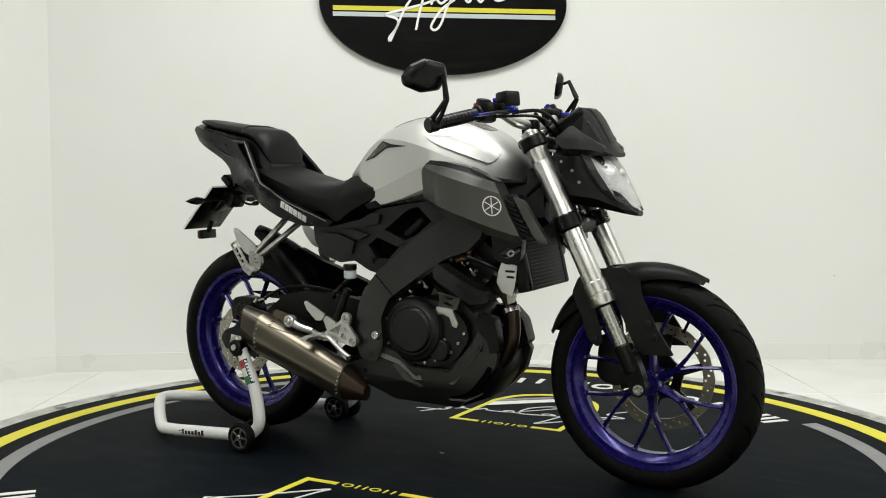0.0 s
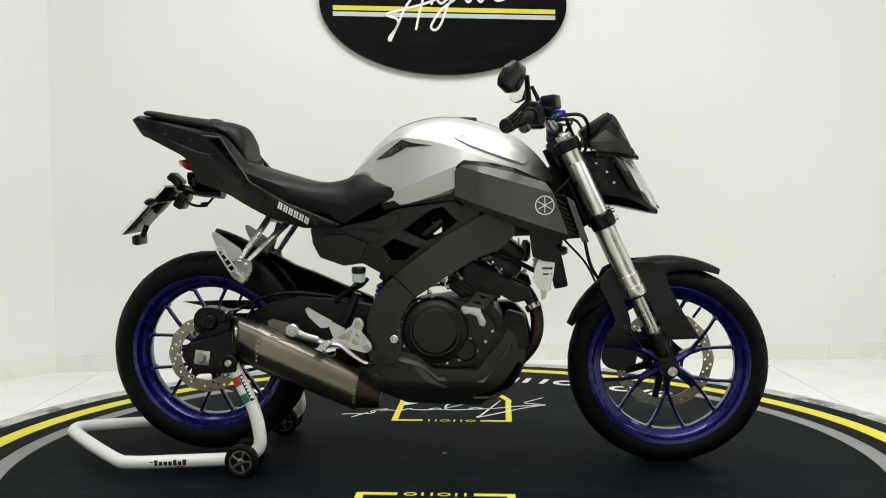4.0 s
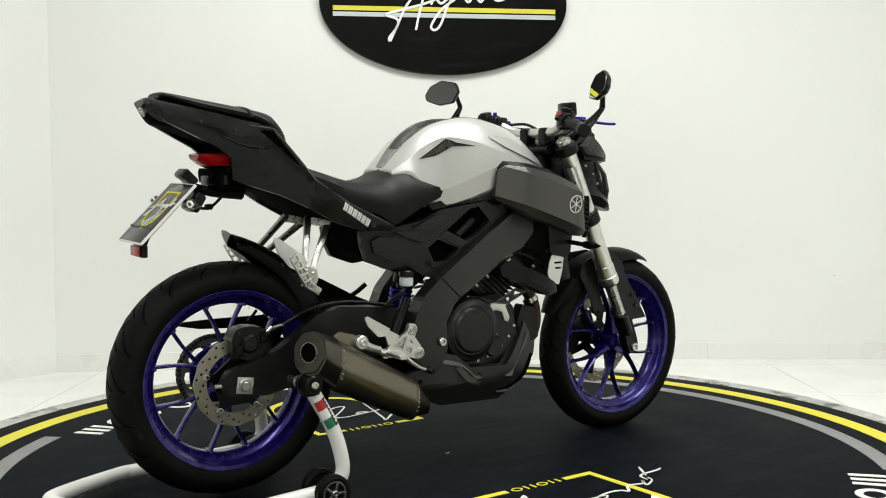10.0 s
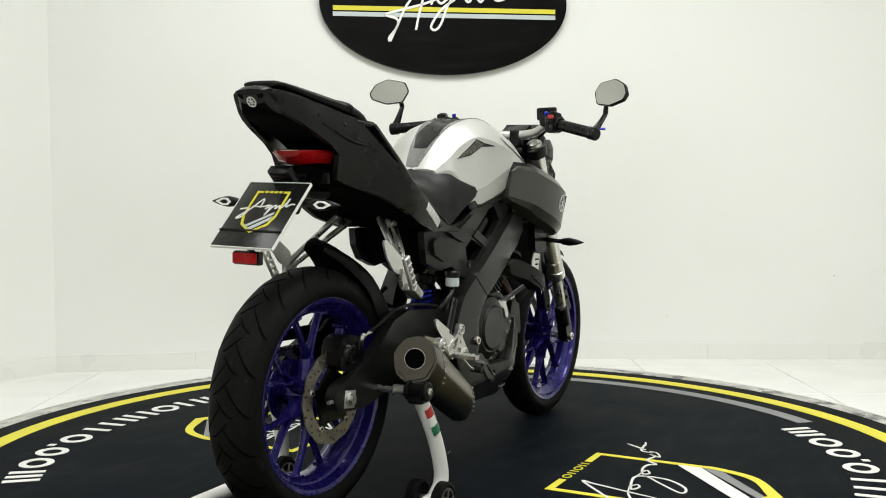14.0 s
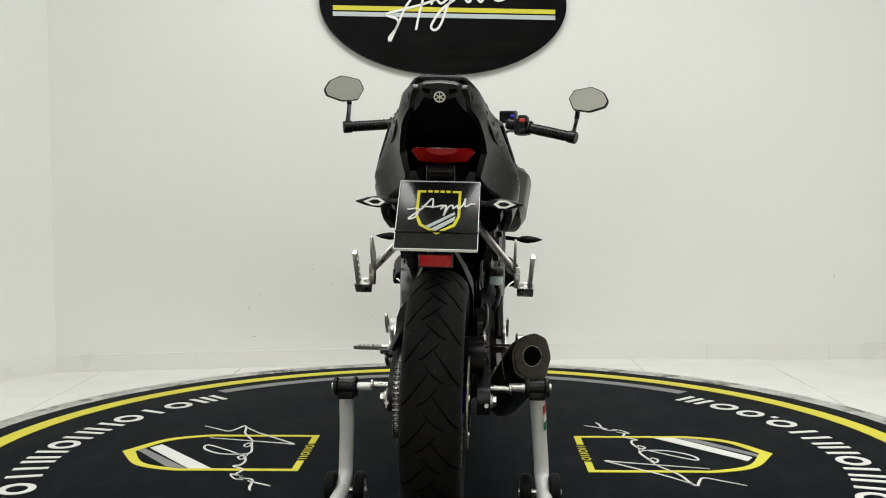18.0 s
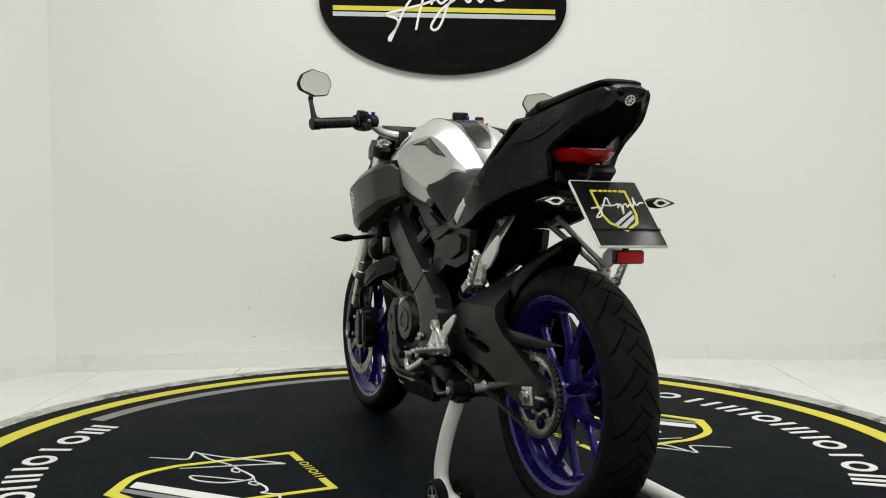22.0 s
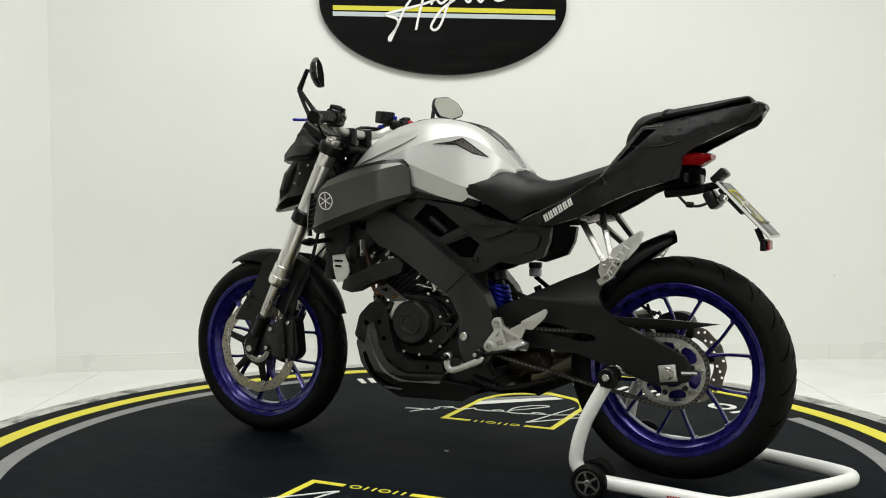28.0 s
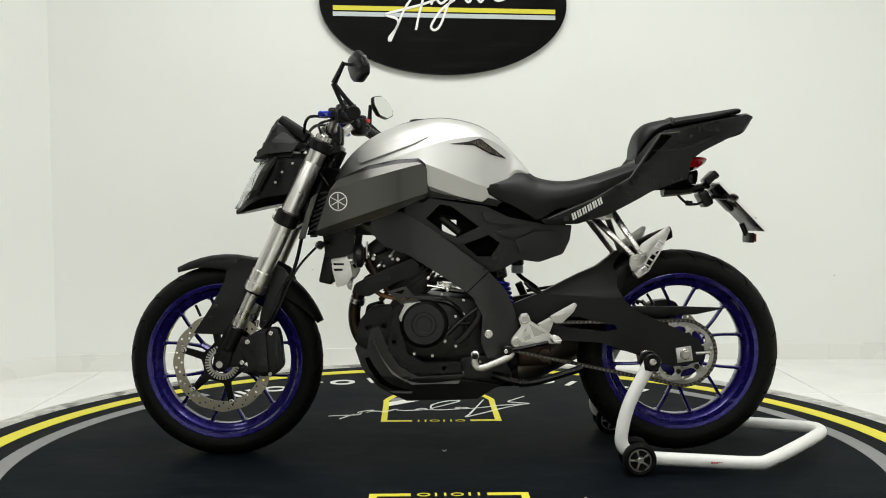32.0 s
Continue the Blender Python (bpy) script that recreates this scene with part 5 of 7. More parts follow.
part("plate_bracket", join(move(box(0.016, 0, 0.045, 0.014, 0.050, 0.090, 0.004), PL), tube([(-0.66, 0, 0.790), (-0.74, 0, 0.792), (-0.800, 0, 0.806)], [0.030, 0.020, 0.014], 10, 3, flat=0.7), box(-0.785, 0, 0.765, 0.030, 0.070, 0.050, 0.008, (0, 30, 0))), BLACKP, bike, "black number plate bracket")
part("plate_lamp", join(move(box(-0.006, 0, 0.116, 0.044, 0.062, 0.022, 0.005), PL), move(box(-0.020, 0, 0.108, 0.014, 0.050, 0.012, 0.003), PL)), BLACKP, bike, "small black number plate lamp")
part("loom", join(tube([(-0.70, 0.03, 0.775), (-0.725, 0.035, 0.752), (-0.755, 0.030, 0.748), (-0.785, 0.02, 0.760)], 0.004, 8), rod((-0.722, 0.035, 0.752), (-0.742, 0.035, 0.750), 0.008, 10, 0.002)), BLACKP, bike)
refl = part("rear_reflector", move(join(box(-0.006, 0, 0, 0.004, 0.066, 0.024, 0.001)), Matrix.Translation((-0.927, 0, 0.647))), REDL, bike, "red rear reflector")
part("reflector_back", join(box(-0.921, 0, 0.647, 0.016, 0.072, 0.030, 0.003), rod((-0.915, 0, 0.655), (-0.900, 0, 0.69), 0.008)), BLACKP, refl)


def indicator(at, s, fx, stem_at):
    """A slim arrow-shaped turn signal on a stem; fx: -1 faces back, 1 faces ahead."""
    x, y, z = at
    body = []
    for u, w in ((0, 0.004), (0.012, 0.010), (0.035, 0.013), (0.060, 0.009), (0.082, 0.0015)):
        body.append((y + s * u, w))
    b = bmesh.new()
    rings = []
    for yy, w in body:
        rings.append([b.verts.new((x + fx * 0.011 * math.cos(q) * (w / 0.013) ** 0.5, yy, z + w * math.sin(q))) for q in [2 * math.pi * k / 12 for k in range(12)]])
    for p, q in zip(rings, rings[1:]):
        for k in range(12):
            b.faces.new((p[k], p[(k + 1) % 12], q[(k + 1) % 12], q[k]))
    b.faces.new(rings[0])
    b.faces.new(rings[-1])
    ob = part("indicator", b, BLACKP, bike, "slim black arrow-shaped indicator")
    part("indicator_stem", rod(stem_at, (x, y + s * 0.004, z), 0.007, 10), BLACKP, ob)
    loop = [(y + s * u, z + v) for u, v in ((0.018, 0.0), (0.030, 0.0085), (0.046, 0.0085), (0.066, 0.0), (0.046, -0.0085), (0.030, -0.0085))]
    inner = [(y + s * u, z + v) for u, v in ((0.027, 0.0), (0.034, 0.0045), (0.044, 0.0045), (0.054, 0.0), (0.044, -0.0045), (0.034, -0.0045))]
    lens = panel([(a, c) for a, c in loop], lambda p, q: 0.0, 0.003, 1, 0, [inner], 0)
    for v in lens.verts:
        v.co = (x + fx * (0.0105 + v.co.y), v.co.x, v.co.z)
    part("indicator_lens", lens, WHITEL if fx < 0 else BOLTM, ob, "pale indicator lens")


for s in (1, -1):
    indicator((-0.835, s * 0.098, 0.765), s, -1, (-0.815, s * 0.015, 0.770))
    indicator((0.345, s * 0.195, 0.635), s, 1, (0.325, s * 0.10, 0.645))

# ----- frame, airbox covers, swingarm -----
for s in (1, -1):
    fy = lambda x, z: lerp_table([(-0.24, 0.128), (-0.10, 0.150), (0.05, 0.150), (0.19, 0.128)], x)
    spar = part("frame_spar", panel([(0.215, 0.672), (0.203, 0.735), (0.120, 0.728), (0.025, 0.671), (-0.121, 0.562), (-0.178, 0.504), (-0.200, 0.455), (-0.216, 0.400), (-0.214, 0.345), (-0.196, 0.300), (-0.128, 0.296), (-0.106, 0.350), (-0.112, 0.426), (-0.082, 0.484), (0.025, 0.556), (0.106, 0.606), (0.171, 0.628)], fy, 0.05, s, 0.03, (), 0.016, 0.012), FRAMEM, bike, "charcoal beam of the frame", 40)
    part("seam", panel([(-0.066, 0.497), (-0.128, 0.555), (-0.130, 0.5525), (-0.068, 0.4945)], lambda x, z: fy(x, z) + 0.0006, 0.002, s, 0.03, (), 0), NEARBLACK, spar)
    part("pivot_bolt", bolt((-0.128, s * 0.150, 0.375), (0, s, 0), 0.0125, 0.010), BOLTM, spar, "bright pivot bolt")
    ay = lambda x, z: lerp_table([(-0.43, 0.128), (-0.36, 0.118), (-0.25, 0.126), (-0.10, 0.130), (0.10, 0.124)], x) - 0.16 * max(0, 0.64 - z)
    cover = part("airbox_cover", panel([(0.110, 0.762), (0.049, 0.768), (-0.060, 0.752), (-0.122, 0.743), (-0.187, 0.712), (-0.293, 0.690), (-0.372, 0.688), (-0.366, 0.645), (-0.347, 0.604), (-0.277, 0.580), (-0.220, 0.588), (-0.171, 0.560), (-0.125, 0.548), (0.020, 0.655), (0.115, 0.715)], ay, 0.02, s, 0.03,
                     ([(0.052, 0.708), (0.010, 0.750), (-0.024, 0.742), (-0.108, 0.680), (-0.037, 0.652), (0.0, 0.668)], [(-0.057, 0.632), (-0.130, 0.660), (-0.163, 0.637), (-0.138, 0.597), (-0.097, 0.598)]), 0.0025, 0.005), PANS, bike, "grained black airbox cover with cut-outs", 30)
    part("cover_back", panel([(-0.045, 0.645), (-0.20, 0.68), (-0.22, 0.60), (-0.13, 0.575), (-0.06, 0.615)], lambda x, z: ay(x, z) - 0.040, 0.02, s, 0), NEARBLACK, cover)
    for rib in ([(-0.112, 0.728), (-0.118, 0.700), (-0.170, 0.690), (-0.215, 0.694), (-0.190, 0.706), (-0.150, 0.728)], [(-0.205, 0.646), (-0.260, 0.668), (-0.325, 0.672), (-0.345, 0.660), (-0.335, 0.628), (-0.278, 0.604), (-0.222, 0.606)], [(-0.152, 0.668), (-0.215, 0.684), (-0.275, 0.684), (-0.240, 0.668), (-0.190, 0.652)]):
        part("cover_rib", panel(rib, lambda x, z: ay(x, z) + 0.014, 0.020, s, 0.03, (), 0.011, 0.003), PANS, cover, "", 20)
    part("cover_bar", panel([(-0.030, 0.650), (-0.104, 0.684), (-0.128, 0.668), (-0.055, 0.634)], lambda x, z: ay(x, z) + 0.006, 0.014, s, 0.03, (), 0.003, 0.003), PANS, cover, "", 20)
    part("inner_pipe", rod((0.010, s * 0.100, 0.712), (-0.050, s * 0.100, 0.664), 0.012, 12, 0.005), GRAIN, cover)
    part("bolt", bolt((-0.150, s * 0.134, 0.590), (0, s, 0), 0.009, 0.003), ENGINE, cover)
part("airbox", loft([(-0.040, [(0, .74), (.09, .73), (.10, .68), (.085, .60), (0, .58)]), (-0.1, [(0, .76), (.105, .75), (.108, .68), (.09, .60), (0, .58)]), (-0.30, [(0, .74), (.09, .72), (.095, .66), (.08, .60), (0, .60)]), (-0.36, [(0, .72), (.07, .71), (.075, .67), (.06, .63), (0, .63)])], 3), NEARBLACK, bike, "black airbox")
part("intake_box", loft([(0.15, [(0, .80), (.10, .79), (.105, .72), (.09, .66), (0, .65)]), (0.005, [(0, .79), (.10, .78), (.105, .72), (.09, .66), (0, .64)])], 2), NEARBLACK, bike, "black intake box under the tank")
part("tank_tray", box(-0.010, 0, 0.735, 0.150, 0.190, 0.062, 0.006), NEARBLACK, bike)
part("head_stock", loft([(0.36, [(0, .87), (.035, .86), (.04, .80), (.035, .72), (0, .70)]), (0.27, [(0, .85), (.06, .84), (.085, .78), (.08, .70), (0, .66)]), (0.15, [(0, .80), (.11, .78), (.12, .73), (.11, .68), (0, .66)])], 2), BLACKP, bike, "black steering head")

# swingarm
sw_l = panel([(-0.170, 0.440), (-0.215, 0.462), (-0.288, 0.492), (-0.400, 0.545), (-0.453, 0.566), (-0.520, 0.612), (-0.545, 0.592), (-0.510, 0.540), (-0.506, 0.503), (-0.530, 0.465), (-0.569, 0.432), (-0.650, 0.398), (-0.739, 0.356), (-0.760, 0.325), (-0.753, 0.289), (-0.670, 0.273), (-0.520, 0.323), (-0.454, 0.345), (-0.330, 0.352), (-0.200, 0.345), (-0.165, 0.380)],
             lambda x, z: lerp_table([(-0.76, 0.113), (-0.60, 0.114), (-0.45, 0.118), (-0.30, 0.100), (-0.16, 0.085)], x) - 0.80 * max(0, z - 0.487), 0.026, 1, 0.025,
             ([(-0.318, 0.424), (-0.400, 0.419), (-0.458, 0.404), (-0.498, 0.396), (-0.506, 0.384), (-0.470, 0.377), (-0.345, 0.390), (-0.318, 0.404)],), 0.011, 0.008)
sw_r = panel([(-0.170, 0.440), (-0.200, 0.462), (-0.300, 0.478), (-0.420, 0.488), (-0.500, 0.470), (-0.560, 0.425), (-0.610, 0.390), (-0.745, 0.345), (-0.762, 0.318), (-0.745, 0.285), (-0.640, 0.278), (-0.500, 0.305), (-0.330, 0.345), (-0.200, 0.345), (-0.165, 0.380)],
             lambda x, z: lerp_table([(-0.76, 0.120), (-0.60, 0.118), (-0.45, 0.108), (-0.30, 0.095), (-0.16, 0.085)], x), 0.030, -1, 0.035, (), 0.007, 0.01)
swing = part("swingarm", join(sw_l, sw_r, rod((-0.180, -0.10, 0.400), (-0.180, 0.10, 0.400), 0.035), box(-0.27, 0, 0.44, 0.05, 0.17, 0.05, 0.01)), GRAIN, bike, "matt black swingarm", 24)
for s in (1, -1):
    part("axle_block", box(-0.700, s * 0.116, 0.3095, 0.046, 0.008, 0.044, 0.002, (0, 8, 0)), ALLOY, swing, "square alloy axle block")
    part("axle_nut", join(rod((-0.702, s * 0.119, 0.3105), (-0.702, s * 0.126, 0.3105), 0.016, 24, 0.002), rod((-0.702, s * 0.125, 0.3105), (-0.702, s * 0.134, 0.3105), 0.012, 6, 0.001)), STEEL, swing)
    part("adjuster", rod((-0.735, s * 0.112, 0.312), (-0.775, s * 0.112, 0.314), 0.005, 8), BOLTM, swing)
    part("paddock_bobbin", join(rod((-0.578, s * 0.105, 0.315), (-0.578, s * 0.170, 0.315), 0.0085, 16), rod((-0.578, s * 0.165, 0.315), (-0.578, s * 0.172, 0.315), 0.014, 20, 0.002)), BOLTM, swing)
part("chain_guard", slab([(-0.545, 0.450), (-0.700, 0.449), (-0.830, 0.444), (-0.737, 0.425), (-0.620, 0.420), (-0.560, 0.428)], 0.098, 0.106, (), 0.002), BLACKP, swing, "blade-like chain guard")
# rear hugger over the tyre
b = bmesh.new()
rows = []
hp = [(-0.072, -0.060), (-0.072, -0.018), (-0.055, 0.006), (-0.025, 0.015), (0, 0.018), (0.025, 0.015), (0.055, 0.006), (0.072, -0.018), (0.072, -0.060)]
for k in range(13):
    f = k / 12
    a = radians(87 - 65 * f)
    rr = RR + 0.010 + 0.042 * (1 - f) ** 2.2
    t = 0.40 + 0.60 * min(1, f * 2.2)
    dd = 0.25 + 0.75 * min(1, f * 1.5)
    rows.append([b.verts.new((RA.x + (rr + (h if h > 0 else h * dd)) * math.cos(a), y * t, RA.z + (rr + (h if h > 0 else h * dd)) * math.sin(a))) for y, h in hp])
for p, q in zip(rows, rows[1:]):
    for c in range(len(hp) - 1):
        b.faces.new((p[c], p[c + 1], q[c + 1], q[c]))
bmesh.ops.solidify(b, geom=b.faces[:], thickness=0.0035)
part("rear_hugger", b, BLACKP, bike, "black rear hugger mudguard", 50)
# rear shock with blue spring
shock_a, shock_b = Vector((-0.158, 0, 0.555)), Vector((-0.190, 0, 0.405))
shock = part("rear_shock", join(rod(shock_a, shock_b, 0.018), rod(shock_a, shock_a.lerp(shock_b, 0.2), 0.030, 16, 0.004), rod(shock_a.lerp(shock_b, 0.85), shock_b, 0.028, 16, 0.004)), BLACKP, bike, "rear shock absorber")
coil = []
for k in range(97):
    f = k / 96
    a = f * 6.5 * 2 * math.pi
    c = shock_a.lerp(shock_b, 0.22 + 0.58 * f)
    coil.append(c + Vector((0.029 * math.cos(a), 0.029 * math.sin(a), 0.007 * math.cos(a))))
part("spring", tube(coil, 0.0060, 8, 1), BLUEA, shock, "blue coil spring")

# ----- rear brake -----
rc = join(slab([(-0.728, 0.428), (-0.714, 0.450), (-0.690, 0.456), (-0.652, 0.453), (-0.628, 0.440), (-0.618, 0.405), (-0.634, 0.364), (-0.690, 0.370), (-0.726, 0.384)], -0.103, -0.055, (), 0.008, 0.012),
          lathe([(0, -0.114), (0.018, -0.114), (0.022, -0.111), (0.026, -0.100), (0, -0.100)], 28, at=(-0.680, 0, 0.412), closed=False), box(-0.640, -0.104, 0.425, 0.024, 0.012, 0.030, 0.004), box(-0.710, -0.104, 0.395, 0.022, 0.010, 0.030, 0.004))
rcal = part("rear_caliper", rc, BLACKP, bike, "black rear brake caliper")
for x, z in ((-0.712, 0.440), (-0.640, 0.432), (-0.660, 0.372)):
    part("bolt", bolt((x, -0.109, z), (0, -1, 0), 0.005, 0.005), ENGINE, rcal)
part("banjo_bolt", join(rod((-0.632, -0.100, 0.436), (-0.618, -0.100, 0.450), 0.007, 12, 0.001), rod((-0.618, -0.098, 0.446), (-0.585, -0.100, 0.452), 0.005, 10)), BOLTM, rcal, "bright hose union")
part("brake_hose", tube([(-0.610, -0.095, 0.440), (-0.560, -0.105, 0.468), (-0.500, -0.106, 0.492), (-0.420, -0.102, 0.500), (-0.330, -0.10, 0.492), (-0.260, -0.11, 0.48)], 0.005, 8), BLACKP, bike, "black brake hose")
part("reservoir", join(rod((-0.232, -0.128, 0.535), (-0.232, -0.128, 0.560), 0.019, 20, 0.003)), SIGNG, bike, "translucent brake fluid reservoir")
part("reservoir_cap", rod((-0.232, -0.128, 0.560), (-0.232, -0.128, 0.578), 0.0205, 20, 0.003), BLACKP, bike.children[-1])
part("reservoir_hose", tube([(-0.232, -0.128, 0.535), (-0.255, -0.135, 0.515), (-0.290, -0.130, 0.490), (-0.300, -0.12, 0.475)], 0.007, 8), BLACKP, bike)
part("master_cylinder", join(rod((-0.235, -0.135, 0.505), (-0.285, -0.140, 0.395), 0.012, 14, 0.002)), BLACKP, bike)

# ----- foot controls -----
for s in (1, -1):
    y0 = s * 0.152
    tri = [(-0.240, 0.436), (-0.222, 0.434), (-0.214, 0.418), (-0.222, 0.398), (-0.194, 0.362), (-0.194, 0.344), (-0.208, 0.335), (-0.232, 0.341), (-0.262, 0.349), (-0.318, 0.346), (-0.322, 0.362), (-0.296, 0.384), (-0.250, 0.412)]
    h1 = [(-0.246, 0.403), (-0.294, 0.377), (-0.260, 0.366)]
    h2 = [(-0.229, 0.366), (-0.246, 0.374), (-0.251, 0.361), (-0.233, 0.354)]
    h3 = [(-0.236, 0.395), (-0.227, 0.380), (-0.236, 0.384)]
    fb = part("footrest_bracket", slab(tri, y0 - 0.006, y0 + 0.006, (h1, h2, h3), 0.002, 0.004), ALLOY, bike, "cast alloy footrest bracket")
    part("bracket_web", slab([(-0.243, 0.406), (-0.298, 0.378), (-0.258, 0.350), (-0.226, 0.352), (-0.224, 0.382)], y0 - s * 0.002 - 0.0015, y0 - s * 0.002 + 0.0015, (), 0), STEEL, fb, "recessed grey web")
    part("heel_guard", join(slab([(-0.303, 0.427), (-0.374, 0.466), (-0.382, 0.460), (-0.372, 0.439), (-0.338, 0.407), (-0.318, 0.408)], y0 - 0.003 + s * 0.008, y0 + 0.003 + s * 0.008, (), 0.0015, 0.004), slab([(-0.268, 0.404), (-0.304, 0.423), (-0.316, 0.412), (-0.304, 0.380), (-0.290, 0.384)], y0 - 0.004, y0 + 0.004, (), 0.0015, 0.003)), ALLOY, fb, "alloy heel guard")
    for x, z in ((-0.231, 0.419), (-0.207, 0.352)):
        part("boss", lathe([(0.007, -0.007), (0.015, -0.007), (0.016, 0.0), (0.015, 0.009), (0.0115, 0.010), (0.0105, 0.007), (0.007, 0.007)] if s > 0 else [(0.007, 0.007), (0.015, 0.007), (0.016, 0.0), (0.015, -0.009), (0.0115, -0.010), (0.0105, -0.007), (0.007, -0.007)], 24, at=(x, y0, z)), ALLOY, fb)
        part("bolt", join(bolt((x, y0 + s * 0.004, z), (0, s, 0), 0.008, 0.006)), STEEL, fb)
    peg = join(slab([(-0.328, 0.369), (-0.302, 0.369), (-0.306, 0.359), (-0.324, 0.359)], y0 + s * 0.006, y0 + s * 0.100, (), 0.003),
               *[box(-0.315, y0 + s * (0.025 + 0.012 * k), 0.3705, 0.022, 0.004, 0.004, 0.001) for k in range(6)], rod((-0.315, y0, 0.363), (-0.315, y0 + s * 0.028, 0.363), 0.011, 14, 0.002))
    part("footpeg", peg, ALLOY, fb, "ribbed alloy footpeg")
part("gear_lever", join(tube([(-0.190, 0.176, 0.324), (-0.184, 0.177, 0.312), (-0.109, 0.178, 0.281), (-0.088, 0.178, 0.292), (-0.088, 0.178, 0.318)], [0.010, 0.010, 0.010, 0.010, 0.009], 10, 4, flat=0.6), rod((-0.088, 0.166, 0.318), (-0.088, 0.186, 0.318), 0.012, 16, 0.003)), ALLOY, bike, "silver gear lever")
part("lever_pivot", join(rod((-0.182, 0.150, 0.330), (-0.182, 0.182, 0.330), 0.015, 16, 0.003), tube([(-0.186, 0.16, 0.330), (-0.240, 0.158, 0.338), (-0.300, 0.156, 0.352)], 0.006, 8, 3)), BLACKP, bike.children[-1])
part("bolt", bolt((-0.176, 0.182, 0.329), (0, 1, 0), 0.006, 0.005), BOLTM, bike.children[-1])
part("lever_tip", rod((-0.088, 0.176, 0.318), (-0.088, 0.206, 0.318), 0.0085, 14, 0.003), BLACKP, bike)
part("brake_lever", tube([(-0.348, -0.168, 0.374), (-0.319, -0.172, 0.364), (-0.281, -0.176, 0.361), (-0.249, -0.178, 0.336), (-0.217, -0.178, 0.315), (-0.197, -0.178, 0.308)], [0.011, 0.012, 0.010, 0.008, 0.0075, 0.007], 10, 4, flat=0.7), ALLOY, bike, "silver rear brake lever")
part("lever_tip", rod((-0.192, -0.168, 0.307), (-0.192, -0.205, 0.307), 0.009, 14, 0.003), BLACKP, bike.children[-1])
# pillion footrest hangers: two struts running out from under the tail to a clevis, with the peg folded up
def strut(a, b, wa, wb, th):
    """A flat tapering strut from a to b, its width in x."""
    d = (Vector(b) - Vector(a)).normalized()
    side = Vector((1, 0, 0)) - d * d.x
    side.normalize()
    nrm = d.cross(side)
    bm = bmesh.new()
    rings = []
    for p, w in ((Vector(a), wa), (Vector(b), wb)):
        rings.append([bm.verts.new(p + side * u * w / 2 + nrm * v * th / 2) for u, v in ((-1, -1), (1, -1), (1, 1), (-1, 1))])
    for k in range(4):
        bm.faces.new((rings[0][k], rings[0][(k + 1) % 4], rings[1][(k + 1) % 4], rings[1][k]))
    bm.faces.new(rings[0][::-1])
    bm.faces.new(rings[1])
    bmesh.ops.recalc_face_normals(bm, faces=bm.faces)
    bmesh.ops.bevel(bm, geom=list(bm.edges), offset=0.0025, segments=2, affect="EDGES", profile=0.5)
    return bm


for s in (1, -1):
    ye = s * 0.190
    hang = part("pillion_hanger", join(strut((-0.440, s * 0.066, 0.712), (-0.549, s * 0.180, 0.588), 0.019, 0.014, 0.012), strut((-0.499, s * 0.064, 0.726), (-0.566, s * 0.180, 0.596), 0.019, 0.014, 0.012),
                                       slab([(-0.440, 0.716), (-0.496, 0.726), (-0.500, 0.706), (-0.446, 0.697)], s * 0.074 - 0.006, s * 0.074 + 0.006, (), 0.002, 0.003),
                                       slab([(-0.532, 0.600), (-0.576, 0.612), (-0.578, 0.584), (-0.570, 0.562), (-0.536, 0.556), (-0.528, 0.574)], s * 0.176 - 0.006, s * 0.176 + 0.006, (), 0.002, 0.004)), STEEL, bike, "silver two-armed pillion footrest hanger", 30)
    part("clevis", move(box(0, 0, 0, 0.040, 0.040, 0.020, 0.003), Matrix.Translation((-0.556, s * 0.198, 0.556)) @ Matrix.Rotation(radians(35), 4, "Y")), STEEL, hang, "steel clevis of the folding peg")
    part("pivot_pin", rod((-0.575, s * 0.198, 0.566), (-0.537, s * 0.198, 0.546), 0.005, 10), BOLTM, hang)
    part("bolt", bolt((-0.470, s * 0.080, 0.711), (0, s, 0), 0.008, 0.005), BOLTM, hang)
    part("heel_guard", slab([(-0.556, 0.604), (-0.561, 0.632), (-0.632, 0.680), (-0.643, 0.682), (-0.645, 0.672), (-0.632, 0.640), (-0.602, 0.606), (-0.580, 0.596)], s * 0.170 - 0.003, s * 0.170 + 0.003, (), 0.0015, 0.006), ALLOY, hang, "alloy heel guard")
    rails = [strut((-0.566 + q, ye + s * 0.018, 0.566 + 0.5 * q), (-0.612 + q, ye + s * 0.022, 0.642 + 0.5 * q), 0.005, 0.004, 0.010) for q in (0.006, -0.010)]
    rungs = [box(-0.571 - 0.0098 * k, ye + s * (0.0185 + 0.001 * k), 0.576 + 0.0158 * k, 0.018, 0.012, 0.005, 0.001, (0, 59 - 90, 0)) for k in range(5)]
    part("pillion_peg", join(*rails, *rungs, rod((-0.562, ye + s * 0.006, 0.560), (-0.562, ye + s * 0.028, 0.560), 0.010, 12, 0.002)), ALLOY, hang, "folded ribbed pillion peg")

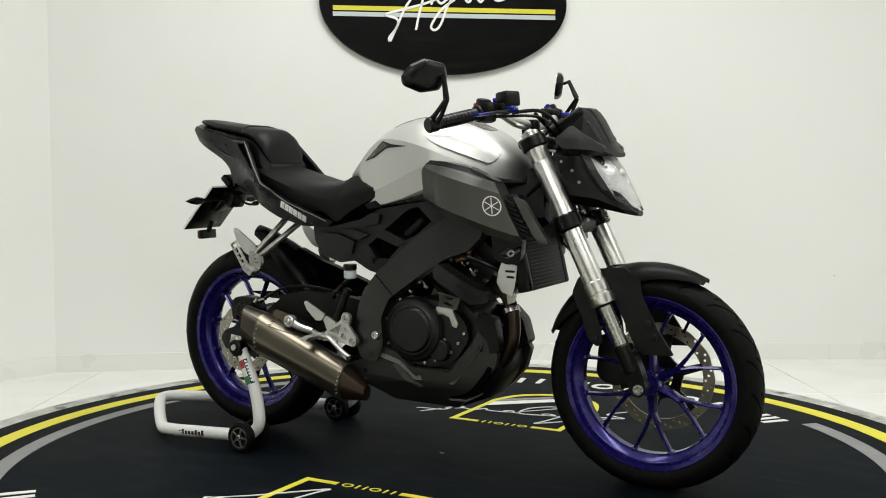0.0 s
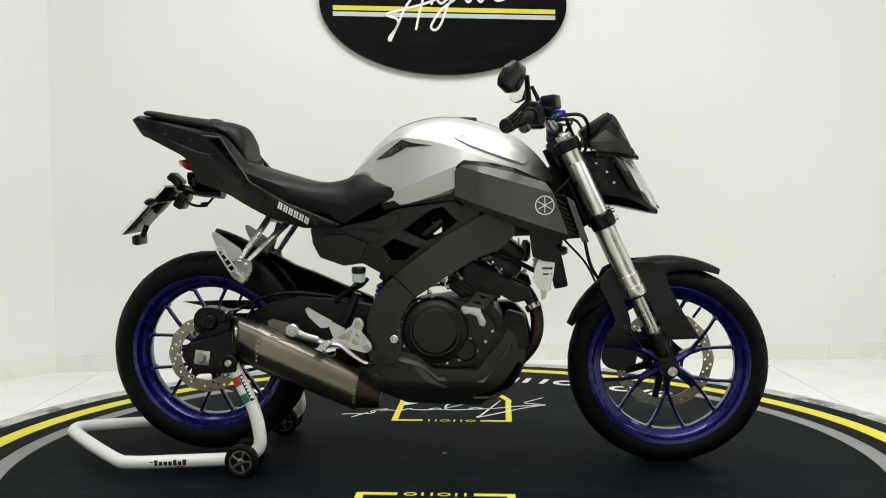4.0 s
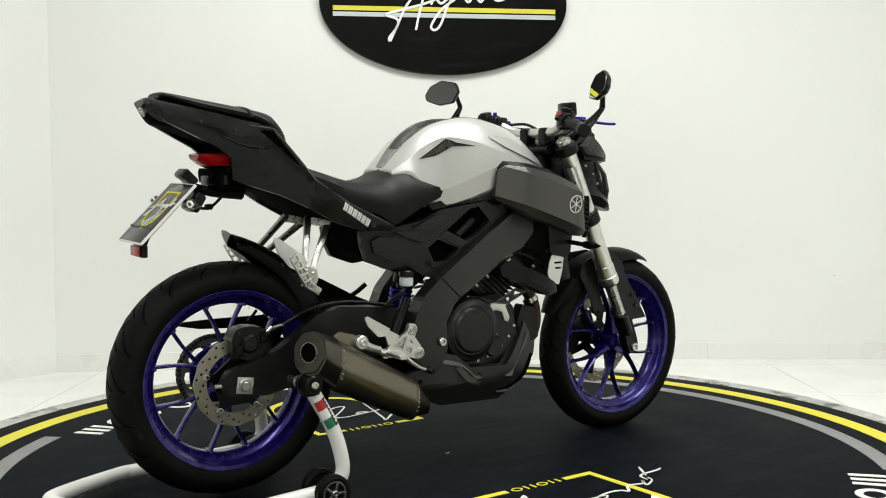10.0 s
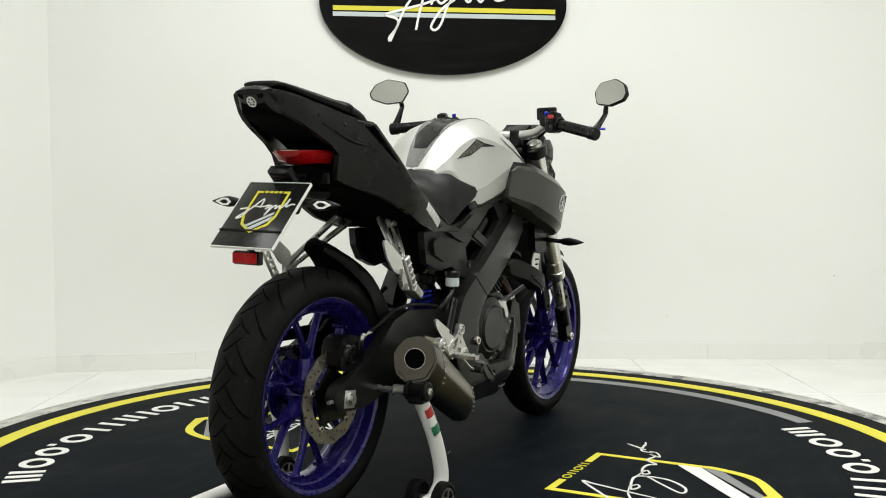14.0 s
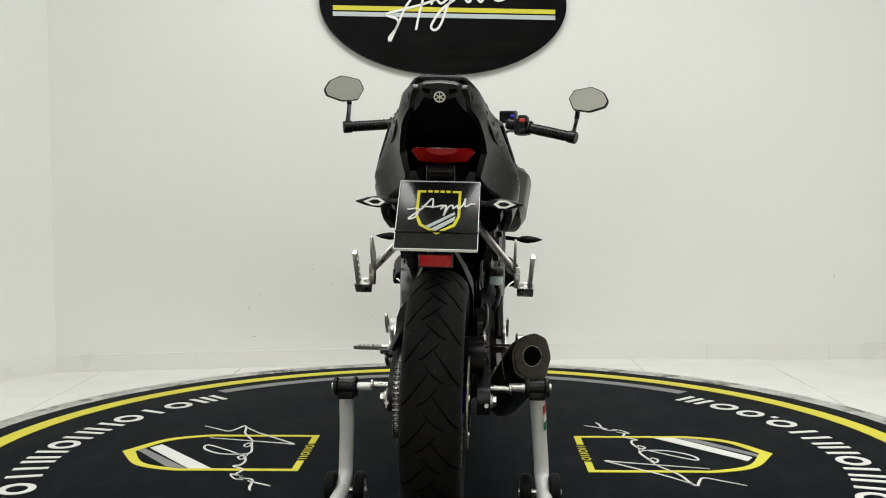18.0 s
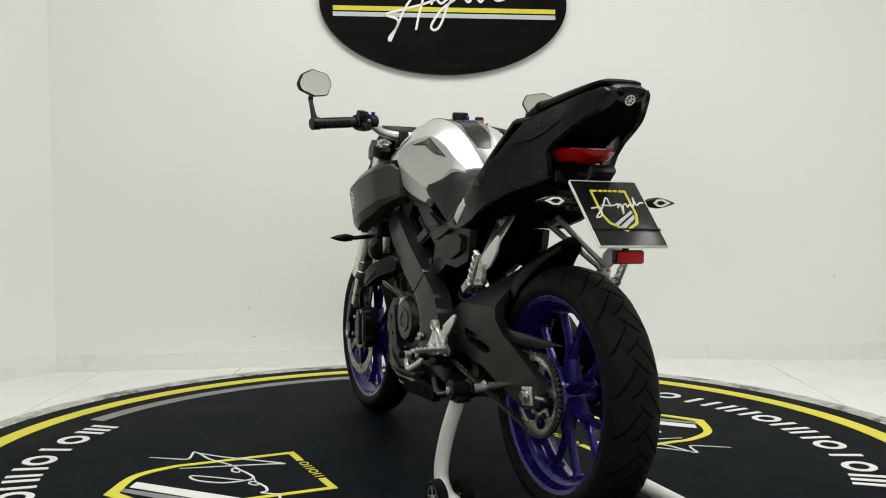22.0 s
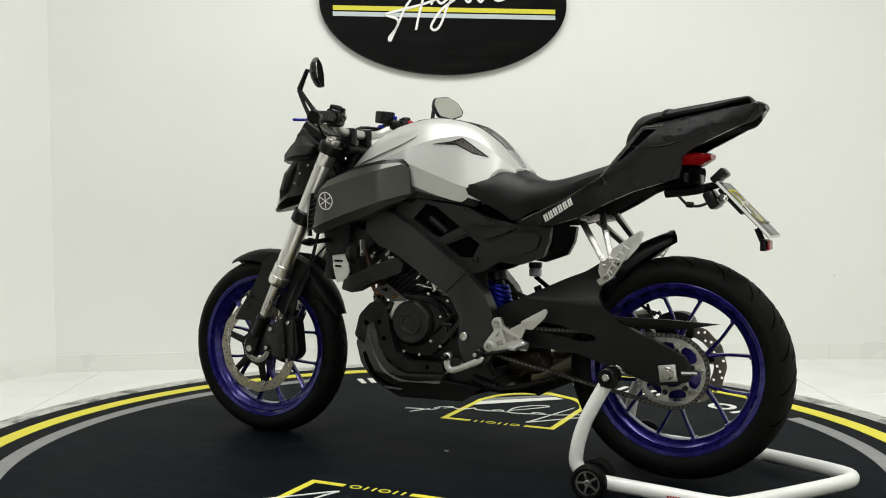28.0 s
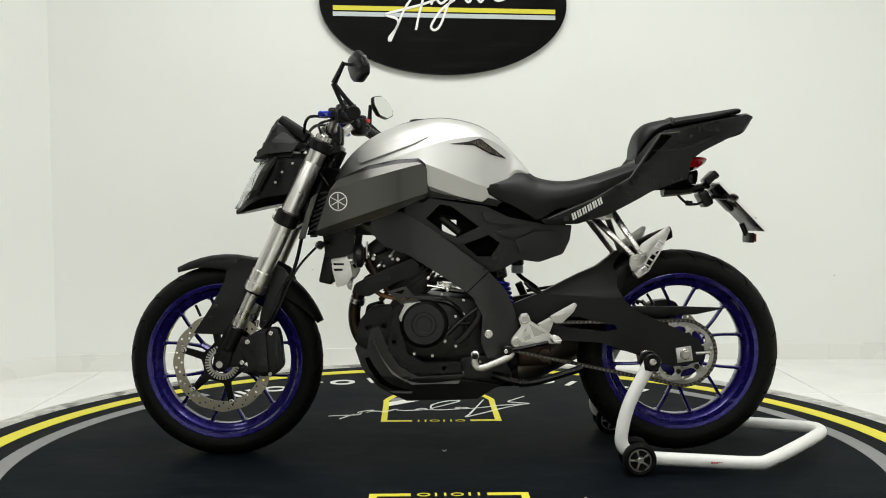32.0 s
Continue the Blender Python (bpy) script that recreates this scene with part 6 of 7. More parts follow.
# ----- engine -----
eng = part("crankcase", join(
    slab([(0.180, 0.360), (0.175, 0.440), (0.120, 0.490), (0.030, 0.484), (-0.080, 0.470), (-0.140, 0.430), (-0.160, 0.360), (-0.120, 0.280), (0.000, 0.255), (0.110, 0.270)], -0.095, 0.085, (), 0.012, 0.02),
    slab([(-0.125, 0.445), (-0.070, 0.482), (0.010, 0.488), (0.090, 0.476), (0.150, 0.430), (0.165, 0.380), (0.120, 0.315), (0.050, 0.290), (-0.050, 0.295), (-0.110, 0.335)], -0.118, -0.090, (), 0.008, 0.02),
    slab([(0.155, 0.440), (0.110, 0.484), (0.000, 0.480), (-0.060, 0.440), (-0.050, 0.350), (0.000, 0.305), (0.100, 0.310), (0.155, 0.360)], 0.080, 0.112, (), 0.008, 0.02)), ENGINE, bike, "black engine crankcase")
part("clutch_cover", lathe([(0, -0.150), (0.060, -0.150), (0.064, -0.147), (0.067, -0.143), (0.072, -0.143), (0.076, -0.139), (0.088, -0.136), (0.094, -0.128), (0.096, -0.112), (0, -0.112)], 48, at=(-0.013, 0, 0.397), closed=False), ENGINE, eng, "round black clutch cover")
part("oil_filter_cover", lathe([(0, -0.132), (0.028, -0.132), (0.032, -0.128), (0.036, -0.112), (0, -0.112)], 32, at=(0.072, 0, 0.342), closed=False), ENGINE, eng)
part("generator_cover", lathe([(0, 0.132), (0.022, 0.132), (0.024, 0.134), (0.034, 0.134), (0.036, 0.131), (0.058, 0.131), (0.068, 0.122), (0.074, 0.105), (0, 0.105)], 48, at=(0.058, 0, 0.401), closed=False), ENGINE, eng, "round black generator cover")
for x, z in ((-0.112, 0.420), (-0.100, 0.455), (-0.060, 0.480), (-0.020, 0.490), (0.105, 0.338), (0.130, 0.365), (0.150, 0.395), (0.085, 0.372), (0.055, 0.312), (0.020, 0.302), (-0.105, 0.350)):
    part("bolt", bolt((x, -0.119, z), (0, -1, 0), 0.0048, 0.005), BOLTM, eng)
for x, z in ((0.137, 0.366), (0.087, 0.314), (0.034, 0.308), (-0.003, 0.350), (-0.034, 0.336), (-0.034, 0.423), (-0.057, 0.430), (-0.010, 0.463), (0.006, 0.488), (-0.057, 0.470), (-0.105, 0.290)):
    part("bolt", bolt((x, 0.113, z), (0, 1, 0), 0.0048, 0.005), BOLTM, eng)
part("guard_arm", join(*[tube([(x, 0.118, z) for x, z in run], 0.009, 8, 3, flat=0.6) for run in (((-0.010, 0.372), (-0.050, 0.410), (-0.098, 0.448)), ((-0.098, 0.446), (-0.100, 0.418), (-0.060, 0.366), (-0.038, 0.348)), ((-0.040, 0.402), (-0.076, 0.402)))]), ENGINE, eng, "black sprocket guard arms")
part("cable_end", rod((0.050, 0.108, 0.513), (-0.002, 0.108, 0.504), 0.0045, 10, 0.001), BOLTM, eng, "bright cable end")
# A triangular glint, put in as a bright metal chip.
part("cable_stay", slab([(0.002, 0.520), (-0.020, 0.518), (-0.008, 0.498)], 0.106, 0.109, (), 0.0005), BOLTM, eng, "small bright triangle standing for a glint")
part("cable_end", rod((-0.006, 0.106, 0.502), (-0.060, 0.102, 0.496), 0.004, 10, 0.001), STEEL, eng)
for x, z in ((0.134, 0.589), (0.206, 0.592), (0.206, 0.560), (0.270, 0.578)):
    part("bolt", bolt((x, 0.098, z), (0, 1, 0), 0.006, 0.006), BOLTM, eng)
# cylinder and head, leaning forward
CY = Matrix.Translation((0.110, 0, 0.530)) @ Matrix.Rotation(radians(38), 4, "Y")
cyl = part("cylinder", move(box(0, 0, -0.02, 0.13, 0.14, 0.10, 0.008), CY), ENGINE, bike, "finned black cylinder")
for k in range(7):
    part("fin", move(box(0, 0, -0.055 + 0.014 * k, 0.150, 0.156, 0.005, 0.001), CY), ENGINE, cyl)
part("cylinder_head", move(join(box(0, 0, 0.07, 0.15, 0.17, 0.08, 0.012), box(0, 0, 0.125, 0.12, 0.15, 0.05, 0.015)), CY), ENGINE, bike, "black cylinder head")
for s in (1, -1):
    shroud_y = lambda x, z: lerp_table([(0.06, 0.150), (0.15, 0.190), (0.22, 0.200), (0.26, 0.185)], x)
    shroud = part("head_shroud", panel([(0.262, 0.496), (0.252, 0.524), (0.160, 0.566), (0.092, 0.594), (0.070, 0.576), (0.076, 0.548), (0.135, 0.528), (0.214, 0.488)], shroud_y, 0.050, s, 0.03, (), 0.007, 0.006), GRAIN, bike, "black plastic head shroud", 30)
    part("bolt", bolt((0.160, s * 0.190, 0.538), (0, s, 0), 0.008, 0.003), ENGINE, shroud)
    part("shroud_web", panel([(0.235, 0.505), (0.170, 0.540), (0.155, 0.532), (0.215, 0.496)], lambda x, z: shroud_y(x, z) + 0.003, 0.006, s, 0.03, (), 0.002, 0.003), GRAIN, shroud)
    mount = join(panel([(0.054, 0.442), (0.063, 0.466), (0.086, 0.470), (0.122, 0.464), (0.115, 0.456), (0.132, 0.421), (0.126, 0.408), (0.113, 0.413), (0.104, 0.438), (0.083, 0.446)], lambda x, z: 0.124, 0.006, s, 0, (), 0.001, 0.003),
                 panel([(0.072, 0.466), (0.126, 0.460), (0.162, 0.500), (0.108, 0.516)], lambda x, z: 0.124 + 1.15 * max(0, z - 0.464), 0.005, s, 0.012, ([(0.112, 0.506), (0.146, 0.497), (0.120, 0.491)], [(0.092, 0.480), (0.112, 0.486), (0.124, 0.470), (0.104, 0.473)]), 0.0, 0.0))
    part("engine_mount", mount, ALLOY, bike, "silver engine mount plate with cut-outs", 30)
    for x, z in ((0.150, 0.590), (0.175, 0.570), (0.110, 0.560), (0.020, 0.560), (-0.010, 0.530)):
        part("bolt", bolt((x, s * 0.092, z), (0, s, 0), 0.0045, 0.005), BOLTM, eng)
part("throttle_body", join(rod((-0.02, 0, 0.600), (0.07, 0, 0.570), 0.032, 20, 0.004), box(0.02, 0.05, 0.600, 0.06, 0.05, 0.05, 0.006), box(-0.02, -0.06, 0.585, 0.05, 0.04, 0.045, 0.006)), ENGINE, bike)
for pts, r, mt in (([(0.20, 0.07, 0.60), (0.10, 0.11, 0.640), (0.00, 0.105, 0.570), (-0.04, 0.10, 0.510)], 0.005, BLACKP), ([(0.16, -0.10, 0.640), (0.06, -0.105, 0.595), (-0.02, -0.10, 0.545), (-0.06, -0.105, 0.505)], 0.006, BLACKP),
                   ([(0.24, 0.09, 0.62), (0.20, 0.115, 0.545), (0.165, 0.112, 0.500), (0.185, 0.10, 0.47)], 0.008, HEADER), ([(0.28, -0.09, 0.56), (0.20, -0.12, 0.60), (0.10, -0.11, 0.62), (0.02, -0.10, 0.57)], 0.007, BLACKP),
                   ([(-0.10, 0.09, 0.50), (-0.04, 0.115, 0.525), (0.02, 0.11, 0.53), (0.06, 0.10, 0.50)], 0.006, BLACKP), ([(-0.24, 0.08, 0.52), (-0.26, 0.09, 0.50), (-0.29, 0.08, 0.485), (-0.30, 0.05, 0.46)], 0.007, BLACKP),
                   ([(0.05, 0.10, 0.47), (-0.02, 0.118, 0.46), (-0.06, 0.115, 0.41), (-0.07, 0.115, 0.36)], 0.007, BLACKP)):
    part("hose", tube(pts, r, 8), mt, bike)
# Made-up bright metal bits, for the glints among the engine parts.
for x, y, z in ((-0.03, 0.108, 0.512), (0.01, 0.108, 0.522), (0.205, 0.09, 0.600), (0.24, -0.095, 0.565), (0.21, -0.10, 0.545), (-0.045, -0.108, 0.515)):
    part("clip", box(x, y, z, 0.012, 0.010, 0.010, 0.002, (20, 30, 0)), BOLTM, eng)
# More added bits, each a bright speck rather than a known part.
for x, y, z in ((0.075, 0.105, 0.590), (0.120, 0.100, 0.615), (0.155, 0.098, 0.600), (0.190, 0.095, 0.570), (0.045, 0.108, 0.535), (-0.012, 0.110, 0.500), (0.100, -0.104, 0.600), (0.140, -0.100, 0.585), (0.170, -0.098, 0.560), (0.020, -0.108, 0.520), (-0.030, -0.112, 0.505), (0.060, -0.106, 0.545)):
    part("clip", join(box(x, y, z, 0.014, 0.008, 0.009, 0.002, (15, 40, 10)), rod((x, y, z), (x - 0.012, y, z + 0.016), 0.0035, 8)), BOLTM, eng)
part("breather_hose", tube([(0.215, 0.085, 0.520), (0.190, 0.110, 0.490), (0.150, 0.112, 0.478), (0.110, 0.110, 0.470)], 0.0065, 8), COPPER, bike, "copper-coloured hose beside the cylinder")
part("spark_lead", tube([(0.165, -0.09, 0.640), (0.150, -0.105, 0.610), (0.120, -0.105, 0.600)], 0.008, 8), COPPER, bike)
# radiator
RT = Matrix.Translation((0.325, 0, 0.608)) @ Matrix.Rotation(radians(-12), 4, "Y")
rad = part("radiator", move(box(0, 0, 0, 0.034, 0.225, 0.178, 0.004), RT), MESHM, bike, "black radiator core")
for k in range(17):
    part("radiator_fin", move(box(0.0178, 0, -0.080 + 0.010 * k, 0.003, 0.205, 0.002), RT), ENGINE, rad)
for s in (1, -1):
    part("radiator_tank", move(box(0, s * 0.120, 0, 0.040, 0.024, 0.178, 0.006), RT), BLACKP, rad)
for s in (1, -1):
    slots = [[(0.288 + 0.004 * q, 0.580 - 0.016 * q), (0.319 - 0.002 * q, 0.580 - 0.016 * q), (0.318 - 0.002 * q, 0.574 - 0.016 * q), (0.289 + 0.004 * q, 0.574 - 0.016 * q)] for q in range(2)]
    gl = slab([(0.325, 0.593), (0.279, 0.601), (0.269, 0.577), (0.263, 0.545), (0.278, 0.520), (0.309, 0.510), (0.321, 0.556)], s * 0.134, s * 0.138, slots, 0.001, 0.004)
    part("radiator_guard", gl, ALLOY, rad, "silver slotted radiator side guard")
    part("radiator_bracket", slab([(0.350, 0.690), (0.250, 0.700), (0.262, 0.610), (0.300, 0.596), (0.340, 0.600)], s * 0.126, s * 0.150, (), 0.004, 0.008), BLACKP, rad, "black radiator side bracket")
part("radiator_foot", join(slab([(0.284, 0.520), (0.308, 0.520), (0.299, 0.489), (0.288, 0.485)], -0.122, -0.096, (), 0.003), box(0.302, 0, 0.520, 0.026, 0.225, 0.014, 0.003)), STEEL, rad, "grey radiator drain foot")
part("radiator_label", move(box(0.010, -0.085, 0.117, 0.004, 0.060, 0.040), RT), SIGNG, rad, "pale grey sticker of unreadable lines")
horn = part("horn", lathe([(0, 0.0), (0.026, 0.0), (0.030, 0.003), (0.034, 0.004), (0.034, 0.018), (0.022, 0.028), (0, 0.028)], 28, "x", at=(0.230, 0.150, 0.602), closed=False), ENGINE, bike, "round black horn")
part("horn_bracket", box(0.222, 0.132, 0.618, 0.005, 0.024, 0.050, 0.002), ALLOY, horn, "silver horn bracket")
part("bolt", bolt((0.219, 0.134, 0.604), (-1, 0, 0), 0.009, 0.005), BOLTM, horn)
# exhaust
header = tube([(0.205, -0.035, 0.520), (0.245, -0.045, 0.500), (0.274, -0.060, 0.440), (0.272, -0.065, 0.370), (0.235, -0.055, 0.310), (0.16, -0.04, 0.255), (0.05, -0.04, 0.225), (-0.10, -0.07, 0.222), (-0.20, -0.110, 0.235)], 0.019, 14, 6)
hp_ob = part("exhaust_pipe", header, HEADER, bike, "heat-stained brown exhaust header")
part("heat_clamp", join(rod((0.262, -0.052, 0.466), (0.270, -0.057, 0.448), 0.024, 20, 0.003)), BOLTM, hp_ob)


def muffler_section(c, wid, hgt, cuts):
    """Can section in y-z round c: eight flats with rounded corners."""
    loop = [(-0.15, 1.04), (0.58, 0.88), (1.05, 0.25), (0.88, -0.68), (0.20, -1.13), (-0.64, -0.93), (-1.06, -0.12), (-0.78, 0.76)]
    for share in cuts:
        loop = [(a[0] + (b[0] - a[0]) * q, a[1] + (b[1] - a[1]) * q) for a, b in zip(loop, loop[1:] + loop[:1]) for q in (share, 1 - share)]
    return [(c.y + wid * a, c.z + hgt * b) for a, b in loop]


mf, mb = Vector((-0.215, -0.150, 0.219)), Vector((-0.522, -0.208, 0.372))


def can(f0, f1, w0, w1, h0, h1, slant0=0.0, slant1=0.0, cuts=(0.18, 0.25, 0.25)):
    """A stretch of the muffler between two shares of its axis, its sections leaning with the axis; slant: the cut turns outwards."""
    st2 = []
    for f in (0.0, 0.33, 0.66, 1.0):
        c = mf.lerp(mb, f0 + (f1 - f0) * f)
        st2.append((c.x, muffler_section(c, w0 + (w1 - w0) * f, h0 + (h1 - h0) * f, cuts)))
    b = loft(st2, 1, mirror=False)
    for v in b.verts:
        share = (v.co.x - mf.x) / (mb.x - mf.x)
        v.co.x += 0.12 * (v.co.z - mf.z - (mb.z - mf.z) * share)
        v.co.x += (slant0 + (slant1 - slant0) * (share - f0) / (f1 - f0)) * (mf.y + (mb.y - mf.y) * share - v.co.y)
    return b


muf = part("muffler", can(0.06, 0.93, 0.050, 0.056, 0.055, 0.063), TITAN, bike, "bronze-toned brushed metal muffler can", 40)
part("end_cap", can(0.93, 1.15, 0.0565, 0.047, 0.0635, 0.054, 0.0, 0.45, (0.13, 0.25)), CAPM, muf, "tapered bronze-toned muffler end cap", 35)
part("cap_mouth", can(1.140, 1.158, 0.043, 0.041, 0.049, 0.047, 0.45, 0.45, (0.13, 0.25)), CAPM, muf, "dark bronze end plate", 35)
tip = mf.lerp(mb, 1.160)
tip_m = Matrix.Translation(tip) @ Vector((-1, -0.45, 0.12)).to_track_quat("Y", "Z").to_matrix().to_4x4()
part("outlet", move(lathe([(0.0242, 0.004), (0.0255, 0.004), (0.0255, -0.012), (0.0242, -0.012)], 28), tip_m), STEEL, muf, "thin steel outlet rim")
part("outlet_bore", move(lathe([(0, 0.0022), (0.0240, 0.0022), (0.0240, -0.01), (0, -0.01)], 28, closed=False), tip_m), NEARBLACK, muf)
part("strap", can(0.895, 0.940, 0.0560, 0.0572, 0.0625, 0.0645), TITAN, muf, "riveted metal band", 40)
part("strap", can(0.055, 0.085, 0.0506, 0.0512, 0.0556, 0.0562), TITAN, muf, "riveted metal band", 40)
part("front_cone", can(-0.14, 0.06, 0.020, 0.046, 0.022, 0.051), HEADER, muf, "dark muffler cone", 40)
for k in range(6):
    for f, w2, h2 in ((0.917, 0.0560, 0.0625), (0.070, 0.0506, 0.0556)):
        c = mf.lerp(mb, f)
        zz = h2 * (0.62 - 0.22 * k)
        yy = -w2 * (1.0 - 0.30 * max(0, (zz / h2) + 0.1) ** 1.5 - 0.3 * max(0, -(zz / h2) - 0.1) ** 1.5) - 0.001
        part("rivet", bolt((c.x + 0.12 * zz, c.y + yy, c.z + zz), (0, -1, 0), 0.0024, 0.0025), STEEL, muf)
part("muffler_mount", join(tube([(-0.411, -0.192, 0.405), (-0.383, -0.188, 0.389), (-0.345, -0.175, 0.376)], [0.014, 0.011, 0.010], 10, 3), rod((-0.411, -0.182, 0.405), (-0.411, -0.205, 0.405), 0.0185, 22, 0.003)), ALLOY, muf, "alloy muffler bracket")
part("mount_bolt", bolt((-0.411, -0.205, 0.405), (0, -1, 0), 0.010, 0.006), BOLTM, muf)
part("mount_plate", slab([(-0.485, 0.428), (-0.470, 0.436), (-0.424, 0.424), (-0.400, 0.400), (-0.430, 0.384), (-0.480, 0.402)], -0.186, -0.180, (), 0.001), TITAN, muf, "bronze-toned mount plate")
can_tree = skin(move(can(0.06, 0.93, 0.050, 0.056, 0.055, 0.063), Matrix.Diagonal((1, -1, 1, 1))))
for k in range(9):
    x0, w2 = -0.466 + 0.0092 * k, (0.0075 if k else 0.0085)
    z0 = 0.3985 - 0.36 * (x0 + 0.466) - (0.0 if k else 0.002)
    part("letter_bar", on_side(can_tree, [(x0, z0), (x0 + w2, z0 - 0.36 * w2), (x0 + w2 + 0.003, z0 - 0.36 * w2 + (0.0085 if k > 1 else 0.011)), (x0 + 0.003, z0 + (0.0085 if k > 1 else 0.011))], -1, 0.0008, 0.002, 0.01), ETCH, muf, "dark unreadable lettering bar")
part("letter_underline", on_side(can_tree, [(-0.462, 0.3915), (-0.384, 0.3635), (-0.384, 0.3655), (-0.462, 0.3935)], -1, 0.0006, 0.002, 0.01), ETCH, muf)

# belly pan
PAN_TOP_R = [(-0.258, 0.279), (-0.180, 0.298), (-0.150, 0.348), (-0.068, 0.328), (-0.018, 0.288), (0.110, 0.284), (0.175, 0.368), (0.192, 0.404), (0.245, 0.338), (0.238, 0.300), (0.165, 0.222), (0.115, 0.174), (-0.098, 0.180), (-0.200, 0.225)]
PAN_TOP_L = [(-0.160, 0.222), (-0.045, 0.240), (-0.060, 0.258), (0.075, 0.250), (0.130, 0.282), (0.160, 0.325), (0.190, 0.396), (0.232, 0.375), (0.262, 0.330), (0.240, 0.270), (0.190, 0.212), (0.110, 0.172), (-0.098, 0.178)]


def pan_y(x, z):
    y = 0.140 - 0.62 * max(0, 0.245 - z) - 0.30 * max(0, x - 0.13) - 0.12 * max(0, -0.10 - x)
    return y - 0.05 * max(0, z - 0.30)


def pan_parts():
    return (panel(PAN_TOP_L, pan_y, 0.022, 1, 0.028, (ring2d(0.205, 0.352, 0.008, 10), ring2d(0.110, 0.238, 0.007, 10)), 0.003, 0.005),
                             panel(PAN_TOP_R, pan_y, 0.022, -1, 0.028, (ring2d(0.198, 0.352, 0.008, 10), ring2d(-0.130, 0.312, 0.009, 10), ring2d(0.010, 0.262, 0.009, 10), ring2d(-0.185, 0.262, 0.008, 10)), 0.003, 0.005),
                             loft([(0.240, [(0, .330), (.07, .330), (.08, .30), (.05, .285), (0, .285)]), (0.205, [(0, .28), (.08, .28), (.085, .245), (.06, .225), (0, .222)]), (0.115, [(0, .22), (.085, .22), (.088, .19), (.065, .174), (0, .170)]), (-0.098, [(0, .22), (.085, .22), (.088, .20), (.065, .186), (0, .182)]), (-0.20, [(0, .25), (.07, .25), (.075, .24), (.05, .225), (0, .222)])], 2))


pan_l, pan_r, pan_mid = pan_parts()
pan = part("belly_pan", pan_mid, GRAIN, bike, "dark textured engine belly pan", 28)
part("pan_side", pan_l, PANG, pan, "dark textured pan side", 28)
part("pan_side", pan_r, PANG, pan, "dark textured pan side", 28)
for s in (1, -1):
    top_z = [(-0.06, 0.262), (0.075, 0.258), (0.134, 0.292), (0.165, 0.335), (0.192, 0.390)] if s > 0 else [(-0.150, 0.347), (-0.070, 0.327), (-0.020, 0.287), (0.108, 0.283), (0.172, 0.365), (0.190, 0.400)]
    lo = [(x + 0.018, z - 0.032) for x, z in top_z]
    lean = lambda x, z: pan_y(x, z) + 0.008 - 0.9 * min(0.034, max(0, z - lerp_table(lo, x)))
    # Same plastic as the sides: the light on the bevel is in its colour.
    part("pan_lip", panel(top_z + list(reversed(lo)), lean, 0.014, s, 0.016, (), 0.003, 0.003), PANM, pan, "bevelled upper lip, its lit tone in the grey", 20)
    rec = [(0.092, 0.206), (0.150, 0.209), (0.186, 0.226), (0.220, 0.272), (0.232, 0.300), (0.220, 0.306), (0.206, 0.282), (0.178, 0.244), (0.152, 0.224)]
    # No recess is cut in: its shade is this near-black strip.
    part("pan_recess", panel(rec, lambda x, z: pan_y(x, z) + 0.001, 0.004, s, 0.02, (), 0, 0.003), NEARBLACK, pan, "dark strip for the shade of a recess")
    # Highlight under the recess, put in as a lighter ledge.
    part("pan_ledge", panel([(0.092, 0.204), (0.152, 0.206), (0.190, 0.224), (0.186, 0.216), (0.150, 0.198), (0.096, 0.198)], lambda x, z: pan_y(x, z) + 0.006 - 0.8 * max(0, z - 0.196), 0.008, s, 0.02, (), 0, 0.002), PANM, pan)
# Lit step of the same plastic, painted in the lighter grey.
part("pan_step", panel([(-0.060, 0.300), (-0.020, 0.262), (0.020, 0.236), (0.010, 0.230), (-0.040, 0.254), (-0.075, 0.292)], lambda x, z: pan_y(x, z) + 0.006, 0.010, -1, 0.016, (), 0.003, 0.003), PANM, pan, "step of the pan, its lit tone in the grey", 20)
part("crash_cover", slab([(0.262, 0.350), (0.245, 0.415), (0.205, 0.455), (0.150, 0.455), (0.150, 0.350), (0.190, 0.300)], 0.060, 0.110, (ring2d(0.220, 0.390, 0.009, 10), ring2d(0.175, 0.395, 0.008, 10)), 0.006, 0.01), GRAIN, bike, "dark plastic crash cover")
part("crash_cover", slab([(0.255, 0.350), (0.240, 0.440), (0.190, 0.455), (0.170, 0.400), (0.190, 0.330)], -0.110, -0.075, (), 0.006, 0.01), GRAIN, bike, "dark plastic crash cover")
part("engine_guard", panel([(0.165, 0.330), (0.150, 0.420), (0.135, 0.440), (0.125, 0.380), (0.105, 0.315), (0.060, 0.290), (-0.045, 0.290), (-0.055, 0.262), (0.075, 0.258), (0.130, 0.290)], lambda x, z: 0.134, 0.03, 1, 0.03, (ring2d(0.145, 0.350, 0.007, 10), ring2d(0.000, 0.274, 0.007, 10)), 0.004, 0.006), GRAIN, bike, "black plastic engine side guard")
part("engine_underside", box(-0.02, 0, 0.25, 0.34, 0.16, 0.06, 0.01), ENGINE, bike)
part("side_stand", tube([(-0.140, 0.110, 0.250), (-0.240, 0.135, 0.230), (-0.360, 0.140, 0.262), (-0.400, 0.140, 0.275)], [0.012, 0.011, 0.010, 0.012], 10, 4), BLACKP, bike, "folded black side stand")
part("stand_bracket", slab([(-0.05, 0.30), (-0.17, 0.31), (-0.20, 0.25), (-0.12, 0.215), (-0.03, 0.23)], 0.075, 0.105, (), 0.006, 0.01), ENGINE, bike)
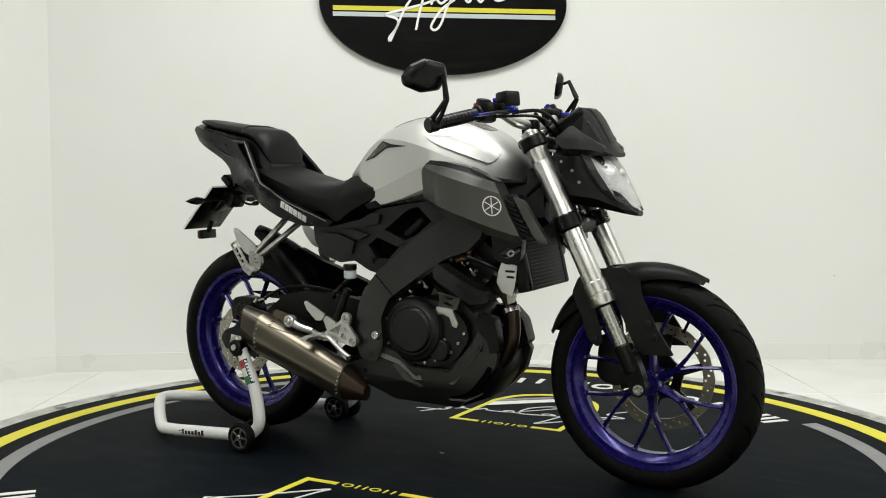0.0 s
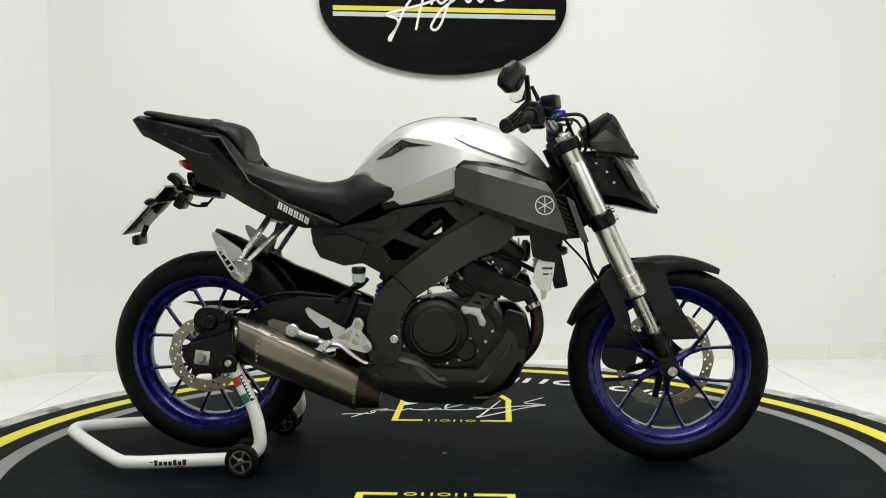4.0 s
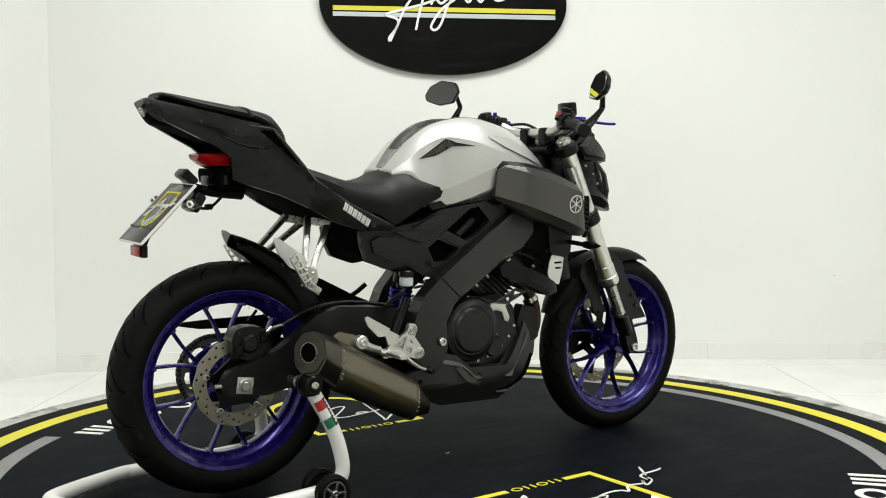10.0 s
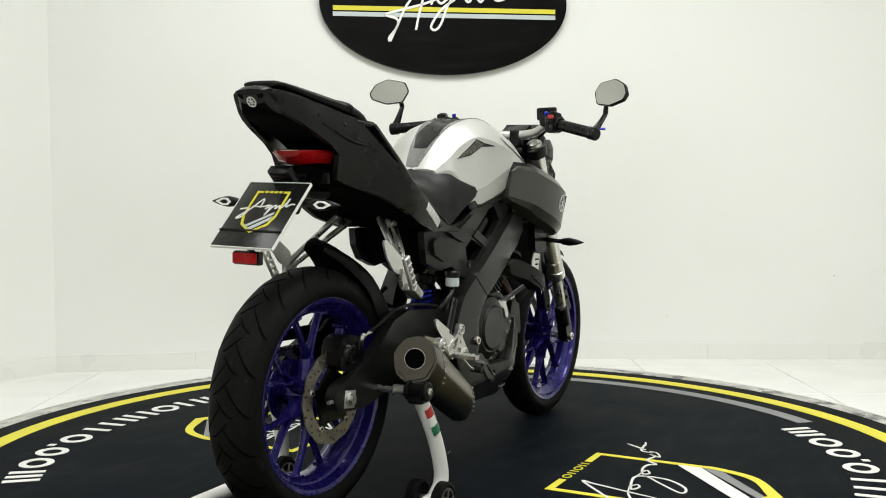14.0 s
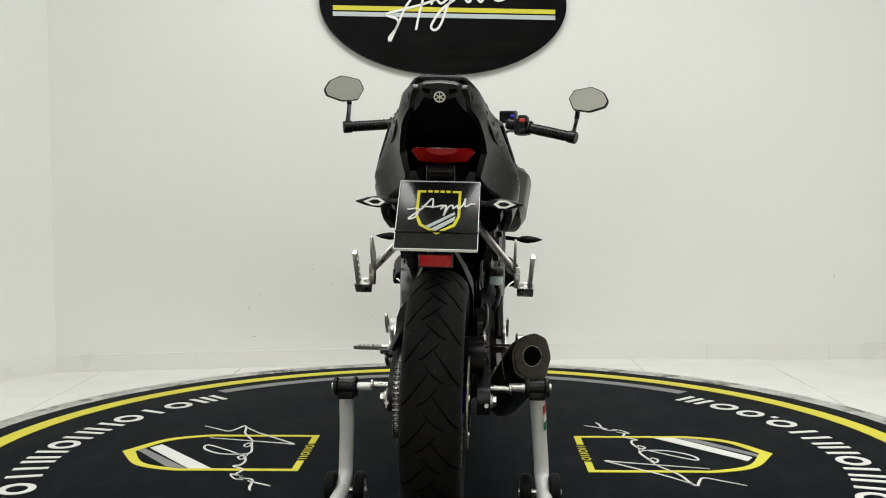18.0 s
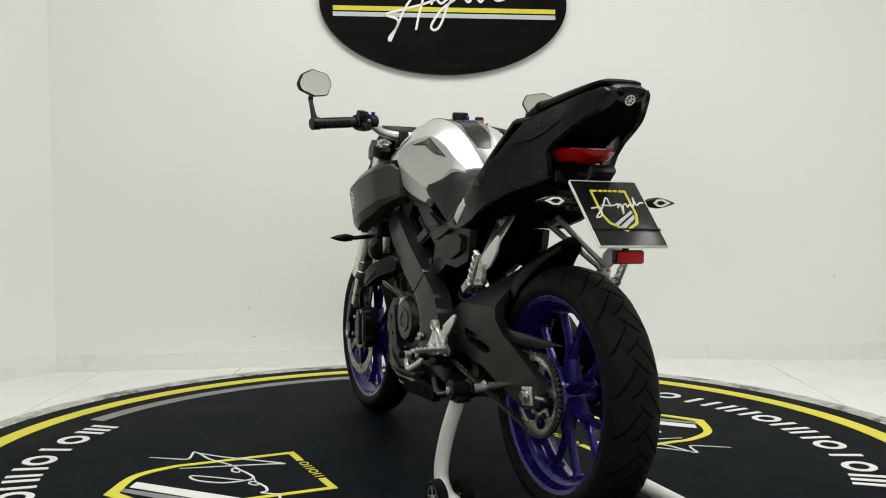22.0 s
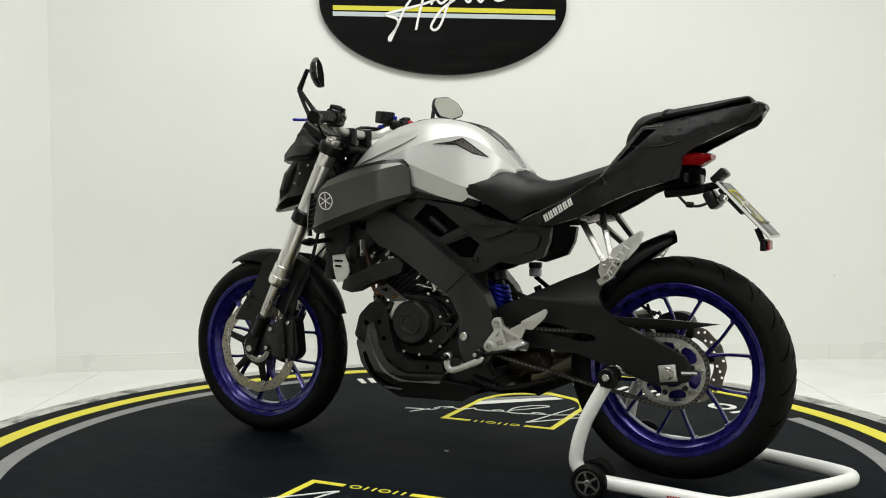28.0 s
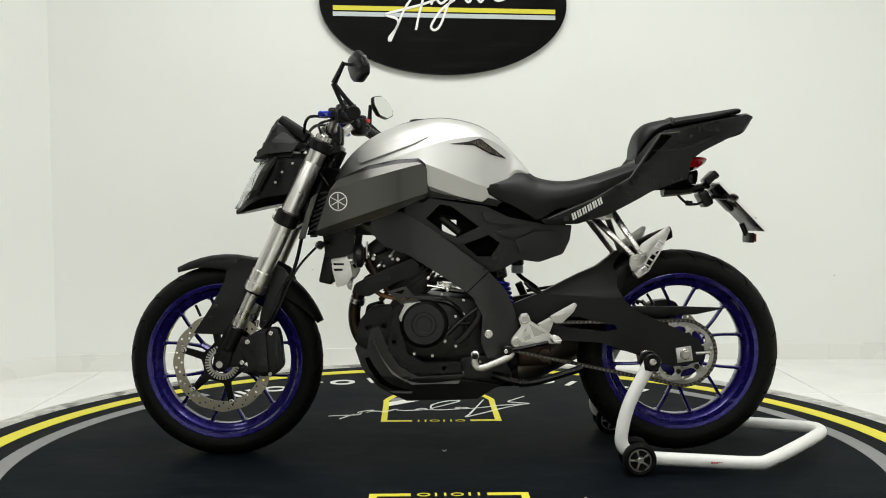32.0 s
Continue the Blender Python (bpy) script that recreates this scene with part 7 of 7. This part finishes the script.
part("link_plate", join(box(-0.27, 0, 0.30, 0.10, 0.10, 0.07, 0.012), rod((-0.30, -0.06, 0.30), (-0.30, 0.06, 0.30), 0.02)), HEADER, bike, "rust-brown silencer chamber")

# ----- headlight and clocks -----
HL = [
    (0.405, [(0, .905), (.055, .900), (.090, .880), (.092, .840), (.075, .790), (.050, .765), (0, .760)]),
    (0.470, [(0, .905), (.060, .900), (.098, .885), (.102, .840), (.085, .780), (.055, .755), (0, .750)]),
    (0.522, [(0, .890), (.048, .884), (.064, .872), (.078, .830), (.080, .772), (.050, .746), (0, .740)]),
    (0.550, [(0, .848), (.034, .844), (.048, .836), (.064, .808), (.074, .762), (.046, .740), (0, .734)]),
    (0.580, [(0, .794), (.026, .790), (.040, .784), (.050, .768), (.060, .748), (.040, .733), (0, .728)]),
    (0.603, [(0, .754), (.020, .752), (.030, .749), (.036, .742), (.038, .733), (.026, .727), (0, .724)]),
    (0.622, [(0, .736), (.012, .736), (.018, .735), (.021, .731), (.018, .726), (.012, .723), (0, .722)]),
]
nac = part("headlight_shell", loft(HL, 3), BLACKP, bike, "matt black headlight shell", 28)
for s in (1, -1):
    for x, z in ((0.47, 0.845), (0.49, 0.815), (0.44, 0.87)):
        part("bolt", bolt((x, s * 0.101, z), (0, s, 0), 0.0038, 0.003), STEEL, nac)
# bowed clear face, faceted bright reflector behind it, grey frame along its sides
FACE = [(0.546, 0.886, 0.080), (0.572, 0.846, 0.092), (0.602, 0.792, 0.076), (0.624, 0.750, 0.042), (0.632, 0.738, 0.018)]


def face_sheet(back, spread, zig, cols=8):
    b = bmesh.new()
    rows = []
    for i, (x, z, w) in enumerate(FACE):
        rows.append([b.verts.new((x - back - (zig if (k + i) % 2 else 0) - 0.038 * (2 * k / cols - 1) ** 2, w * spread * (2 * k / cols - 1), z)) for k in range(cols + 1)])
    for p, q in zip(rows, rows[1:]):
        for c in range(cols):
            b.faces.new((p[c], p[c + 1], q[c + 1], q[c]))
    bmesh.ops.solidify(b, geom=b.faces[:], thickness=0.002)
    return b


lens_ob = part("headlight_lens", face_sheet(0.0, 1.0, 0.0), LENS, nac, "clear headlight lens", 60)
lens_ob.visible_shadow = False
part("reflector", face_sheet(0.009, 0.97, 0.007), REFLECT, lens_ob, "faceted bright reflector", 5)
part("bulb", rod((0.560, 0, 0.835), (0.572, 0, 0.830), 0.015, 16, 0.004), WHITEL, lens_ob)
for s in (1, -1):
    b = bmesh.new()
    rows = []
    for i, (x, z, w) in enumerate(FACE):
        w2 = w * 1.0 + (0.012 - 0.002 * i)
        rows.append([b.verts.new(v) for v in ((x - 0.036, s * w, z), (x - 0.039, s * (w + 0.003), z), (x - 0.054, s * w2, z + 0.003), (x - 0.062, s * (w2 - 0.006), z), (x - 0.044, s * (w - 0.004), z - 0.004))])
    for p, q in zip(rows, rows[1:]):
        for k in range(5):
            b.faces.new((p[k], p[(k + 1) % 5], q[(k + 1) % 5], q[k]))
    b.faces.new(rows[0])
    b.faces.new(rows[-1])
    part("lens_frame", b, PANG, nac, "dark grey frame beside the lens", 25)
part("brow", loft([(0.44, [(0, .93), (.06, .926), (.092, .91), (.094, .89), (0, .88)]), (0.52, [(0, .915), (.058, .912), (.085, .900), (.086, .885), (0, .878)]), (0.556, [(0, .897), (.045, .896), (.066, .891), (.066, .884), (0, .880)])], 3), BLACKP, nac, "black brow over the lens", 28)
# side wings and screen over the clocks
SCR = [
    (0.405, [(0, .935), (.040, .934), (.048, .930), (.052, .926), (.048, .920), (0, .915)]),
    (0.440, [(0, .965), (.046, .963), (.056, .955), (.062, .940), (.054, .915), (0, .910)]),
    (0.462, [(0, .992), (.050, .990), (.060, .978), (.068, .950), (.058, .914), (0, .908)]),
    (0.488, [(0, 1.008), (.054, 1.004), (.066, .988), (.074, .948), (.060, .912), (0, .905)]),
    (0.508, [(0, .985), (.048, .980), (.066, .960), (.074, .930), (.058, .902), (0, .898)]),
    (0.540, [(0, .922), (.038, .919), (.058, .912), (.066, .904), (.046, .890), (0, .886)]),
    (0.564, [(0, .890), (.022, .889), (.040, .888), (.046, .884), (.034, .880), (0, .878)]),
]
scr = part("fly_screen", loft(SCR, 1, creases=(1, 2, 3)), GRAIN, bike, "dark grey fly screen over the clocks", 15)
pod = part("clock_pod", move(box(0, 0, 0, 0.100, 0.124, 0.032, 0.006, (0, -33, 0)), Matrix.Translation((0.444, 0, 0.974))), BLACKP, scr, "boxy black instrument pod", 25)
part("clock_face", move(box(0, 0, 0, 0.080, 0.104, 0.004, 0.001, (0, -33, 0)), Matrix.Translation((0.4345, 0, 0.989))), PLATEM, pod, "glossy dark instrument display")
for q in (1, -1):
    part("pod_edge", move(box(0, q * 0.060, 0, 0.092, 0.004, 0.006, 0.001, (0, -33, 0)), Matrix.Translation((0.4365, 0, 0.9865))), PANM, pod, "pale edge of the pod")
part("screen_ridge", loft([(0.470, [(0, 1.012), (.024, 1.011), (.030, 1.002), (0, 1.0)]), (0.492, [(0, 1.010), (.024, 1.008), (.030, .995), (0, .99)]), (0.512, [(0, .984), (.020, .981), (.026, .968), (0, .96)]), (0.545, [(0, .920), (.014, .918), (.020, .908), (0, .90)])], 3), GRAIN, scr, "raised middle of the screen", 30)
for s in (1, -1):
    part("wing", panel([(0.549, 0.906), (0.503, 0.937), (0.466, 0.964), (0.440, 0.944), (0.420, 0.930), (0.440, 0.905), (0.520, 0.898), (0.547, 0.888)], lambda x, z: lerp_table([(0.40, 0.098), (0.48, 0.106), (0.55, 0.074)], x) - 0.25 * max(0, z - 0.93), 0.016, s, 0.025, (), 0.003, 0.006), PANG, scr, "grey side wing", 28)
    for x, y, z in ((0.502, 0.062, 0.968), (0.528, 0.054, 0.930)):
        part("bolt", bolt((x, s * y, z), (0.8, s * 0.45, 0.5), 0.007, 0.004), ENGINE, scr)

# ----- handlebar and controls -----
END_L, END_R = Vector((0.242, 0.352, 0.990)), Vector((0.202, -0.345, 0.970))
IN_L, IN_R = Vector((0.272, 0.222, 1.003)), Vector((0.258, -0.222, 0.998))
bend = [(0.300, 0.165, 1.000), (0.320, 0.115, 0.978), (0.326, 0.06, 0.970), (0.325, 0, 0.970), (0.322, -0.06, 0.970), (0.312, -0.115, 0.978), (0.290, -0.165, 1.000)]
bar = part("handlebar", tube([tuple(END_L), tuple(IN_L), *bend, tuple(IN_R), tuple(END_R)], [0.011, 0.011, 0.012, 0.0135, 0.014, 0.014, 0.014, 0.0135, 0.012, 0.011, 0.011], 14, 6), ALLOY, bike, "silver tapered handlebar")
for s in (1, -1):
    part("bar_clamp", box(0.326, s * 0.045, 0.958, 0.046, 0.034, 0.056, 0.008), BLACKP, bar)
MIRRORS = {1: dict(c=Vector((0.223, 0.372, 1.108)), knee=Vector((0.289, 0.366, 1.066)), top=Vector((0.262, 0.366, 1.122)), turn=114, tilt=8),
           -1: dict(c=Vector((0.210, -0.403, 1.085)), knee=Vector((0.250, -0.372, 1.028)), top=Vector((0.246, -0.378, 1.092)), turn=66, tilt=17)}
for s in (1, -1):
    g0, g1 = (END_L, IN_L) if s > 0 else (END_R, IN_R)
    gd = (g1 - g0).normalized()
    span = (g1 - g0).length
    prof = [(0.0, 0.0), (0.0150, 0.0), (0.0165, 0.002)]
    for k in range(9):
        prof += [(q, span * (0.10 + 0.085 * k) + e) for q, e in ((0.0163, 0.0), (0.0175, 0.001), (0.0175, 0.035 * span), (0.0163, 0.035 * span + 0.001))]
    prof += [(0.0165, span - 0.001), (0.0, span)]
    part("grip", move(lathe(prof, 20, closed=False), Matrix.Translation(g0) @ gd.to_track_quat("Y", "Z").to_matrix().to_4x4()), BLACKP, bar, "ribbed black rubber grip")
    part("grip_flange", rod(g1.lerp(g0, 0.05), g1.lerp(g0, -0.02), 0.023, 20, 0.003), BLACKP, bar)
    sw = g1 + gd * 0.026
    zrot = math.degrees(math.atan2(gd.y, gd.x)) - 90
    swg = part("switchgear", join(box(sw.x, sw.y, sw.z - 0.002, 0.050, 0.044, 0.056, 0.012, (0, 0, zrot)), box(sw.x - 0.004, sw.y + s * 0.004, sw.z + 0.024, 0.034, 0.030, 0.020, 0.006, (0, 12, zrot))), BLACKP, bar, "black switch housing")
    part("switch", box(sw.x - 0.026, sw.y, sw.z + 0.018, 0.012, 0.016, 0.012, 0.002, (0, 0, zrot)), REDP if s < 0 else BLACKP, swg, "red kill switch" if s < 0 else "")
    part("switch", box(sw.x - 0.026, sw.y + s * 0.004, sw.z - 0.012, 0.010, 0.018, 0.008, 0.002, (0, 0, zrot)), ENGINE, swg)
    part("switch", rod((sw.x - 0.022, sw.y - s * 0.010, sw.z + 0.002), (sw.x - 0.031, sw.y - s * 0.010, sw.z + 0.002), 0.005, 10, 0.001), BOLTM if s > 0 else ENGINE, swg)
    perch = sw + gd * 0.036
    pob = part("lever_perch", join(box(perch.x + 0.016, perch.y, perch.z, 0.052, 0.030, 0.030, 0.007, (0, 0, zrot)), rod(perch - gd * 0.014, perch + gd * 0.014, 0.019, 18, 0.003)), BLACKP, bar)
    lev = [(perch.x + 0.036, perch.y, perch.z - 0.004), (perch.x + 0.052, perch.y + s * 0.035, perch.z - 0.008), (perch.x + 0.040, perch.y + s * 0.080, perch.z - 0.013), (perch.x + 0.036, perch.y + s * 0.120, perch.z - 0.018), (perch.x + 0.034, perch.y + s * 0.160, perch.z - 0.022)]
    lob = part("lever", tube(lev, [0.009, 0.008, 0.007, 0.007, 0.007], 10, 5, flat=0.6), BLACKP, bar, "black adjustable lever")
    part("lever_end", tube([lev[-2], lev[-1], (lev[-1][0] + 0.003, lev[-1][1] + s * 0.020, lev[-1][2] - 0.001)], 0.0085, 10, 3, flat=0.5), BLUEA, lob, "blue lever end")
    part("lever_adjuster", join(box(perch.x + 0.044, perch.y + s * 0.008, perch.z - 0.004, 0.030, 0.026, 0.016, 0.003, (0, 0, zrot)), rod((perch.x + 0.060, perch.y + s * 0.004, perch.z - 0.004), (perch.x + 0.060, perch.y + s * 0.032, perch.z - 0.004), 0.008, 12, 0.002)), BLUEA, lob, "blue lever adjuster")
    part("adjuster_knob", rod((perch.x - 0.002, perch.y, perch.z + 0.018), (perch.x - 0.004, perch.y, perch.z + 0.030), 0.0065, 12, 0.002), BLUEA, pob, "blue knob")
    # bar-end mirror: clamp, slotted cranked arm, six-cornered head
    be, kn, tp, mc = g0 - gd * 0.012, MIRRORS[s]["knee"], MIRRORS[s]["top"], MIRRORS[s]["c"]
    mir = part("mirror_arm", join(rod(g0 - gd * 0.026, g0 + gd * 0.004, 0.0195, 22, 0.003), tube([be + Vector((-0.006, 0, 0.008)), be.lerp(kn, 0.5) + Vector((-0.006, 0, 0)), kn], [0.0085, 0.006, 0.0065], 8, 3), tube([be + Vector((0.016, 0, 0.002)), be.lerp(kn, 0.5) + Vector((0.011, 0, 0)), kn + Vector((0.002, 0, 0))], [0.007, 0.0055, 0.0065], 8, 3),
                                  tube([kn, kn.lerp(tp, 0.5), tp], [0.0085, 0.007, 0.006], 8, 3), rod(tp - Vector((0, 0, 0.004)), tp.lerp(mc, 0.75), 0.0045, 8)), BLACKP, bike, "black cranked bar-end mirror arm")
    shape = [(-0.064, 0.004), (-0.050, 0.034), (0.010, 0.044), (0.052, 0.024), (0.070, -0.006), (0.062, -0.026), (0.010, -0.042), (-0.044, -0.034)]
    flip = 1 if s > 0 else -1
    outl = [(q.x, q.z) for q in rounded([Vector((u * flip, 0, v)) for u, v in shape], 0.007)]
    MM = Matrix.Translation(mc) @ Matrix.Rotation(radians(MIRRORS[s]["turn"]), 4, "Z") @ Matrix.Rotation(radians(MIRRORS[s]["tilt"]), 4, "X")
    shell = loft([(0.006, [(a * 0.99, c * 0.98) for a, c in outl]), (0.000, outl), (-0.006, [(a * 0.97, c * 0.96) for a, c in outl]), (-0.013, [(a * 0.80, c * 0.78) for a, c in outl]), (-0.016, [(a * 0.62, c * 0.58) for a, c in outl])], 1, mirror=False)
    swap = Matrix(((0, 1, 0, 0), (1, 0, 0, 0), (0, 0, 1, 0), (0, 0, 0, 1)))
    hd = part("mirror_head", move(move(shell, swap), MM), BLACKP, mir, "matt black six-cornered mirror shell", 40)
    part("mirror_glass", move(panel([(a * 0.93, c * 0.92) for a, c in outl], lambda x, z: 0.0072, 0.003, 1, 0, (), 0), MM), MIRROR, hd, "clear mirror glass")
part("fluid_reservoir", join(box(0.312, -0.155, 1.036, 0.044, 0.052, 0.040, 0.006, (0, -6, -20)), rod((0.300, -0.165, 0.995), (0.308, -0.158, 1.03), 0.010)), BLACKP, bike, "black front brake reservoir")
for pts, r in (([(0.33, 0.15, 1.0), (0.39, 0.12, 1.0), (0.41, 0.05, 0.95), (0.38, 0.04, 0.86), (0.32, 0.05, 0.78)], 0.0045), ([(0.33, -0.17, 1.0), (0.40, -0.13, 1.0), (0.42, -0.06, 0.94), (0.38, -0.05, 0.84), (0.30, -0.06, 0.76)], 0.005),
               ([(0.31, 0.18, 0.99), (0.36, 0.10, 0.985), (0.37, 0.0, 0.97), (0.36, -0.06, 0.92)], 0.004), ([(0.30, -0.2, 0.99), (0.37, -0.10, 0.99), (0.36, 0.02, 0.96), (0.34, 0.05, 0.88)], 0.004)):
    part("cable", tube(pts, r, 8), BLACKP, bike)
part("ignition", rod((0.345, 0, 0.93), (0.335, 0, 0.955), 0.018, 18, 0.003), BOLTM, bike)

# ---------- paddock stand ----------
stand = thing("paddock_stand", "white tubular paddock stand on small wheels under the rear wheel", "paddock stand")
U = [(-0.540, -0.250, 0.045), (-0.720, -0.255, 0.036), (-0.860, -0.258, 0.030), (-0.920, -0.235, 0.033), (-1.100, -0.070, 0.055)]
part("base_tube", tube(U + [(-1.142, 0.0, 0.060)] + [(x, -y, z) for x, y, z in reversed(U)], 0.019, 16, 6), WHITET, stand, "bent white base tube")
for s in (1, -1):
    up = part("upright", tube([(-0.540, s * 0.250, 0.045), (-0.500, s * 0.248, 0.075), (-0.497, s * 0.246, 0.120), (-0.520, s * 0.240, 0.200), (-0.575, s * 0.232, 0.305)], 0.0185, 16, 6), WHITET, stand, "bent white upright tube")
    for yw in (0.206, 0.277):
        c = (-0.540, s * yw, 0.046)
        wob = part("castor_wheel", lathe([(0.012, -0.012), (0.030, -0.010), (0.038, -0.014), (0.046, -0.009), (0.046, 0.009), (0.038, 0.014), (0.030, 0.010), (0.012, 0.012)], 36, at=c), RUBBER, stand, "small black wheel")
        oy = math.copysign(0.0115, s * yw) if yw > 0.24 else -math.copysign(0.0115, s)
        spk = [box(c[0] + 0.020 * math.cos(a), c[1] + oy, c[2] + 0.020 * math.sin(a), 0.022, 0.004, 0.006, 0.001, (0, -math.degrees(a), 0)) for a in [2 * math.pi * k / 5 for k in range(5)]]
        spk.append(lathe([(0.028, -0.002), (0.032, -0.002), (0.032, 0.002), (0.028, 0.002)], 28, at=(c[0], c[1] + oy, c[2])))
        part("wheel_spokes", join(*spk), STEEL, wob)
        part("wheel_bolt", bolt((c[0], c[1] + oy, c[2]), (0, oy, 0), 0.009, 0.006), BOLTM, wob)
    part("wheel_axle", rod((-0.540, s * 0.20, 0.046), (-0.540, s * 0.285, 0.046), 0.008), BOLTM, stand)
    head = join(rod((-0.578, s * 0.205, 0.315), (-0.578, s * 0.262, 0.315), 0.019, 20, 0.003), rod((-0.578, s * 0.204, 0.315), (-0.578, s * 0.214, 0.315), 0.025, 20, 0.003), rod((-0.578, s * 0.250, 0.315), (-0.578, s * 0.262, 0.315), 0.024, 20, 0.003),
                box(-0.578, s * 0.232, 0.296, 0.040, 0.040, 0.020, 0.005))
    hdo = part("hook_head", head, BLACKP, stand, "black adjustable hook")
    part("hook_pin", rod((-0.578, s * 0.165, 0.315), (-0.578, s * 0.21, 0.315), 0.011, 16), ALLOY, hdo)
    part("hook_bolt", bolt((-0.578, s * 0.262, 0.315), (0, s, 0), 0.010, 0.005), BOLTM, hdo)
# printed sticker on the right upright and lettering bars on the tube, all laid round the tubes
def wrapped(a, b, r, a0, a1, n=6):
    """A strip of print on a tube from a to b, between two angles round it (0: straight out, 90: up)."""
    a, b = Vector(a), Vector(b)
    d = (b - a).normalized()
    outw = Vector((0, math.copysign(1, a.y), 0))
    outw = (outw - d * outw.dot(d)).normalized()
    upw = d.cross(outw)
    if upw.z + 0.3 * upw.x < 0:
        upw = -upw
    bm = bmesh.new()
    grid = [[bm.verts.new(p + (outw * math.cos(q) + upw * math.sin(q)) * rr) for p in (a, b) for rr in (r, r + 0.0008)] for q in [radians(a0 + (a1 - a0) * i / n) for i in range(n + 1)]]
    for u, v in zip(grid, grid[1:]):
        for i, j in ((0, 1), (1, 3), (3, 2), (2, 0)):
            bm.faces.new((u[i], u[j], v[j], v[i]))
    for u in (grid[0], grid[-1]):
        bm.faces.new((u[0], u[1], u[3], u[2]))
    bmesh.ops.recalc_face_normals(bm, faces=bm.faces)
    return bm


FLAG_A, FLAG_B = Vector((-0.560, -0.2345, 0.274)), Vector((-0.524, -0.2395, 0.205))
for k, mt in enumerate((REDP, WHITEL, GREENP)):
    part("flag_band", wrapped(FLAG_A.lerp(FLAG_B, k / 3), FLAG_A.lerp(FLAG_B, (k + 0.98) / 3), 0.0190, -50, 22), mt, stand, ("red", "white", "green")[k] + " sticker band")
part("sticker_strip", wrapped(FLAG_A, FLAG_A.lerp(FLAG_B, 1.02), 0.0190, 24, 62), BLACKI, stand, "black sticker strip")
for k in range(7):
    part("letter_bar", wrapped(FLAG_A.lerp(FLAG_B, 0.06 + 0.13 * k), FLAG_A.lerp(FLAG_B, 0.14 + 0.13 * k), 0.0198, 34, 52), WHITEL, stand, "tiny white letter-sized bar")
for k in range(8):
    x, tall = -0.700 - 0.0135 * k, (26 if k in (0, 2, 6) else 14)
    q = [Vector((x - w2, lerp_table([(-0.86, -0.258), (-0.72, -0.255), (-0.54, -0.250)], x - w2), lerp_table([(-0.86, 0.030), (-0.72, 0.036), (-0.54, 0.045)], x - w2))) for w2 in (0.0, 0.0095)]
    part("letter_bar", wrapped(q[0], q[1], 0.0194, -18, tall), BLACKI, stand, "black letter-sized bar")
part("letter_underline", wrapped((-0.710, -0.2549, 0.0363), (-0.730, -0.2553, 0.0355), 0.0194, -34, -26), REDP, stand, "short red underline")
for k in range(5):
    part("letter_bar", wrapped((-0.740 - 0.007 * k, 0.2553, 0.0352), (-0.745 - 0.007 * k, 0.2554, 0.0350), 0.0194, -6, 8), REDP, stand, "tiny red letter-sized bar")


# ---------- what moves: everything on the turntable turns with it ----------
def motions():
    times = [0.5 * k for k in range(65)]
    spin = {t: Matrix.Rotation(radians(heading(t)), 4, "Z") for t in times}
    seat_of_bike = pose(0, -0.0225, 0, 0, 0, -1.45) @ pose(0, 0, 0.3, 1.5, 0, 0) @ pose(0, 0, -0.3)
    seat_of_stand = pose(0, -0.0225, 0, 0, 0, -1.45)
    walk(table, [(t, spin[t]) for t in times])
    walk(bike, [(t, spin[t] @ seat_of_bike) for t in times])
    walk(stand, [(t, spin[t] @ seat_of_stand) for t in times])


motions()
